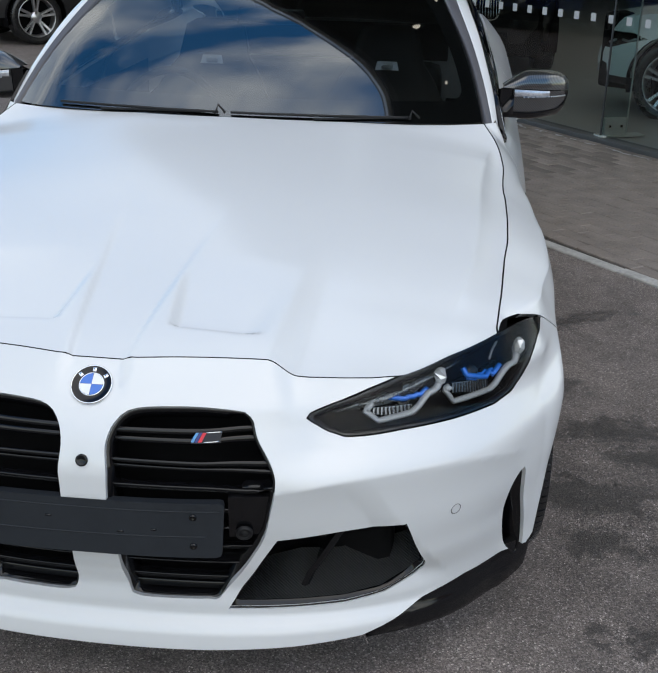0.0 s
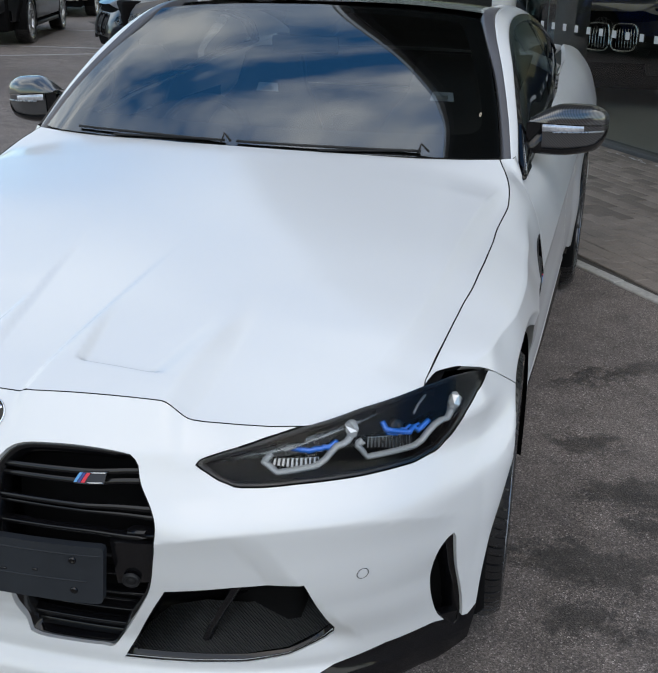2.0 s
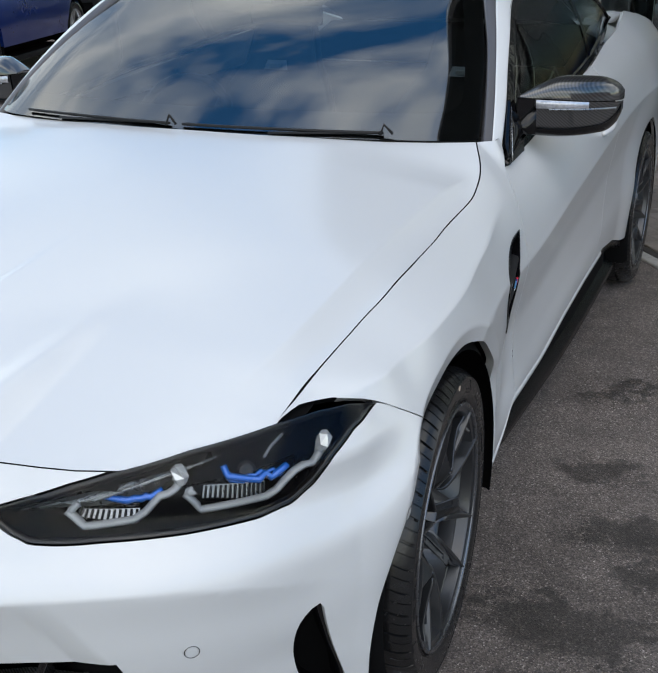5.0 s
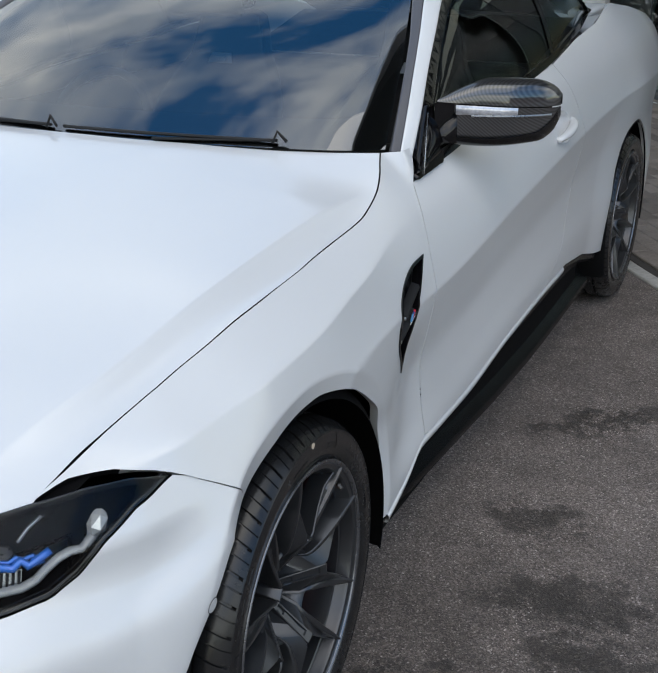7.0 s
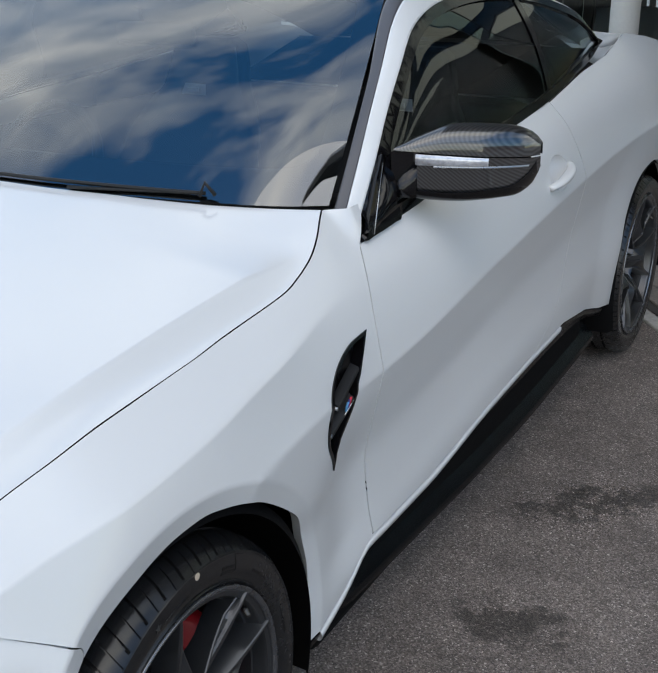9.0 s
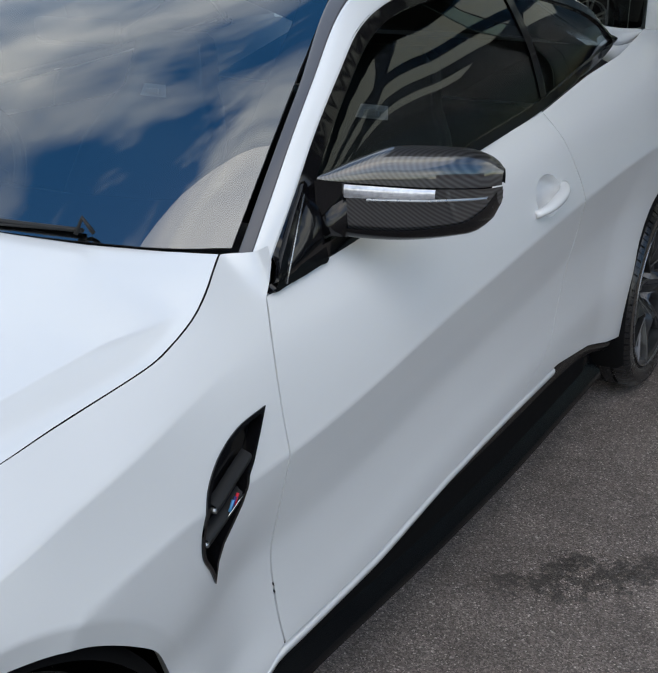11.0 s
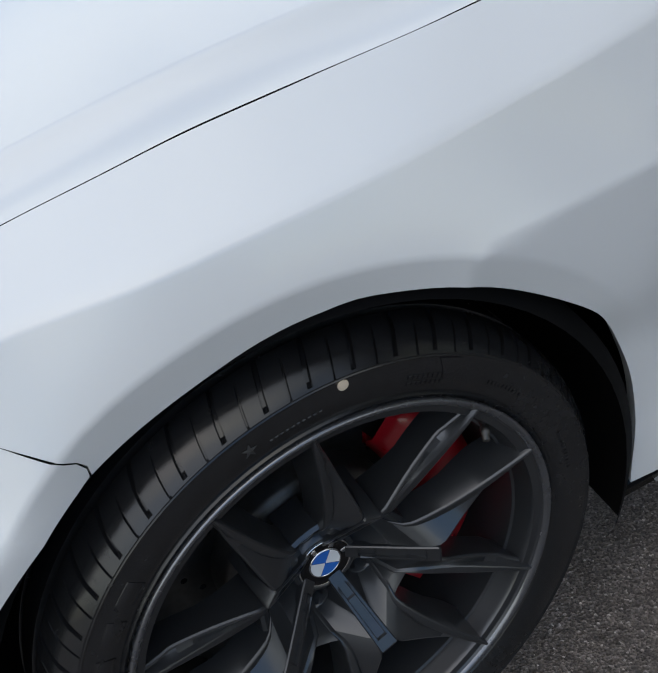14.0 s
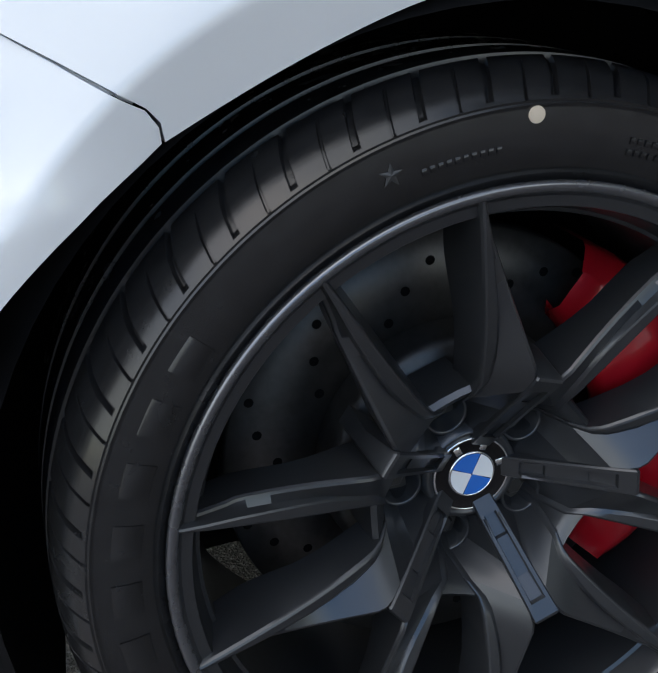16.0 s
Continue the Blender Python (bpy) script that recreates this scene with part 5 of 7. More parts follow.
def intake(m):
    k = (lambda bm: mirrored(bm)) if m else (lambda bm: bm)
    back = part("lower_intake", k(sheet(inset(INTAKE, -0.004), inward(nose, 0.10), step=0.03, rim=False)), BLACK, car, "black corner air intake")
    part("intake_wall", k(loft([[inward(nose, 0.012)(*a), inward(nose, 0.011)(*b), inward(nose, 0.102)(*b)] for a, b in zip(inset(INTAKE, -0.002), inset(INTAKE, 0.003))], closed_u=True)), BLACK, back)
    part("intake_mesh", k(loft([[nose_at(u, z0, 0.018), nose_at(u, z1, 0.085)] for u, z0, z1 in ((0.150, 0.252, 0.262), (0.20, 0.252, 0.292), (0.26, 0.252, 0.300), (0.33, 0.253, 0.298), (0.40, 0.264, 0.300), (0.455, 0.286, 0.308), (0.476, 0.305, 0.318))])), MESH, back, "fine black mesh")
    part("intake_vane", k(loft([[nose_at(u - 0.006, z, 0.03), nose_at(u, z, 0.022), nose_at(u + 0.008, z, 0.03), nose_at(u + 0.02, z, 0.09)] for u, z in ((0.338, 0.450), (0.318, 0.41), (0.295, 0.35), (0.272, 0.296), (0.262, 0.276))])), BLACK, back, "slanted vane")
    part("intake_trim", k(tube([nose_at(u / NOSE, z, 0.006) for u, z in np.vstack([INTAKE[-4:], INTAKE])], 0.0022, 6)), BLACK, back)
    slot = part("air_curtain", k(sheet(inset(SLOT, -0.004), inward(nose, 0.07), step=0.03, rim=False)), DARK, car, "tall black air slot")
    part("slot_wall", k(loft([[inward(nose, 0.010)(*a), inward(nose, 0.009)(*b), inward(nose, 0.072)(*b)] for a, b in zip(inset(SLOT, -0.002), inset(SLOT, 0.003))], closed_u=True)), BLACK, slot)
    low = np.array([(0.38, 0.150), (0.40, 0.182), (0.485, 0.224), (0.59, 0.247), (0.72, 0.25), (0.79, 0.242), (0.815, 0.262), (0.832, 0.25), (0.822, 0.16), (0.75, 0.125), (0.55, 0.125)]) * (NOSE, 1)
    part("lower_corner", k(sheet(low, inward(nose, 0.012), step=0.025, depth=0.02)), BLACK, car, "black lower corner trim")


for m in (False, True):
    intake(m)


# ---- windows, mirrors, vents, handles ----
WINDOW = np.vstack([curve([(0.752, 0.944), (0.806, 1.003), (0.897, 1.082), (0.995, 1.157), (1.12, 1.237), (1.265, 1.309), (1.45, 1.349), (1.7, 1.364), (2.0, 1.352), (2.34, 1.303), (2.57, 1.252), (2.69, 1.185)], 60), [(2.744, 1.142), (2.73, 1.132), (2.6, 1.118)], curve([(2.315, 1.097), (1.93, 1.056), (1.52, 1.026), (1.25, 0.992), (1.01, 0.964), (0.888, 0.953)], 30)])


def window_surface(y, z):
    y, z = np.asarray(y, float), np.asarray(z, float)
    zb = table(y, [(0.7, 0.938), (0.888, 0.953), (1.01, 0.964), (1.25, 0.992), (1.52, 1.026), (1.93, 1.056), (2.315, 1.097), (2.744, 1.142)])
    xb = table(y, [(0.7, 0.832), (0.888, 0.836), (1.01, 0.838), (1.52, 0.834), (1.93, 0.822), (2.315, 0.795), (2.744, 0.735)])
    xr = table(y, [(0.7, 0.84), (0.80, 0.805), (0.897, 0.79), (0.995, 0.765), (1.12, 0.735), (1.265, 0.702), (1.45, 0.68), (1.7, 0.674), (2.0, 0.68), (2.34, 0.694), (2.57, 0.707), (2.744, 0.735)])
    zr = table(y, [(0.7, 0.95), (0.80, 1.00), (0.897, 1.082), (0.995, 1.157), (1.12, 1.237), (1.265, 1.309), (1.45, 1.349), (1.7, 1.364), (2.0, 1.352), (2.34, 1.303), (2.57, 1.252), (2.744, 1.142)])
    t = np.clip((z - zb) / np.maximum(zr - zb, 0.03), -0.3, 1.3)
    return np.stack([xb + (xr - xb) * t + 0.02 * np.sin(np.clip(t, 0, 1) * math.pi) - 0.004, y, z], -1)


pane = np.vstack([curve([(0.905, 0.985), (0.93, 1.07), (1.02, 1.140), (1.14, 1.215), (1.275, 1.283), (1.45, 1.323), (1.7, 1.338), (2.0, 1.326), (2.30, 1.285), (2.53, 1.232), (2.655, 1.165)], 50), [(2.69, 1.148), (2.66, 1.143), (2.55, 1.138)], curve([(2.315, 1.120), (1.93, 1.079), (1.52, 1.049), (1.25, 1.015), (1.02, 0.988)], 24)])
def sail(y, z):
    """The flat mount in front of the side window."""
    y, z = np.asarray(y, float), np.asarray(z, float)
    return np.stack([0.8405 + 0.03 * (y - 0.752) - 0.335 * (z - 0.945), y, z], -1)


for m in (False, True):
    part("window_trim", sheet(WINDOW, window_surface, [pane], step=0.02, mirror=m, depth=0.012), BLACK, car, "gloss black window surround")
    ob = part("side_window", sheet(pane, inward(window_surface, 0.006), step=0.03, mirror=m, depth=0.004), SIDEGLASS, car, "dark tinted side window")
    ob.visible_shadow = False
    s = -1 if m else 1
    y = 1.98
    part("window_pillar", loft([[(s * (float(window_surface(yy, z)[..., 0]) - 0.003), yy, z) for z in np.linspace(1.075, 1.33, 10)] for yy in (1.955, 1.975, 1.995)]), BLACK, car)
    part("mirror_sail", sheet(curve(dense([(0.758, 0.9465), (0.800, 0.992), (0.862, 1.048), (0.912, 1.089), (0.922, 1.045), (0.918, 0.985), (0.915, 0.957), (0.84, 0.951)], 0.03), 60, True), sail, step=0.02, mirror=m, depth=0.01), BLACK, car, "gloss black mirror mount")
    part("sail_edge", tube([(s * (float(sail(a, b)[..., 0]) + 0.0016), a, b) for a, b in ((0.789, 0.9525), (0.84, 1.008), (0.897, 1.070))], 0.0016, 6), SILVER, car)

# carbon weave
WEAVE = bpy.data.materials.new("carbon_weave")
WEAVE.use_nodes = True
cn, clk = WEAVE.node_tree.nodes, WEAVE.node_tree.links
t = cn.new("ShaderNodeTexCoord")
mpg = cn.new("ShaderNodeMapping")
mpg.inputs["Rotation"].default_value = (radians(40), radians(8), radians(35))
w1 = cn.new("ShaderNodeTexWave")
w1.inputs["Scale"].default_value, w1.inputs["Distortion"].default_value = 78, 0.1
w2 = cn.new("ShaderNodeTexWave")
w2.bands_direction = "Y"
w2.inputs["Scale"].default_value = 22
mul = cn.new("ShaderNodeMath")
mul.operation = "MULTIPLY"
cr = cn.new("ShaderNodeValToRGB")
cr.color_ramp.elements[0].color, cr.color_ramp.elements[1].color = (0.002, 0.002, 0.0025, 1), (0.040, 0.041, 0.045, 1)
clk.new(t.outputs["Object"], mpg.inputs["Vector"])
clk.new(mpg.outputs[0], w1.inputs["Vector"])
clk.new(mpg.outputs[0], w2.inputs["Vector"])
clk.new(w1.outputs["Fac"], mul.inputs[0])
mul.inputs[1].default_value = 0.9
clk.new(mul.outputs[0], cr.inputs["Fac"])
cb = cn["Principled BSDF"]
clk.new(cr.outputs["Color"], cb.inputs["Base Color"])
cb.inputs["Roughness"].default_value, cb.inputs["Coat Weight"].default_value, cb.inputs["Coat Roughness"].default_value, cb.inputs["Coat IOR"].default_value = 0.35, 1.0, 0.02, 1.75


SWEEP = [0.19]


def mirror_section(s):
    """Centre, half depth, top, trim and bottom of the door mirror at s across it."""
    cx, cy = 0.822 + 0.233 * s, 0.955 + SWEEP[0] * s
    top = float(table(s, [(-0.02, 1.097), (0.18, 1.123), (0.38, 1.138), (0.75, 1.131), (0.93, 1.113), (1.0, 1.092)]))
    low = float(table(s, [(-0.02, 1.006), (0.15, 0.990), (0.5, 0.981), (0.82, 0.987), (0.94, 1.010), (1.0, 1.045)]))
    trim = 1.094 - 0.028 * s
    deep = float(table(s, [(-0.02, 0.045), (0.2, 0.060), (0.6, 0.066), (0.9, 0.045), (0.97, 0.027), (1.0, 0.008)]))
    return cx, cy, deep, top, min(trim, top - 0.004), low


def mirror_piece(z_of, arc, grow=0.0, srange=(0.0, 1.0), n=26):
    rows = []
    for s in np.linspace(*srange, n):
        cx, cy, d, top, trim, low = mirror_section(s)
        row = []
        for a in arc:
            z, f = z_of(a, top, trim, low)
            row.append((cx, cy - (d + grow) * f * 0.95 if f >= 0 else cy - d * f * 0.55, z))
        rows.append(row)
    return loft(rows)


def door_mirror(m):
    k = (lambda bm: mirrored(bm)) if m else (lambda bm: bm)
    up = lambda a, top, trim, low: (trim + 0.0015 + (top - trim) * max(math.sin(a), 0.0) ** 0.72, math.cos(a))
    cap = part("door_mirror", k(mirror_piece(up, np.linspace(0, math.pi, 17), 0.002)), WEAVE, car, "carbon door mirror with clear indicator")
    down = lambda a, top, trim, low: (trim - 0.0015 - (trim - low) * (0.5 - 0.5 * math.cos(a)) , 1.0 - 0.22 * (0.5 - 0.5 * math.cos(a)) if a < 2.2 else (1 - (a - 2.2) / (math.pi - 2.2)) * 0.8)
    part("mirror_shell", k(mirror_piece(down, np.linspace(0, math.pi, 19), -0.002, (0.15, 1.0))), WEAVE, cap, "carbon mirror shell")
    part("mirror_foot", k(mirror_piece(down, np.linspace(0, math.pi, 19), -0.006, (-0.03, 0.17), 8)), BLACK, cap)
    belly = lambda a, top, trim, low: (low + 0.022 - (0.026) * math.sin(a), math.cos(a) * 0.90)
    part("mirror_base", k(mirror_piece(belly, np.linspace(0, math.pi, 15), 0.002, (-0.02, 0.985))), BLACK, cap)
    rows = []
    for s in np.linspace(0.17, 0.69, 14):
        cx, cy, d, top, trim, low = mirror_section(s)
        rows.append([(cx, cy - (d + e) * 0.95, z) for e, z in ((-0.001, trim - 0.002), (0.0022, trim - 0.004), (0.0024, trim - 0.022 + 0.010 * (s - 0.17)), (-0.001, trim - 0.025 + 0.010 * (s - 0.17)))])
    part("indicator", k(loft(rows)), material("clear_indicator", (0.55, 0.56, 0.60), 0.15, 0.5, 0.5, 0.05, grain=0.12, grain_scale=90, vary=0.5), cap, "clear indicator strip")
    rows = []
    for s in np.linspace(0.30, 0.95, 12):
        cx, cy, d, top, trim, low = mirror_section(s)
        rows.append([(cx, cy - (d + e) * 0.95, trim - 0.030 + 0.012 * s + q) for e, q in ((-0.003, 0.003), (0.002, 0.0015), (0.002, -0.0015), (-0.003, -0.003))])
    part("shell_ridge", k(loft(rows)), SILVER, cap)
    part("mirror_arm", k(loft([[(x, y0, z0), (x, y1, z0), (x, y1, z1), (x, y0, z1)] for x, y0, y1, z0, z1 in ((0.80, 0.915, 1.00, 1.000, 1.016), (0.825, 0.915, 1.01, 0.998, 1.026), (0.862, 0.935, 1.04, 0.996, 1.075))], closed_v=True, caps=True)), BLACK, cap)
    rows = []
    for s in np.linspace(-0.05, 0.9, 10):
        cx, cy, d, top, trim, low = mirror_section(max(s, 0))
        rows.append([(0.822 + 0.233 * s, cy + d * 0.5, low + 0.02), (0.822 + 0.233 * s, cy + d * 0.5, top - 0.02)])
    part("mirror_glass", k(loft(rows)), CHROME, cap)
    return cap


for m in (False, True):
    SWEEP[0] = 0.06 if m else 0.19
    door_mirror(m)
    s = -1.0 if m else 1.0
    # fender vent
    loop = VENT
    vent = part("fender_vent", sheet(loop, inward(side_surface, 0.020), step=0.015, mirror=m, rim=False), BLACK, car, "black fender vent with two fins")
    part("vent_frame", sheet(loop, inward(side_surface, -0.003), [inset(loop, 0.006)], step=0.01, mirror=m, depth=0.022), BLACK, vent)
    for a, b in (((0.470, 0.728), (0.572, 0.762)), ((0.450, 0.683), (0.545, 0.722))):
        rows = []
        for t in np.linspace(0, 1, 8):
            y, z = a[0] + (b[0] - a[0]) * t, a[1] + (b[1] - a[1]) * t
            x = float(flank(y, z))
            rows.append([(s * (x - 0.018), y, z + 0.010), (s * (x - 0.001), y, z + 0.006), (s * (x + 0.0015), y, z), (s * (x - 0.001), y, z - 0.006), (s * (x - 0.018), y, z - 0.010)])
        part("vent_fin", loft(rows), MATT, vent)
        x = float(flank(*a))
        part("fin_tip", tube([(s * (x - 0.012), a[0] - 0.003, a[1]), (s * (x + 0.001), a[0] - 0.002, a[1] + 0.001)], 0.004, 8), SILVER, vent)
    part("vent_badge", tube([(s * (float(flank(y, z)) + 0.001), y, z) for y, z in ((0.497, 0.705), (0.545, 0.726))], 0.0012, 6), CHROME, vent)
    for dy, mat in ((0.0, STRIPES[0]), (0.006, STRIPES[1]), (0.012, STRIPES[2])):
        part("vent_stripe", tube([(s * (float(flank(y, z)) + 0.001), y, z) for y, z in ((0.500 + dy, 0.7105 + dy * 0.45), (0.509 + dy, 0.7255 + dy * 0.45))], 0.0024, 6), mat, vent)
    # door handle in its round cup
    cy, cz = 1.775, 0.892
    rows = []
    for q, d in ((1.03, 0.0), (1.0, -0.001), (0.96, -0.006), (0.85, -0.020), (0.6, -0.031), (0.3, -0.036), (0.001, -0.037)):
        rows.append([(s * (float(flank(cy + 0.076 * q * math.cos(a), cz + 0.047 * q * math.sin(a))) + d), cy + 0.076 * q * math.cos(a), cz + 0.047 * q * math.sin(a)) for a in np.linspace(0, 2 * math.pi, 40, endpoint=False)])
    cup = part("door_handle", loft(rows, closed_v=True), PAINT, car, "white pull handle over a round cup")
    hp = curve([(1.680, 0.868), (1.71, 0.874), (1.775, 0.884), (1.84, 0.895), (1.872, 0.901)], 20)
    part("handle_grip", tube([(s * (float(flank(y, z)) + 0.020 - 0.02 * abs(k - 9.5) ** 3 / 857), y, z) for k, (y, z) in enumerate(hp)], [0.011 + 0.005 * math.sin(math.pi * k / 19) for k in range(20)], 12, 0.75), PAINT, cup)

# windscreen border, wipers and cowl
def screen_in(s, t, d=0.006):
    a = screen_point(s, t)
    n = np.cross(screen_point(min(s + 0.01, 1), t) - screen_point(s - 0.01, t), screen_point(s, min(t + 0.01, 1)) - screen_point(s, t - 0.01))
    n /= np.linalg.norm(n)
    return a - n * d if n[2] > 0 else a + n * d


FRIT = material("black_glass_border", (0.03, 0.029, 0.033), 0.6, grain=0.05, spec=0.0)
clear_loop = curve([(-0.90, 0.17), (-0.80, 0.135), (-0.4, 0.125), (0, 0.122), (0.4, 0.125), (0.80, 0.135), (0.90, 0.17), (0.915, 0.3), (0.90, 0.6), (0.87, 0.90), (0.80, 0.945), (0.25, 0.95), (0.17, 0.93), (0.13, 0.82), (0.0, 0.80), (-0.13, 0.82), (-0.17, 0.93), (-0.25, 0.95), (-0.80, 0.945), (-0.87, 0.90), (-0.90, 0.6), (-0.915, 0.3)], 140, True)


def frit_surface(u, v):
    return np.array([screen_in(a / 0.8, b / 0.7) for a, b in zip(np.ravel(u), np.ravel(v))])


part("windscreen_border", sheet(np.array([(-0.985, 0.004), (0.985, 0.004), (0.985, 0.995), (-0.985, 0.995)]) * (0.8, 0.7), frit_surface, [clear_loop * (0.8, 0.7)], step=0.03, rim=False), FRIT, car, "black printed windscreen border")


def wiper(pivot, bend, tip):
    arm = part("wiper", tube([screen_in(s, t, -d) for s, t, d in (pivot, bend)], [0.006, 0.005], 8, 0.6), MATT, car, "black windscreen wiper")
    part("blade", tube([screen_in(bend[0] + (tip[0] - bend[0]) * k, bend[1] + (tip[1] - bend[1]) * k, -0.008) for k in np.linspace(0, 1, 16)], 0.0042, 6), MATT, arm)
    part("hook", tube([screen_in(bend[0] - 0.01, bend[1] - 0.012, -0.008), screen_in(bend[0], bend[1] + 0.014, -0.026), screen_in(bend[0] + 0.03, bend[1] - 0.008, -0.012)], 0.004, 6), MATT, arm)
    return arm


wiper((0.30, 0.004, 0.006), (0.675, 0.020, 0.008), (-0.02, 0.020))
wiper((-0.55, 0.004, 0.006), (-0.07, 0.020, 0.008), (-0.74, 0.024))

# ---- cabin ----
for m in (False, True):
    s = -1.0 if m else 1.0
    c = s * 0.375
    prof = []
    for z, w, y, d in ((0.45, 0.25, 1.62, 0.10), (0.60, 0.27, 1.74, 0.11), (0.75, 0.27, 1.83, 0.11), (0.88, 0.25, 1.90, 0.10), (0.97, 0.20, 1.955, 0.085), (1.03, 0.155, 1.99, 0.075), (1.10, 0.14, 2.01, 0.07), (1.16, 0.125, 2.02, 0.06), (1.18, 0.09, 2.03, 0.04)):
        prof.append([(c + w * math.copysign(abs(math.cos(a)) ** 0.6, math.cos(a)), y + d * math.sin(a) - 0.06 * abs(math.cos(a)) ** 6, z) for a in np.linspace(0, 2 * math.pi, 32, endpoint=False)])
    seat = part("front_seat", loft(prof, closed_v=True, caps=True), FABRIC, car, "black leather bucket seat")
    part("seat_cushion", block((c - 0.25, 1.15, 0.36), (c + 0.25, 1.68, 0.50), 0.05), FABRIC, seat)
    part("seat_emblem", loft([[(c + 0.050, 1.875, 1.008), (c + 0.041, 1.890, 1.042)], [(c - 0.050, 1.875, 1.008), (c - 0.041, 1.890, 1.042)]]), material("lit_emblem", (0.5, 0.52, 0.54), 0.3, 0.6, grain=0.05), seat, "small metal seat emblem")
    part("emblem_bar", block((c - 0.022, 1.868, 1.016), (c + 0.024, 1.878, 1.032), 0.002), ENAMEL, seat)
rows = []
for y, z in ((0.66, 0.985), (0.80, 1.000), (0.95, 0.985), (1.02, 0.95), (1.05, 0.86), (1.02, 0.72)):
    rows.append([(x, y + 0.06 * (x / 0.72) ** 2, z - 0.02 * (x / 0.72) ** 2) for x in np.linspace(-0.76, 0.76, 25)])
part("dashboard", loft(rows), FABRIC, car, "black dashboard")
wheel_c = Vector((-0.375, 1.17, 0.90))
tor = []
for a in np.linspace(0, 2 * math.pi, 48, endpoint=False):
    tor.append([wheel_c + Matrix.Rotation(radians(-25), 3, "X") @ Vector(((0.178 + 0.015 * math.cos(b)) * math.cos(a), 0.015 * math.sin(b), (0.178 + 0.015 * math.cos(b)) * math.sin(a))) for b in np.linspace(0, 2 * math.pi, 10, endpoint=False)])
sw = part("steering_wheel", loft(tor, closed_u=True, closed_v=True), FABRIC, car, "black steering wheel")
part("steering_hub", block((-0.375 - 0.14, 1.15, 0.86), (-0.375 + 0.14, 1.19, 0.94), 0.02), FABRIC, sw)
part("rear_bench", block((-0.6, 2.25, 0.5), (0.6, 2.5, 0.98), 0.06), FABRIC, car)
part("parcel_shelf", loft([[(x, y, z) for x in np.linspace(-0.62, 0.62, 9)] for y, z in ((2.48, 0.98), (2.7, 1.03), (3.0, 1.10))]), FABRIC, car)
part("cabin_floor", block((-0.74, 0.75, 0.30), (0.74, 2.6, 0.38), 0.0), FABRIC, car)
for m in (False, True):
    s = -1.0 if m else 1.0
    part("door_card", loft([[(s * (float(flank(y, 0.95)) - 0.07), y, z) for z in (0.38, 0.7, 0.94)] for y in np.linspace(0.72, 2.5, 12)]), FABRIC, car)
part("mirror_housing", loft([[tuple(screen_in(s, t, d)) for s, t in ((-w, 0.99), (w, 0.99), (w * 0.72, 0.83), (-w * 0.72, 0.83))] for w, d in ((0.16, 0.008), (0.15, 0.07), (0.10, 0.09))], closed_v=True, caps=True), MATT, car, "sensor housing behind the windscreen")
part("rear_view_mirror", block((-0.12, 1.20, 1.235), (0.12, 1.235, 1.295), 0.012), BLACK, car)
part("headliner", loft([[(p[0] * t, p[1] - 0.03 * (1 - t * t), p[2] - 0.035 + 0.03 * (1 - abs(t) ** 2.5)) for t in np.linspace(-0.97, 0.97, 17)] for p in top]), FABRIC, car)
rg = part("boot_lid", loft([[(x, y, z - 0.10 * abs(x / 0.7) ** 4) for x in np.linspace(-0.72, 0.72, 25)] for y, z in ((3.0, 1.12), (3.2, 1.125), (3.5, 1.12), (3.72, 1.09), (3.76, 0.95), (3.74, 0.6))]), PAINT, car)


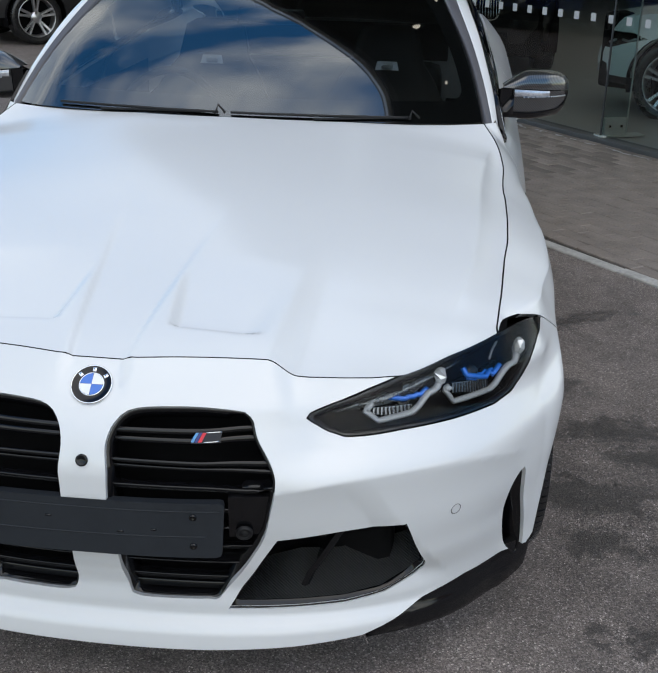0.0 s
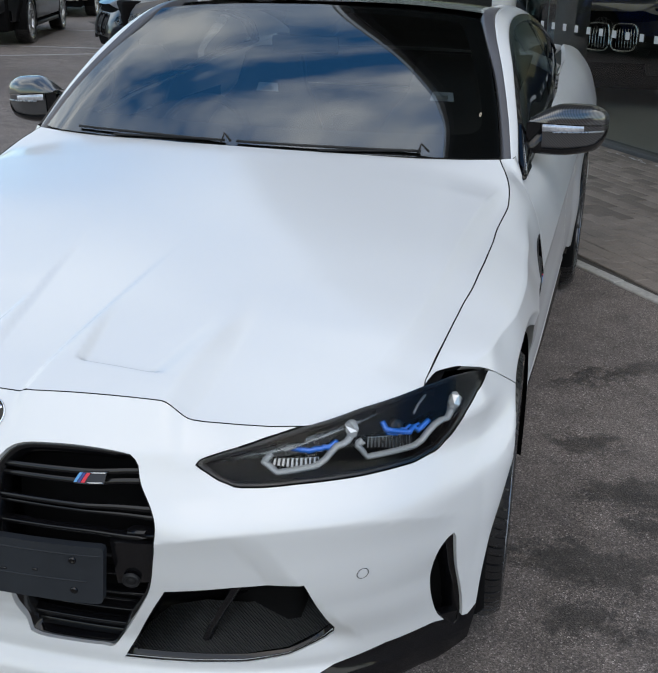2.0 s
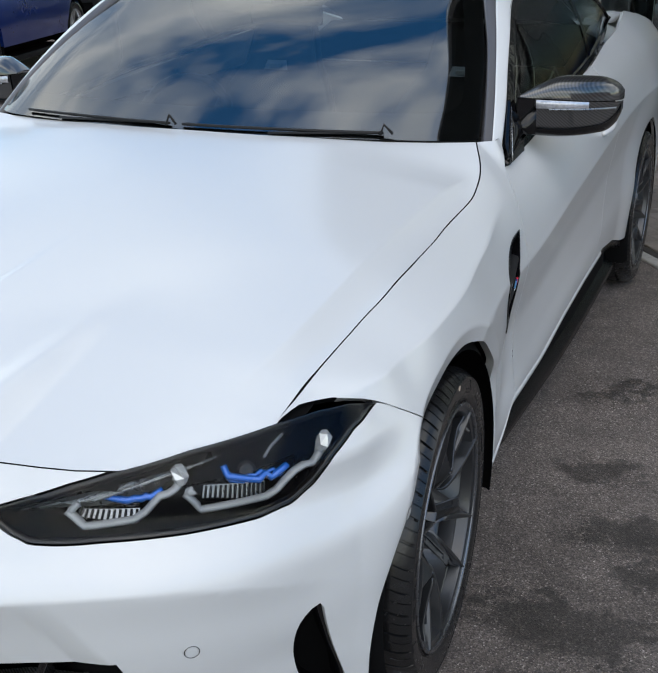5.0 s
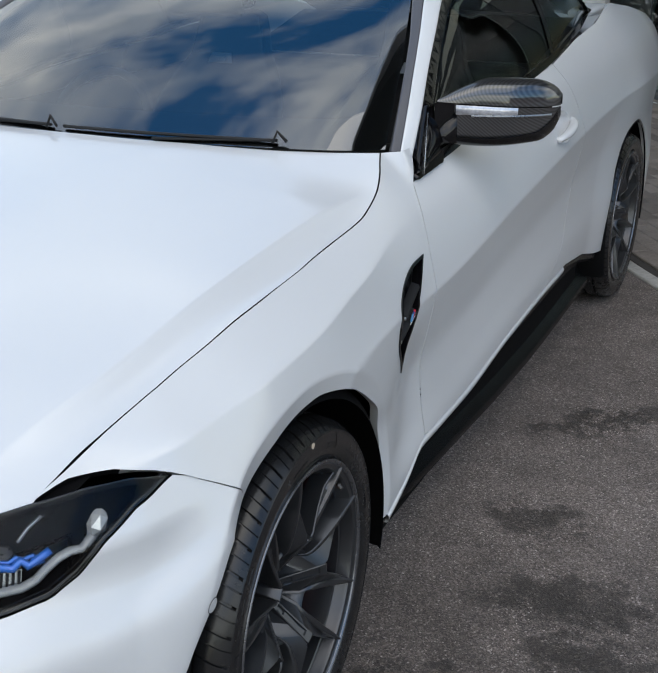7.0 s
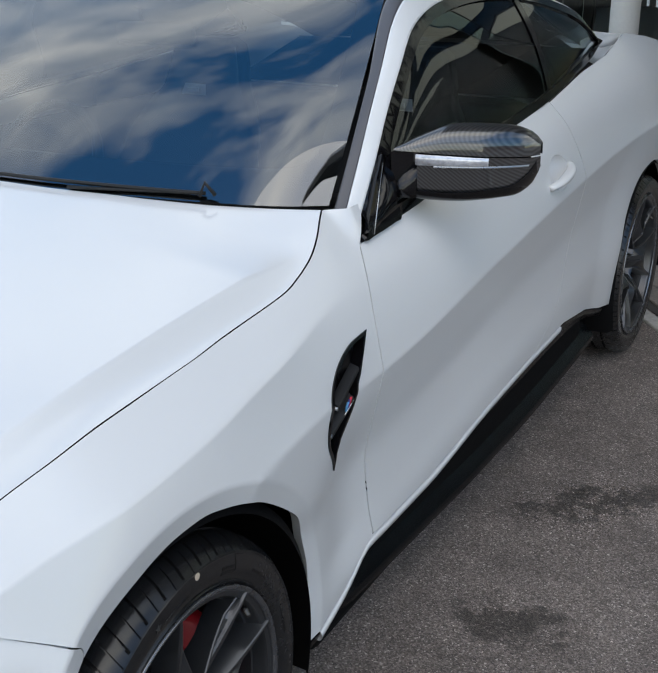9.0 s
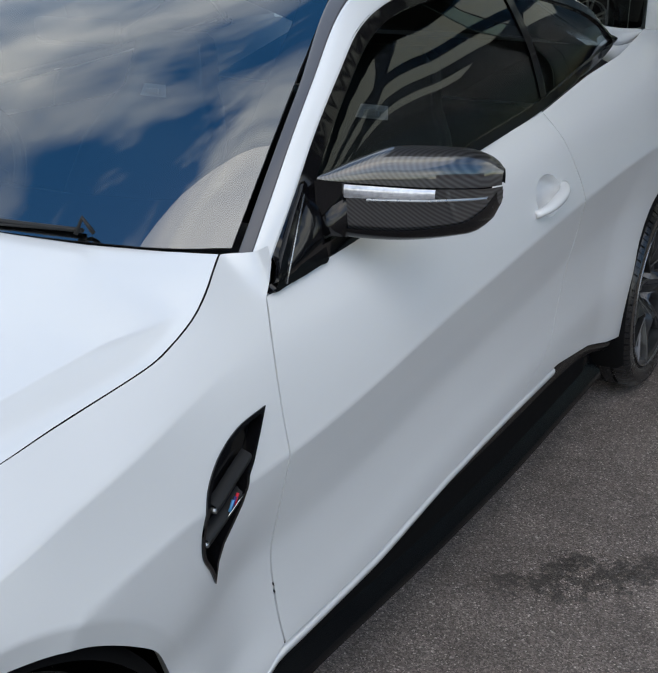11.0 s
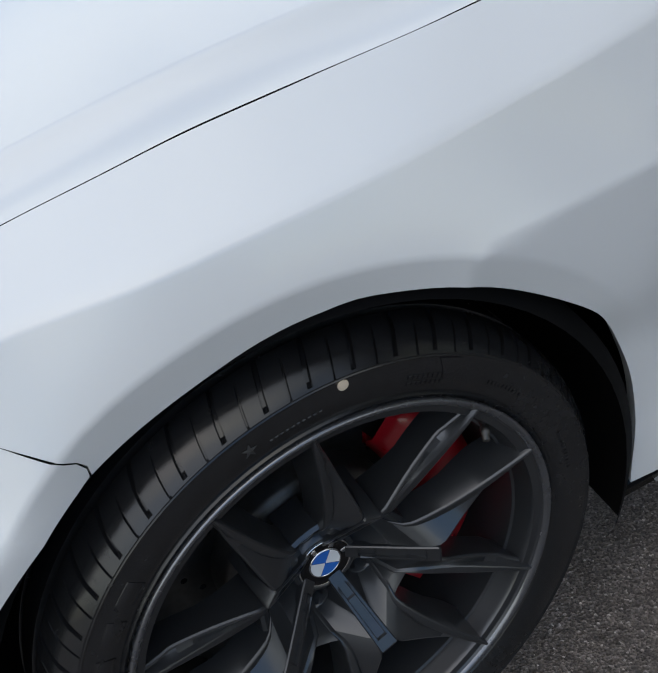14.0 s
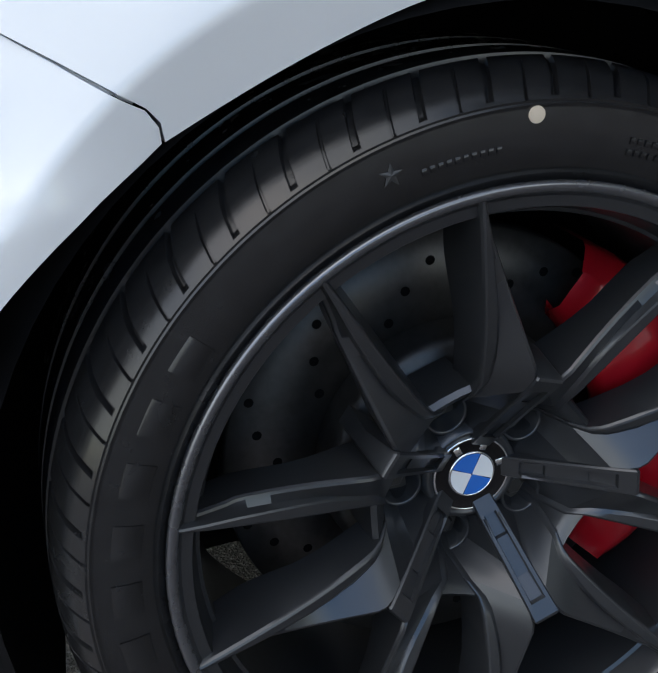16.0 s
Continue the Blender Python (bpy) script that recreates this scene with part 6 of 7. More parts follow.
# ---- the place: ground, paving and showroom ----
def asphalt():
    """Worn asphalt: pale chips in dark binder, broad mottling and a few damp stains with ragged edges."""
    m = bpy.data.materials.new("worn_asphalt")
    m.use_nodes = True
    nodes, links = m.node_tree.nodes, m.node_tree.links
    p = nodes["Principled BSDF"]
    geo = nodes.new("ShaderNodeTexCoord")

    def noise(scale, detail=4.0, rough=0.6):
        n = nodes.new("ShaderNodeTexNoise")
        n.inputs["Scale"].default_value, n.inputs["Detail"].default_value, n.inputs["Roughness"].default_value = scale, detail, rough
        links.new(geo.outputs["Object"], n.inputs["Vector"])
        return n

    def math_node(op, a, b=None, c=None):
        n = nodes.new("ShaderNodeMath")
        n.operation = op
        for k, v in enumerate((a, b, c)):
            if v is None:
                continue
            if isinstance(v, (int, float)):
                n.inputs[k].default_value = v
            else:
                links.new(v, n.inputs[k])
        return n.outputs[0]

    def span(v, a, b, c, d):
        n = nodes.new("ShaderNodeMapRange")
        n.inputs["From Min"].default_value, n.inputs["From Max"].default_value = a, b
        n.inputs["To Min"].default_value, n.inputs["To Max"].default_value = c, d
        links.new(v, n.inputs["Value"])
        return n.outputs[0]

    chips = nodes.new("ShaderNodeTexVoronoi")
    chips.inputs["Scale"].default_value = 290
    links.new(geo.outputs["Object"], chips.inputs["Vector"])
    tone = nodes.new("ShaderNodeSeparateColor")
    links.new(chips.outputs["Color"], tone.inputs[0])
    grit = noise(420, 2.0)
    broad, mid, warp = noise(0.9, 3.0), noise(7.0, 5.0), noise(22.0, 6.0, 0.75)
    ramp = nodes.new("ShaderNodeValToRGB")
    for k, (at, col) in enumerate(((0.0, (0.034, 0.0285, 0.0258)), (0.45, (0.067, 0.0565, 0.0515)), (0.82, (0.105, 0.0885, 0.081)), (0.96, (0.142, 0.122, 0.112)), (1.0, (0.26, 0.232, 0.215)))):
        e = ramp.color_ramp.elements[k] if k < 2 else ramp.color_ramp.elements.new(at)
        e.position, e.color = at, (*col, 1)
    links.new(tone.outputs[0], ramp.inputs[0])
    level = math_node("MULTIPLY", span(broad.outputs["Fac"], 0.3, 0.7, 0.82, 1.2), span(mid.outputs["Fac"], 0.3, 0.7, 0.78, 1.22))
    level = math_node("MULTIPLY", level, span(grit.outputs["Fac"], 0.3, 0.7, 0.7, 1.3))
    # damp stains: centre, half length, half width, turn
    sep = nodes.new("ShaderNodeSeparateXYZ")
    links.new(geo.outputs["Object"], sep.inputs[0])
    wob = noise(9.0, 5.0, 0.7)
    wx = math_node("ADD", sep.outputs[0], span(wob.outputs["Fac"], 0.2, 0.8, -0.20, 0.20))
    wy = math_node("ADD", sep.outputs[1], span(warp.outputs["Fac"], 0.2, 0.8, -0.11, 0.11))
    damp = None
    for cx, cy, rx, ry, turn in ((1.14, 1.64, 0.26, 0.045, 0.70), (1.42, 1.83, 0.10, 0.03, 0.4), (1.10, 0.98, 0.11, 0.075, 0.5), (1.27, 0.68, 0.17, 0.085, 0.4), (1.35, 0.49, 0.13, 0.06, 0.1), (1.06, 0.26, 0.11, 0.07, 0.6), (1.21, 0.20, 0.14, 0.08, 0.3), (1.15, -0.04, 0.12, 0.08, 0.3), (1.20, -0.46, 0.10, 0.05, 0.2), (1.62, -0.15, 0.16, 0.07, 0.6), (1.9, 2.6, 0.3, 0.08, -0.6)):
        c, s = math.cos(turn), math.sin(turn)
        dx, dy = math_node("SUBTRACT", wx, cx), math_node("SUBTRACT", wy, cy)
        u = math_node("ADD", math_node("MULTIPLY", dx, c / rx), math_node("MULTIPLY", dy, s / rx))
        v = math_node("ADD", math_node("MULTIPLY", dx, -s / ry), math_node("MULTIPLY", dy, c / ry))
        d = math_node("ADD", math_node("MULTIPLY", u, u), math_node("MULTIPLY", v, v))
        one = span(d, 0.5, 1.7, 1.0, 0.0)
        damp = one if damp is None else math_node("MAXIMUM", damp, one)
    # a broad, faintly darker patch beside the front wheel
    u, v = math_node("MULTIPLY", math_node("SUBTRACT", wx, 1.35), 1 / 0.6), math_node("MULTIPLY", math_node("SUBTRACT", wy, 0.15), 1 / 0.85)
    patch = span(math_node("ADD", math_node("MULTIPLY", u, u), math_node("MULTIPLY", v, v)), 0.4, 1.5, 0.72, 1.0)
    level = math_node("MULTIPLY", level, patch)
    level = math_node("MULTIPLY", level, span(math_node("MULTIPLY", damp, span(grit.outputs["Fac"], 0.35, 0.6, 0.55, 1.0)), 0.0, 1.0, 1.0, 0.30))
    mul = nodes.new("ShaderNodeVectorMath")
    mul.operation = "SCALE"
    links.new(ramp.outputs["Color"], mul.inputs[0])
    links.new(math_node("MULTIPLY", level, 2.65), mul.inputs["Scale"])
    links.new(mul.outputs[0], p.inputs["Base Color"])
    links.new(span(damp, 0.0, 1.0, 0.72, 0.45), p.inputs["Roughness"])
    b = nodes.new("ShaderNodeBump")
    b.inputs["Strength"].default_value, b.inputs["Distance"].default_value = 1.0, 0.004
    links.new(math_node("ADD", chips.outputs["Distance"], grit.outputs["Fac"]), b.inputs["Height"])
    links.new(b.outputs[0], p.inputs["Normal"])
    return m


ASPHALT = asphalt()
ground_bm = bmesh.new()
bmesh.ops.create_grid(ground_bm, x_segments=2, y_segments=2, size=600)
tagged(part("ground", ground_bm, ASPHALT, None), "worn grey-brown asphalt forecourt with damp stains", "ground", kind="structure")

# the showroom front runs along AX, its street side faces OUT
F0, AX, OUT = np.array([1.35, 6.45]), np.array([0.6, -0.8]), np.array([-0.8, -0.6])
FACE = math.atan2(AX[1], AX[0])


def front_at(s, d, z):
    """A point s along the showroom front and d out from it."""
    p = F0 + AX * s + OUT * d
    return (p[0], p[1], z)


def beam(s0, s1, d0, d1, z0, z1, bevel=0.0, skew=0.0):
    """A bar laid along the showroom front."""
    bm = block((s0, d0, z0), (s1, d1, z1), bevel)
    for v in bm.verts:
        v.co = front_at(v.co.x, v.co.y + (skew * v.co.x if v.co.y > 1 else 0), v.co.z)
    bmesh.ops.reverse_faces(bm, faces=bm.faces[:])
    return bm


def fin_bar(s, e0, e1, w, z0, z1):
    """A bar on a fin, which stands behind the glass at s and runs into the room."""
    way, across = np.array([0.93, 0.37]), np.array([-0.37, 0.93])
    bm = block((e0, -w, z0), (e1, w, z1))
    for v in bm.verts:
        q = F0 + AX * s + way * v.co.x + across * v.co.y
        v.co = (q[0], q[1], v.co.z)
    return bm


def fin_sheet(s, e0, e1, z0, z1):
    q = F0 + AX * s
    way = np.array([0.93, 0.37])
    return loft([[(*(q + way * e), z) for e in (e0, e1)] for z in (z0, z1)])


STONE = material("pale_edging_stone", (0.42, 0.41, 0.39), 0.8, grain=0.1, grain_scale=50, vary=0.35, bump=0.002)
KERB = material("dark_granite_sill", (0.06, 0.065, 0.07), 0.45, grain=0.1, grain_scale=80, vary=0.3)
FRAME = material("anodised_frame", (0.10, 0.11, 0.12), 0.4, 0.7, grain=0.06)
SOFFIT = material("dark_soffit_panel", (0.035, 0.04, 0.04), 0.6, grain=0.06, grain_scale=8, vary=0.12)
FASCIA = material("grey_fascia_metal", (0.5, 0.51, 0.52), 0.4, 0.6, grain=0.08, grain_scale=20)
SHOPFLOOR = material("showroom_floor_tile", (0.36, 0.37, 0.38), 0.35, grain=0.08, grain_scale=12, vary=0.08)
WALLM = material("dark_showroom_wall", (0.03, 0.033, 0.038), 0.6, grain=0.05, vary=0.1)
NAVY = material("navy_display_wall", (0.012, 0.022, 0.065), 0.5, grain=0.05, vary=0.1)
WHITEM = material("white_column_paint", (0.72, 0.73, 0.74), 0.45, grain=0.05, vary=0.05)
COLUMNM = material("grey_concrete_column", (0.13, 0.135, 0.145), 0.6, grain=0.05, vary=0.15)
SHOPGLASS = glass_material("showroom_glass", (0.70, 0.80, 0.80))
FINGLASS = glass_material("green_fin_glass", (0.66, 0.84, 0.84))
DECAL = material("white_window_decal", (0.5, 0.51, 0.53), 0.5, grain=0.03)
PATCH = material("steel_patch_fitting", (0.62, 0.68, 0.68), 0.35, 0.5, grain=0.08)
LIT = bpy.data.materials.new("lit_lamp")
LIT.use_nodes = True
LIT.node_tree.nodes["Principled BSDF"].inputs["Emission Color"].default_value = (1.0, 0.96, 0.9, 1)
LIT.node_tree.nodes["Principled BSDF"].inputs["Emission Strength"].default_value = 1.6

edging = new("edging")
tagged(edging, "pale stone edging between asphalt and block paving", "kerb", kind="structure")
r = random.Random(5)
E0, EA = np.array([1.16, 2.92]), np.array([0.634, -0.773])
EO = np.array([-EA[1], EA[0]])
for k in range(-8, 12):
    bm = block((k * 0.6 + 0.003, -0.035 + r.uniform(-0.003, 0.003), -0.05), (k * 0.6 + 0.597, 0.035, 0.012 + r.uniform(-0.003, 0.003)), 0.005, 1)
    for v in bm.verts:
        q = E0 + EA * v.co.x + EO * v.co.y
        v.co = (q[0], q[1], v.co.z)
    part("edging_stone", bm, STONE, edging, smooth=False)

# showroom front: sill, glass, joints, fins, decals
part_sill = tagged(part("window_sill", beam(-16, 3.8, -0.06, 0.09, -0.02, 0.045, 0.006), KERB, None, smooth=False), "dark stone sill under the showroom glass", "sill", kind="structure")
shop = new("window_1")
tagged(shop, "tall frameless showroom glazing with white square decals", "shop window", kind="structure")
for k in range(-5, 2):
    s0, s1 = 0.8 + 3.0 * (k - 1), 0.8 + 3.0 * k
    ob = part("pane", loft([[front_at(s0 + 0.006, 0.0, z), front_at(s1 - 0.006, 0.0, z)] for z in (0.045, 4.5)]), SHOPGLASS, shop, smooth=False)
    ob.visible_shadow = False
    part("joint", beam(s1 - 0.005, s1 + 0.005, -0.005, 0.009, 0.045, 4.5), FRAME, shop, smooth=False)
    fin = part("glass_fin", fin_sheet(s1, 0.012, 0.215, 0.06, 4.5), FINGLASS, shop, "green-tinted glass fin", smooth=False)
    fin.visible_shadow = False
    part("fin_edge", fin_bar(s1, 0.216, 0.220, 0.010, 0.06, 4.5), PATCH, shop, smooth=False)
    plate_ob = part("patch_fitting", fin_bar(s1, 0.02, 0.20, 0.022, 0.047, 0.19), PATCH, shop, "steel patch fitting", smooth=False)
    part("base_plate", fin_bar(s1, -0.03, 0.36, 0.06, 0.0455, 0.0555), PATCH, shop, smooth=False)
    for e in (0.06, 0.16):
        part("screw", fin_bar(s1, e - 0.009, e + 0.009, 0.026, 0.115, 0.133), BLACK, plate_ob, smooth=False)
for k in range(-28, 17):
    s = 0.19 * k + 0.58 - 0.19 * 3
    part("decal", beam(s - 0.027, s + 0.027, 0.0065, 0.008, 0.90, 0.96), DECAL, shop, smooth=False)

# canopy with small downlights
canopy = new("canopy")
tagged(canopy, "dark canopy roof with a grey metal edge", "canopy", kind="structure")
part("soffit", beam(-22, 4.2, -0.4, 2.82, 4.55, 4.85, 0.0, 0.09), SOFFIT, canopy, smooth=False)
part("edge_band", beam(-22, 4.2, 2.82, 2.90, 4.46, 4.95, 0.01, 0.09), KERB, canopy, smooth=False)
part("edge_rail", beam(-22, 4.2, 2.90, 2.96, 4.50, 4.62, 0.01, 0.09), FASCIA, canopy, smooth=False)
for k in range(-8, 3):
    for d in (0.9, 2.2):
        bm = bmesh.new()
        bmesh.ops.create_cone(bm, cap_ends=True, segments=16, radius1=0.045, radius2=0.045, depth=0.012)
        for v in bm.verts:
            v.co = front_at(k * 1.5 + 0.4 + v.co.x, d + v.co.y, 4.542 + v.co.z)
        part("downlight", bm, LIT, canopy)
post = thing("canopy_column", "slim white round canopy column on the paving", "column")
bm = bmesh.new()
bmesh.ops.create_cone(bm, cap_ends=True, segments=40, radius1=0.087, radius2=0.087, depth=4.55)
bmesh.ops.translate(bm, verts=bm.verts, vec=(0.14, 5.53, 2.275))
part("shaft", bm, WHITEM, post)
bm = bmesh.new()
bmesh.ops.create_cone(bm, cap_ends=True, segments=40, radius1=0.12, radius2=0.115, depth=0.03)
bmesh.ops.translate(bm, verts=bm.verts, vec=(0.14, 5.53, 0.02))
part("base_ring", bm, FASCIA, post)

# showroom interior shell
tagged(part("floor", beam(-16, 3.8, -12, -0.06, -0.1, 0.035), SHOPFLOOR, None, smooth=False), "grey polished showroom floor tiles", "floor", kind="structure")
tagged(part("wall_rear", beam(-16, 3.8, -12.2, -12, 0, 4.6), WALLM, None, smooth=False), "dark showroom rear wall", "wall", kind="structure")
tagged(part("wall_end", beam(-16.2, -16, -12.2, 0.05, 0, 4.6), WALLM, None, smooth=False), "dark showroom end wall", "wall", kind="structure")
tagged(part("wall_far", beam(3.8, 4.0, -12.2, 0.05, 0, 4.6), WALLM, None, smooth=False), "dark showroom end wall", "wall", kind="structure")
tagged(part("ceiling", beam(-16, 3.8, -12.2, -0.41, 4.55, 4.85), SOFFIT, None, smooth=False), "dark showroom ceiling", "ceiling", kind="structure")
tagged(part("display_wall", beam(-3.2, 2.0, -9.2, -9.0, 0.035, 3.2), NAVY, None, smooth=False), "navy blue display wall in the showroom", "display wall")
# broad glowing panels, added only to brighten the room behind the glass
FILL_LIT = LIT.copy()
FILL_LIT.name = "lit_panel"
FILL_LIT.node_tree.nodes["Principled BSDF"].inputs["Emission Strength"].default_value = 0.6
for s, d in ((1.6, -1.6), (-1.8, -1.6), (-5.2, -1.6), (1.6, -3.6), (-1.8, -3.6), (-5.2, -3.6), (1.6, -5.6), (-1.8, -5.6), (-5.2, -5.6), (1.6, -8.2), (-1.8, -8.2)):
    lamp = tagged(new("ceiling_light"), "flat glowing panel added under the ceiling to brighten the showroom", "ceiling light", "showroom ceiling lights")
    part("frame", beam(s - 1.43, s + 1.43, d - 0.63, d + 0.63, 4.51, 4.548), FRAME, lamp, smooth=False)
    part("diffuser", beam(s - 1.4, s + 1.4, d - 0.6, d + 0.6, 4.50, 4.5095), FILL_LIT, lamp, smooth=False)
bm = bmesh.new()
bmesh.ops.create_cone(bm, cap_ends=True, segments=48, radius1=0.16, radius2=0.16, depth=4.5)
bmesh.ops.translate(bm, verts=bm.verts, vec=(0.48, 8.0, 2.285))
tagged(part("showroom_column", bm, COLUMNM, None), "round grey column inside the showroom", "column")


# ---- other cars ----
def superellipse(length, width, n, count):
    a = np.linspace(-math.pi, math.pi, count)
    x = np.sign(np.sin(a)) * np.abs(np.sin(a)) ** (2 / n) * width / 2
    y = -np.sign(np.cos(a)) * np.abs(np.cos(a)) ** (2 / n) * length / 2
    return np.stack([x, y], 1)


ALLOY = material("bright_alloy", (0.55, 0.56, 0.58), 0.3, 0.9, grain=0.06)
LENSG = glass_material("lamp_glass", (0.85, 0.88, 0.9))


def other_wheel(parent, x, y, r, side, rim_mat, spokes=5):
    """A road wheel of a parked car: tyre, rim with double spokes, hub."""
    def spun(profile, n=40):
        return loft([[(x + side * dx, y + q * math.cos(a), r + q * math.sin(a)) for dx, q in profile] for a in np.linspace(0, 2 * math.pi, n, endpoint=False)], closed_u=True)
    ri = r * 0.72
    tyre = part("wheel", spun([(-0.22, ri), (-0.235, r * 0.9), (-0.22, r * 0.985), (-0.19, r), (-0.05, r), (-0.018, r * 0.985), (-0.002, r * 0.93), (0.0, r * 0.84), (-0.012, ri)]), RUBBER, parent, "black tyre on an alloy wheel")
    part("rim", spun([(-0.012, ri), (-0.006, ri * 0.985), (-0.014, ri * 0.95), (-0.06, ri * 0.92), (-0.20, ri * 0.9)]), rim_mat, tyre)
    part("wheel_back", spun([(-0.14, ri * 0.92), (-0.145, 0.001)]), DARK, tyre)
    for k in range(spokes * 2):
        a = 2 * math.pi * (k // 2) / spokes + (0.16 if k % 2 else -0.16) + 0.3
        rows = []
        for q, w, dx in ((0.05, 0.022, -0.045), (ri * 0.5, 0.017, -0.038), (ri * 0.95, 0.020, -0.018)):
            aa = a * (1 if q > 0.06 else 1)
            c = np.array([y + q * math.cos(aa), r + q * math.sin(aa)])
            t = np.array([-math.sin(aa), math.cos(aa)])
            rows.append([(x + side * (dx - 0.03), *(c - t * w)), (x + side * dx, *(c - t * w * 0.7)), (x + side * dx, *(c + t * w * 0.7)), (x + side * (dx - 0.03), *(c + t * w))])
        part("spoke", loft(rows, closed_v=True, caps=True), rim_mat, tyre, smooth=False)
    part("hub", spun([(-0.06, 0.075), (-0.035, 0.065), (-0.032, 0.0005)], 24), rim_mat, tyre)


def other_car(name, label, at, turn, paint, length, width, height, hood, belt, wheel_r, over, base_len, rim_mat, suv=False, chrome=False):
    """A parked car: shell with arches and front openings, glasshouse, lamps, grille, wheels. Front axle at the origin, nose to -y."""
    ob = thing(name, label, "car", at=(*at, 0), turn=math.degrees(turn))
    mid = length / 2 - over
    ring_xy = superellipse(length, width, 4.2, 721)
    ring_xy[:, 1] += mid
    far = np.r_[0, np.cumsum(np.linalg.norm(np.diff(ring_xy, axis=0), axis=1))]
    far -= far[360]
    zlow = 0.30 if suv else 0.20

    def top_at(y):
        return table(y, [(-over, hood - 0.22), (-over + 0.12, hood - 0.12), (0.0, hood), (0.7, belt - 0.02), (mid, belt), (length - over - 0.2, belt + 0.04), (length - over, belt - 0.1)])

    def surface(s, z):
        x, y = np.interp(s, far, ring_xy[:, 0]), np.interp(s, far, ring_xy[:, 1])
        t = np.clip((z - zlow) / (top_at(y) - zlow), -0.1, 1.2)
        k = 1 - 0.055 * np.abs(t - 0.48) ** 2 * 4 - 0.02 * smooth01(0.9, 1.1, t)
        crown = 1 - 0.012 * np.exp(-(((t - 0.3) / 0.12) ** 2))
        return np.stack([x * k * crown, mid + (y - mid) * (1 - 0.10 * np.abs(t - 0.40) ** 2 * 1.2), np.asarray(z, float) + 0 * x], -1)

    def s_at(y, side):
        half = far[360:], ring_xy[360:, 1]
        return side * float(np.interp(y, half[1], half[0]))

    arch = wheel_r + 0.045
    up = [(s, float(top_at(np.interp(s, far, ring_xy[:, 1])))) for s in np.linspace(far[-1], far[0], 90)]
    low = []
    for side, order in ((-1, (base_len, 0.0)), (1, (0.0, base_len))):
        for y0 in order:
            for a in np.linspace(math.pi, 0, 20):
                y = y0 + side * arch * math.cos(a)
                low.append((s_at(y, side), max(zlow, wheel_r + arch * math.sin(a))))
            a0 = s_at(y0 - side * arch, side), s_at(y0 + side * arch, side)
    low = [(far[0], zlow)] + low + [(far[-1], zlow)]
    holes = []
    hz = hood - 0.22
    lamp = np.array([(0.52, hz - 0.10), (0.62, hz - 0.13), (0.86, hz - 0.13), (1.10, hz - 0.06), (1.28, hz - 0.02), (1.08, hz + 0.02), (0.8, hz + 0.015), (0.58, hz - 0.03)]) * (width / 1.9, 1)
    kid = np.array([(0.03, hz - 0.26), (0.22, hz - 0.27), (0.27, hz - 0.16), (0.25, hz - 0.03), (0.06, hz - 0.02), (0.02, hz - 0.08)])
    low_in = np.array([(0.55, zlow + 0.06), (0.86, zlow + 0.08), (0.84, zlow + 0.24), (0.74, zlow + 0.26), (0.60, zlow + 0.18)]) * (width / 1.9, 1)
    mouth = np.array([(-0.42, zlow + 0.05), (0.42, zlow + 0.05), (0.38, zlow + 0.20), (-0.38, zlow + 0.20)])
    holes = [lamp, lamp * FLIP, kid, kid * FLIP, low_in, low_in * FLIP, mouth]
    part("body", sheet(np.vstack([low, up]), surface, holes, step=0.055, depth=0.04), paint, ob)
    back = inward(surface, 0.05)
    for f in (1, -1):
        hl = part("headlamp", sheet(lamp * (f, 1), back, step=0.06, rim=False), BLACK, ob, "headlamp")
        for k in (0.25, 0.6):
            pts = [lamp[0] + (lamp[4] - lamp[0]) * (k + t) + np.array((0, 0.018 * abs(t - 0.1) * 10 - 0.012)) for t in np.linspace(0, 0.22, 8)]
            part("light_bar", tube([inward(surface, 0.02)(p[0] * f, p[1]) for p in pts], 0.011, 6), ALLOY, hl)
        glass = part("lens", sheet(lamp * (f, 1), inward(surface, 0.004), step=0.06, depth=0.002), LENSG, hl)
        glass.visible_shadow = False
        gr = part("grille", sheet(kid * (f, 1), back, step=0.06, rim=False), DARK, ob, "kidney grille")
        part("grille_frame", tube([inward(surface, -0.004)(p[0] * f, p[1]) for p in np.vstack([curve(kid, 40, True), kid[:1]])], 0.011 if chrome else 0.007, 6), CHROME if chrome else BLACK, gr)
        for u in np.linspace(0.06, 0.24, 7):
            part("slat", tube([inward(surface, 0.012)(u * f, z) for z in np.linspace(hz - 0.255, hz - 0.035, 5)], 0.006, 5), CHROME if chrome else BLACK, gr)
        part("intake", sheet(low_in * (f, 1), back, step=0.06, rim=False), DARK, ob)
    part("intake", sheet(mouth, back, step=0.06, rim=False), DARK, ob)
    stations = np.linspace(-over + 0.06, length - over - 0.06, 40)
    rows = []
    for y in stations:
        s = s_at(y, 1)
        z = float(top_at(y))
        e = surface(s, z)
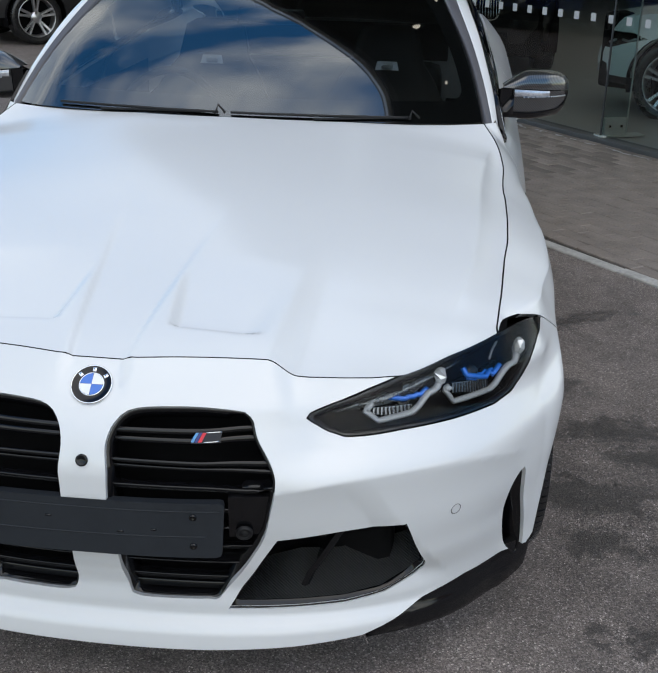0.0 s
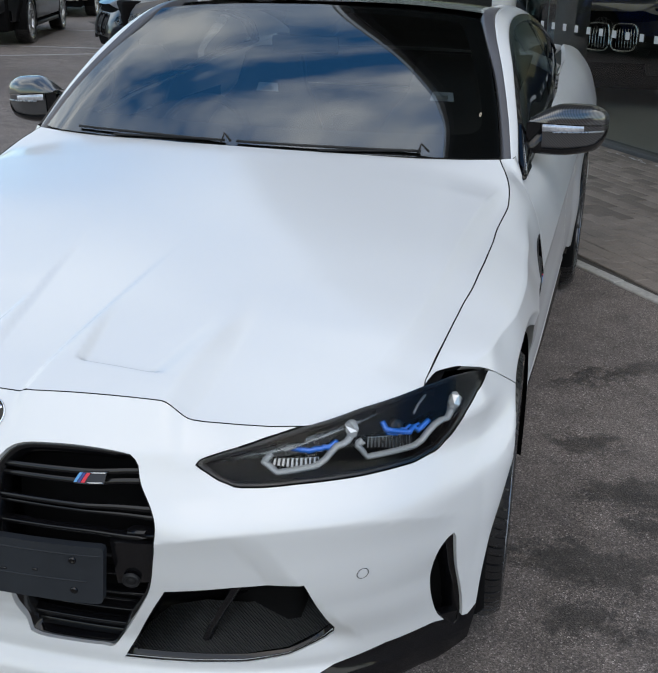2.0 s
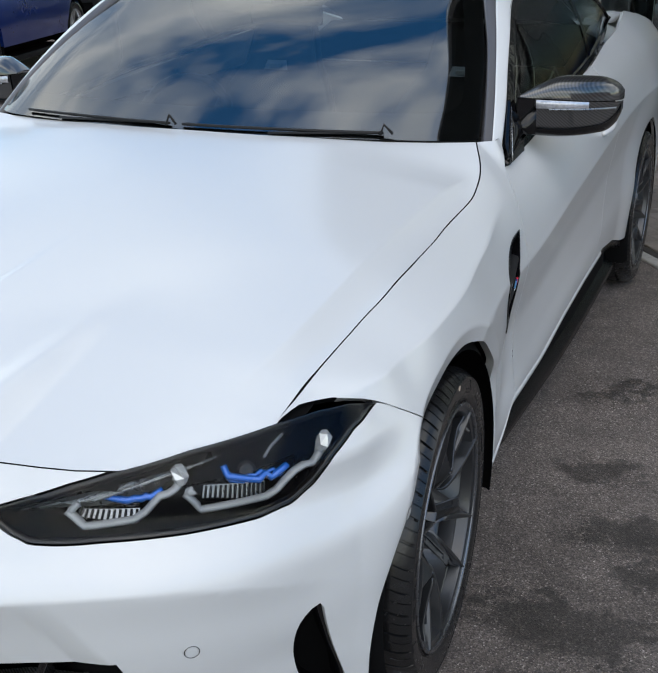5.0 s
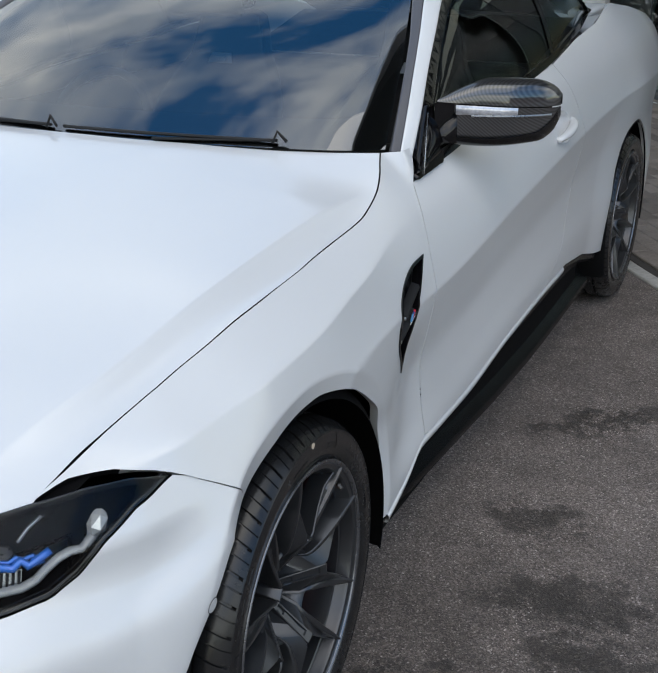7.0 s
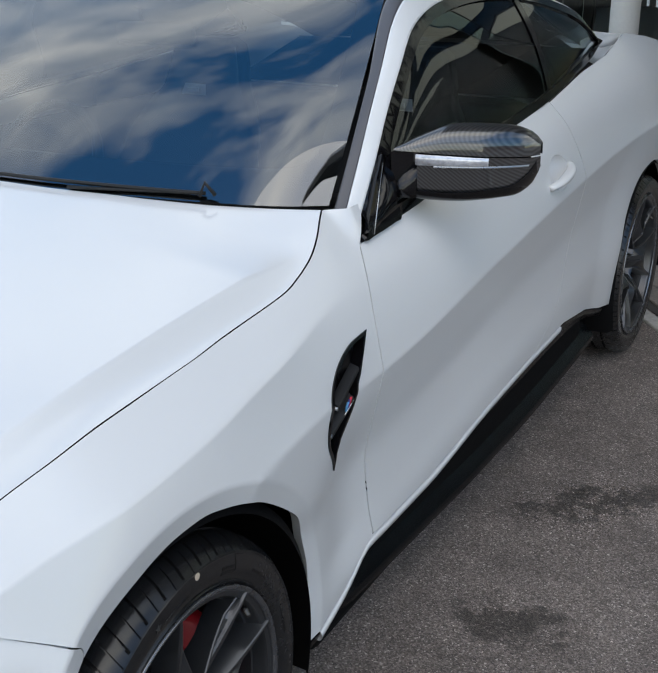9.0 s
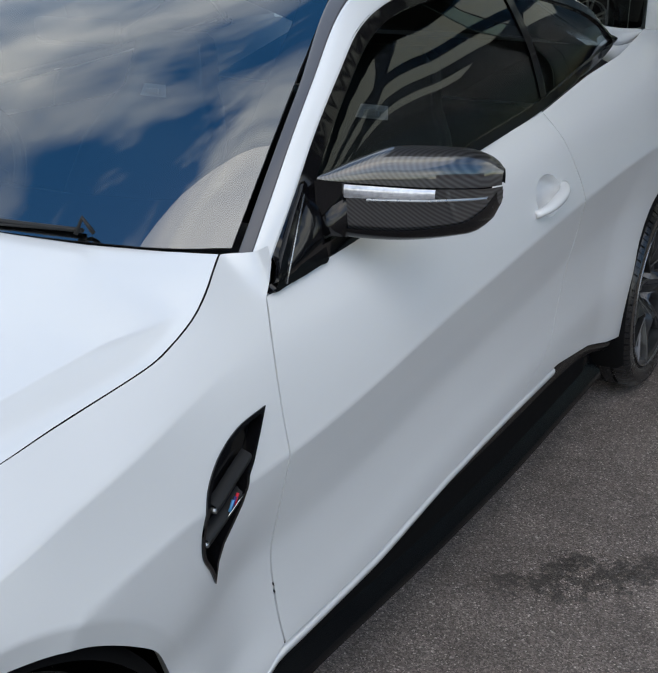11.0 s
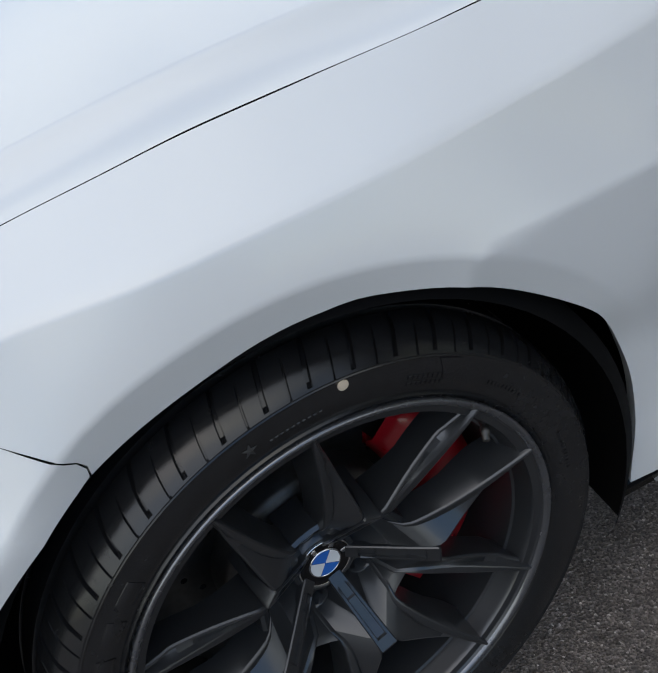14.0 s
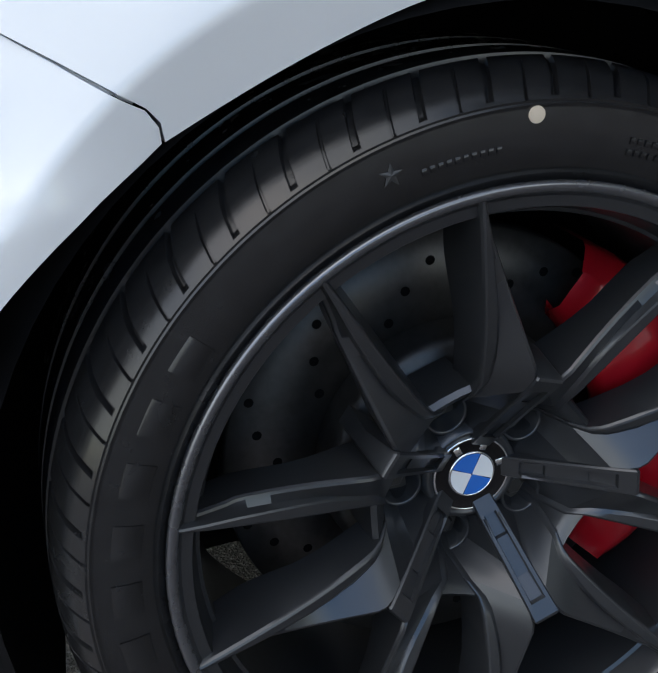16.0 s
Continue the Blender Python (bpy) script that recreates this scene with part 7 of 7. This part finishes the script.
        rows.append([(e[0] * t, float(e[1]) - (1 - t * t) * (0.12 if y < 0 else 0.0), z + 0.05 * (1 - abs(t) ** 3) + 0.02 * math.exp(-(((abs(t) - 0.55) / 0.12) ** 2))) for t in np.linspace(-1, 1, 21)])
    part("bonnet_and_deck", loft(rows), paint, ob)
    roof0, roof1 = mid - length * 0.06, mid + length * (0.36 if suv else 0.22)
    base0, base1 = 0.75, mid + length * (0.45 if suv else 0.40)
    glass_rows, roof_rows = [], []
    for t in np.linspace(0, 1, 6):
        w, y0, y1, z = width / 2 * (0.93 - 0.22 * t), base0 + (roof0 - base0) * t, base1 + (roof1 - base1) * t, belt - 0.02 + (height - 0.05 - belt) * t
        c = superellipse(y1 - y0, 2 * w, 5, 49)[:-1]
        glass_rows.append([(p[0], p[1] + (y0 + y1) / 2, z) for p in c])
    part("glasshouse", loft(glass_rows, closed_v=True), BLACK, ob, "dark tinted glasshouse")
    top_rows = [[(p[0] * k, (p[1] - (roof0 + roof1) / 2) * k + (roof0 + roof1) / 2, p[2] + dz) for p in glass_rows[-1]] for k, dz in ((1.03, -0.02), (1.03, 0.0), (0.9, 0.035), (0.6, 0.05), (0.02, 0.055))]
    part("roof", loft(top_rows, closed_v=True), paint, ob)
    part("underside", block((-width / 2 + 0.24, -over + 0.15, 0.22), (width / 2 - 0.24, length - over - 0.15, belt - 0.1), 0.05), DARK, ob)
    part("sill_trim", block((-width / 2 + 0.04, arch + 0.02, zlow - 0.05), (width / 2 - 0.04, base_len - arch - 0.02, zlow + 0.01), 0.01), MATT, ob)
    for y0 in (0.0, base_len):
        for f in (1, -1):
            liner_bm = loft([[(f * (width / 2 - d), y0 + arch * 1.02 * math.cos(a), wheel_r + arch * 1.02 * math.sin(a)) for d in (0.03, 0.3)] for a in np.linspace(-0.3, math.pi + 0.3, 18)])
            part("arch_liner", liner_bm, DARK, ob)
            other_wheel(ob, f * (width / 2 - 0.03), y0, wheel_r, f, rim_mat)
    if suv:
        bm = bmesh.new()
        bmesh.ops.create_cone(bm, cap_ends=True, segments=24, radius1=0.045, radius2=0.042, depth=0.012)
        q = surface(0.0, hood - 0.10)
        bmesh.ops.rotate(bm, verts=bm.verts, matrix=pose(0, 0, 0, 90, 0, 0).to_3x3())
        bmesh.ops.translate(bm, verts=bm.verts, vec=(0, float(q[1]) - 0.02, hood - 0.10))
        part("badge", bm, ENAMEL, ob)
    return ob


def car_paint(name, col, metal=0.3):
    return material(name, col, 0.3, metal, 0.8, 0.04, grain=0.04, grain_scale=30)


WHITE2 = car_paint("showroom_white_paint", (0.72, 0.75, 0.77), 0.0)
NIGHT = car_paint("black_car_paint", (0.010, 0.011, 0.013), 0.2)
BLUE2 = car_paint("deep_blue_car_paint", (0.008, 0.045, 0.30), 0.4)
SLATE = car_paint("grey_car_paint", (0.10, 0.105, 0.11), 0.5)
PALE = car_paint("silver_white_car_paint", (0.55, 0.56, 0.57), 0.2)
other_car("showroom_car", "white saloon car standing behind the showroom glass", (2.98, 7.475), radians(236), WHITE2, 4.7, 1.88, 1.45, 0.93, 0.98, 0.345, 0.93, 2.85, ALLOY)
other_car("showroom_suv", "black off-road car with a chrome kidney grille in the showroom", (0.78, 10.0), radians(2), NIGHT, 4.9, 2.0, 1.75, 1.12, 1.15, 0.38, 0.9, 2.97, ALLOY, True, True)
other_car("parked_blue_car", "deep blue car with dark alloy wheels parked on asphalt", (-8.15, 9.62), radians(197), BLUE2, 4.6, 1.85, 1.43, 0.92, 0.97, 0.34, 0.85, 2.8, ALLOY)
other_car("parked_black_car", "black off-road car with a round badge parked on asphalt", (-9.3, 12.8), radians(20), NIGHT, 4.7, 1.95, 1.68, 1.08, 1.1, 0.37, 0.88, 2.85, ALLOY, True)
other_car("parked_grey_car", "silver-white car parked further back on the forecourt", (-11.6, 19.3), radians(20), PALE, 4.6, 1.9, 1.6, 1.0, 1.05, 0.36, 0.86, 2.8, ALLOY, True)
other_car("parked_dark_car", "black saloon car with alloy wheels on the forecourt", (-5.25, 11.25), radians(-49), NIGHT, 4.6, 1.85, 1.43, 0.92, 0.97, 0.34, 0.85, 2.8, ALLOY)
other_car("parked_dark_car", "dark grey car with a chrome grille on the forecourt", (-7.6, 20.6), radians(10), SLATE, 4.6, 1.85, 1.5, 0.98, 1.0, 0.34, 0.85, 2.8, ALLOY, False, True)

# painted lines on the asphalt
LINEM = material("worn_white_road_paint", (0.45, 0.45, 0.44), 0.7, grain=0.1, grain_scale=30, vary=0.4)
for a, b in (((-12.5, 11.7), (-6.0, 13.05)), ((-10.6, 15.4), (-6.2, 16.6)), ((-7.9, 11.1), (-6.6, 12.1))):
    a, b = np.array(a), np.array(b)
    w = (b - a) / np.linalg.norm(b - a)
    n = np.array([-w[1], w[0]]) * 0.045
    bm = bmesh.new()
    lo = [bm.verts.new((*p, 0.004)) for p in (a - n, b - n, b + n, a + n)]
    bm.faces.new(lo)
    tagged(part("parking_line", bm, LINEM, None), "worn thin white parking bay line", "road marking", "parking bay lines", kind="structure")

# across the forecourt: a brick building and a hedge
BRICKW = material("red_brick_wall", (0.28, 0.13, 0.09), 0.85, grain=0.05, grain_scale=30, vary=0.4)
ROOFM = material("grey_roof", (0.09, 0.09, 0.10), 0.8, vary=0.2)
house = thing("brick_building", "red brick building with dark windows facing the forecourt", "building", at=(52, -6, 0), turn=172)
part("wall", block((-4, -14, 0), (4, 14, 5.6), 0.0), BRICKW, house, smooth=False)
part("roof", loft([[(-4.4, y, 5.6), (0, y, 8.0), (4.4, y, 5.6)] for y in (-14.4, 14.4)]), ROOFM, house, smooth=False)
for k in range(7):
    for z in (0.9, 3.4):
        part("window", block((3.95, -12 + 4 * k - 0.7, z), (4.03, -12 + 4 * k + 0.7, z + 1.3), 0.01), BLACK, house, smooth=False)
LEAF = material("hedge_leaves", (0.045, 0.085, 0.03), 0.7, vary=0.5, grain_scale=8)
bm = bmesh.new()
for k in range(3500):
    t = r.uniform(0, 1)
    x, y, z = 9 + 22 * t + r.uniform(-0.6, 0.6), -22 + 6 * t + r.uniform(-0.6, 0.6), abs(r.gauss(0, 0.5)) * 2.2 * (0.7 + 0.5 * math.sin(9 * t)) + 0.1
    a = np.array([r.gauss(0, 1) for _ in range(3)])
    b = np.array([r.gauss(0, 1) for _ in range(3)])
    a, b = a / np.linalg.norm(a) * 0.2, b / np.linalg.norm(b) * 0.13
    c = np.array((x, y, z + 0.15))
    bm.faces.new([bm.verts.new(c + q) for q in (-a, b, a, -b)])
tagged(part("hedge", bm, LEAF, None), "dense green hedge along the forecourt", "hedge", kind="stuff")

# block paving between the edging and the sill
PAVER = material("brown_block_paver", (0.20, 0.172, 0.152), 0.8, grain=0.1, grain_scale=90, vary=0.35, bump=0.0015)
pn, pl = PAVER.node_tree.nodes, PAVER.node_tree.links
info = pn.new("ShaderNodeObjectInfo")
hue = pn.new("ShaderNodeMapRange")
hue.inputs["To Min"].default_value, hue.inputs["To Max"].default_value = 0.7, 1.35
pl.new(info.outputs["Random"], hue.inputs["Value"])
tint = pn.new("ShaderNodeVectorMath")
tint.operation = "SCALE"
src = pn["Principled BSDF"].inputs["Base Color"].links[0].from_socket
pl.new(src, tint.inputs[0])
pl.new(hue.outputs[0], tint.inputs["Scale"])
pl.new(tint.outputs[0], pn["Principled BSDF"].inputs["Base Color"])
SAND = material("joint_sand", (0.06, 0.055, 0.05), 0.95, vary=0.3, grain_scale=120)
paving = new("pavement")
tagged(paving, "brown block paving laid in a running bond", "paving", kind="structure")
part("joint_bed", beam(-16, 12, 0.09, 2.235, -0.06, 0.003), SAND, paving, smooth=False)
# white mortar smears along the sill
smear = bmesh.new()
for k in range(150):
    s, d = r.uniform(-4, 5), 0.20 + r.gauss(0, 0.012)
    w, h = r.uniform(0.008, 0.07), r.uniform(0.004, 0.012)
    ring_pts = [front_at(s + w * math.cos(a) * r.uniform(0.6, 1), d + h * math.sin(a) * r.uniform(0.6, 1), 0.0205) for a in np.linspace(0, 2 * math.pi, 8, endpoint=False)]
    smear.faces.new([smear.verts.new(q) for q in ring_pts])
ob = part("mortar_smears", smear, DECAL, paving)
ob["kind"] = "stuff"


def brick_mesh():
    bm = block((-0.0985, -0.0485, -0.04), (0.0985, 0.0485, 0.0), 0.004, 1)
    for f in [f for f in bm.faces if f.calc_center_median().z < -0.03]:
        bm.faces.remove(f) if len(f.verts) else None
    me = bpy.data.meshes.new("paver")
    bm.to_mesh(me)
    bm.free()
    me.materials.append(PAVER)
    return me


PAVERS = [brick_mesh() for _ in range(3)]
rest = []
near = 0
for row in range(21):
    d = 0.145 + row * 0.1
    for k in range(-40, 41):
        s = k * 0.2 + (0.1 if row % 2 else 0) + 0.03
        z = 0.014 + r.uniform(-0.0025, 0.0025)
        m = pose(*front_at(s, d, z), r.uniform(-0.5, 0.5), r.uniform(-0.5, 0.5), math.degrees(FACE) + r.uniform(-0.6, 0.6))
        if -1.35 < s < 1.6 and near < 310:
            ob = new("paver", PAVERS[near % 3])
            ob.matrix_world = m
            ob.parent = paving
            near += 1
        else:
            rest.append(m)
bm = bmesh.new()
for m in rest:
    n0 = len(bm.verts)
    bm.from_mesh(PAVERS[0])
    bm.verts.ensure_lookup_table()
    for v in bm.verts[n0:]:
        v.co = m @ v.co
ob = part("further_pavers", bm, PAVER, paving, smooth=False)
ob["kind"] = "stuff"
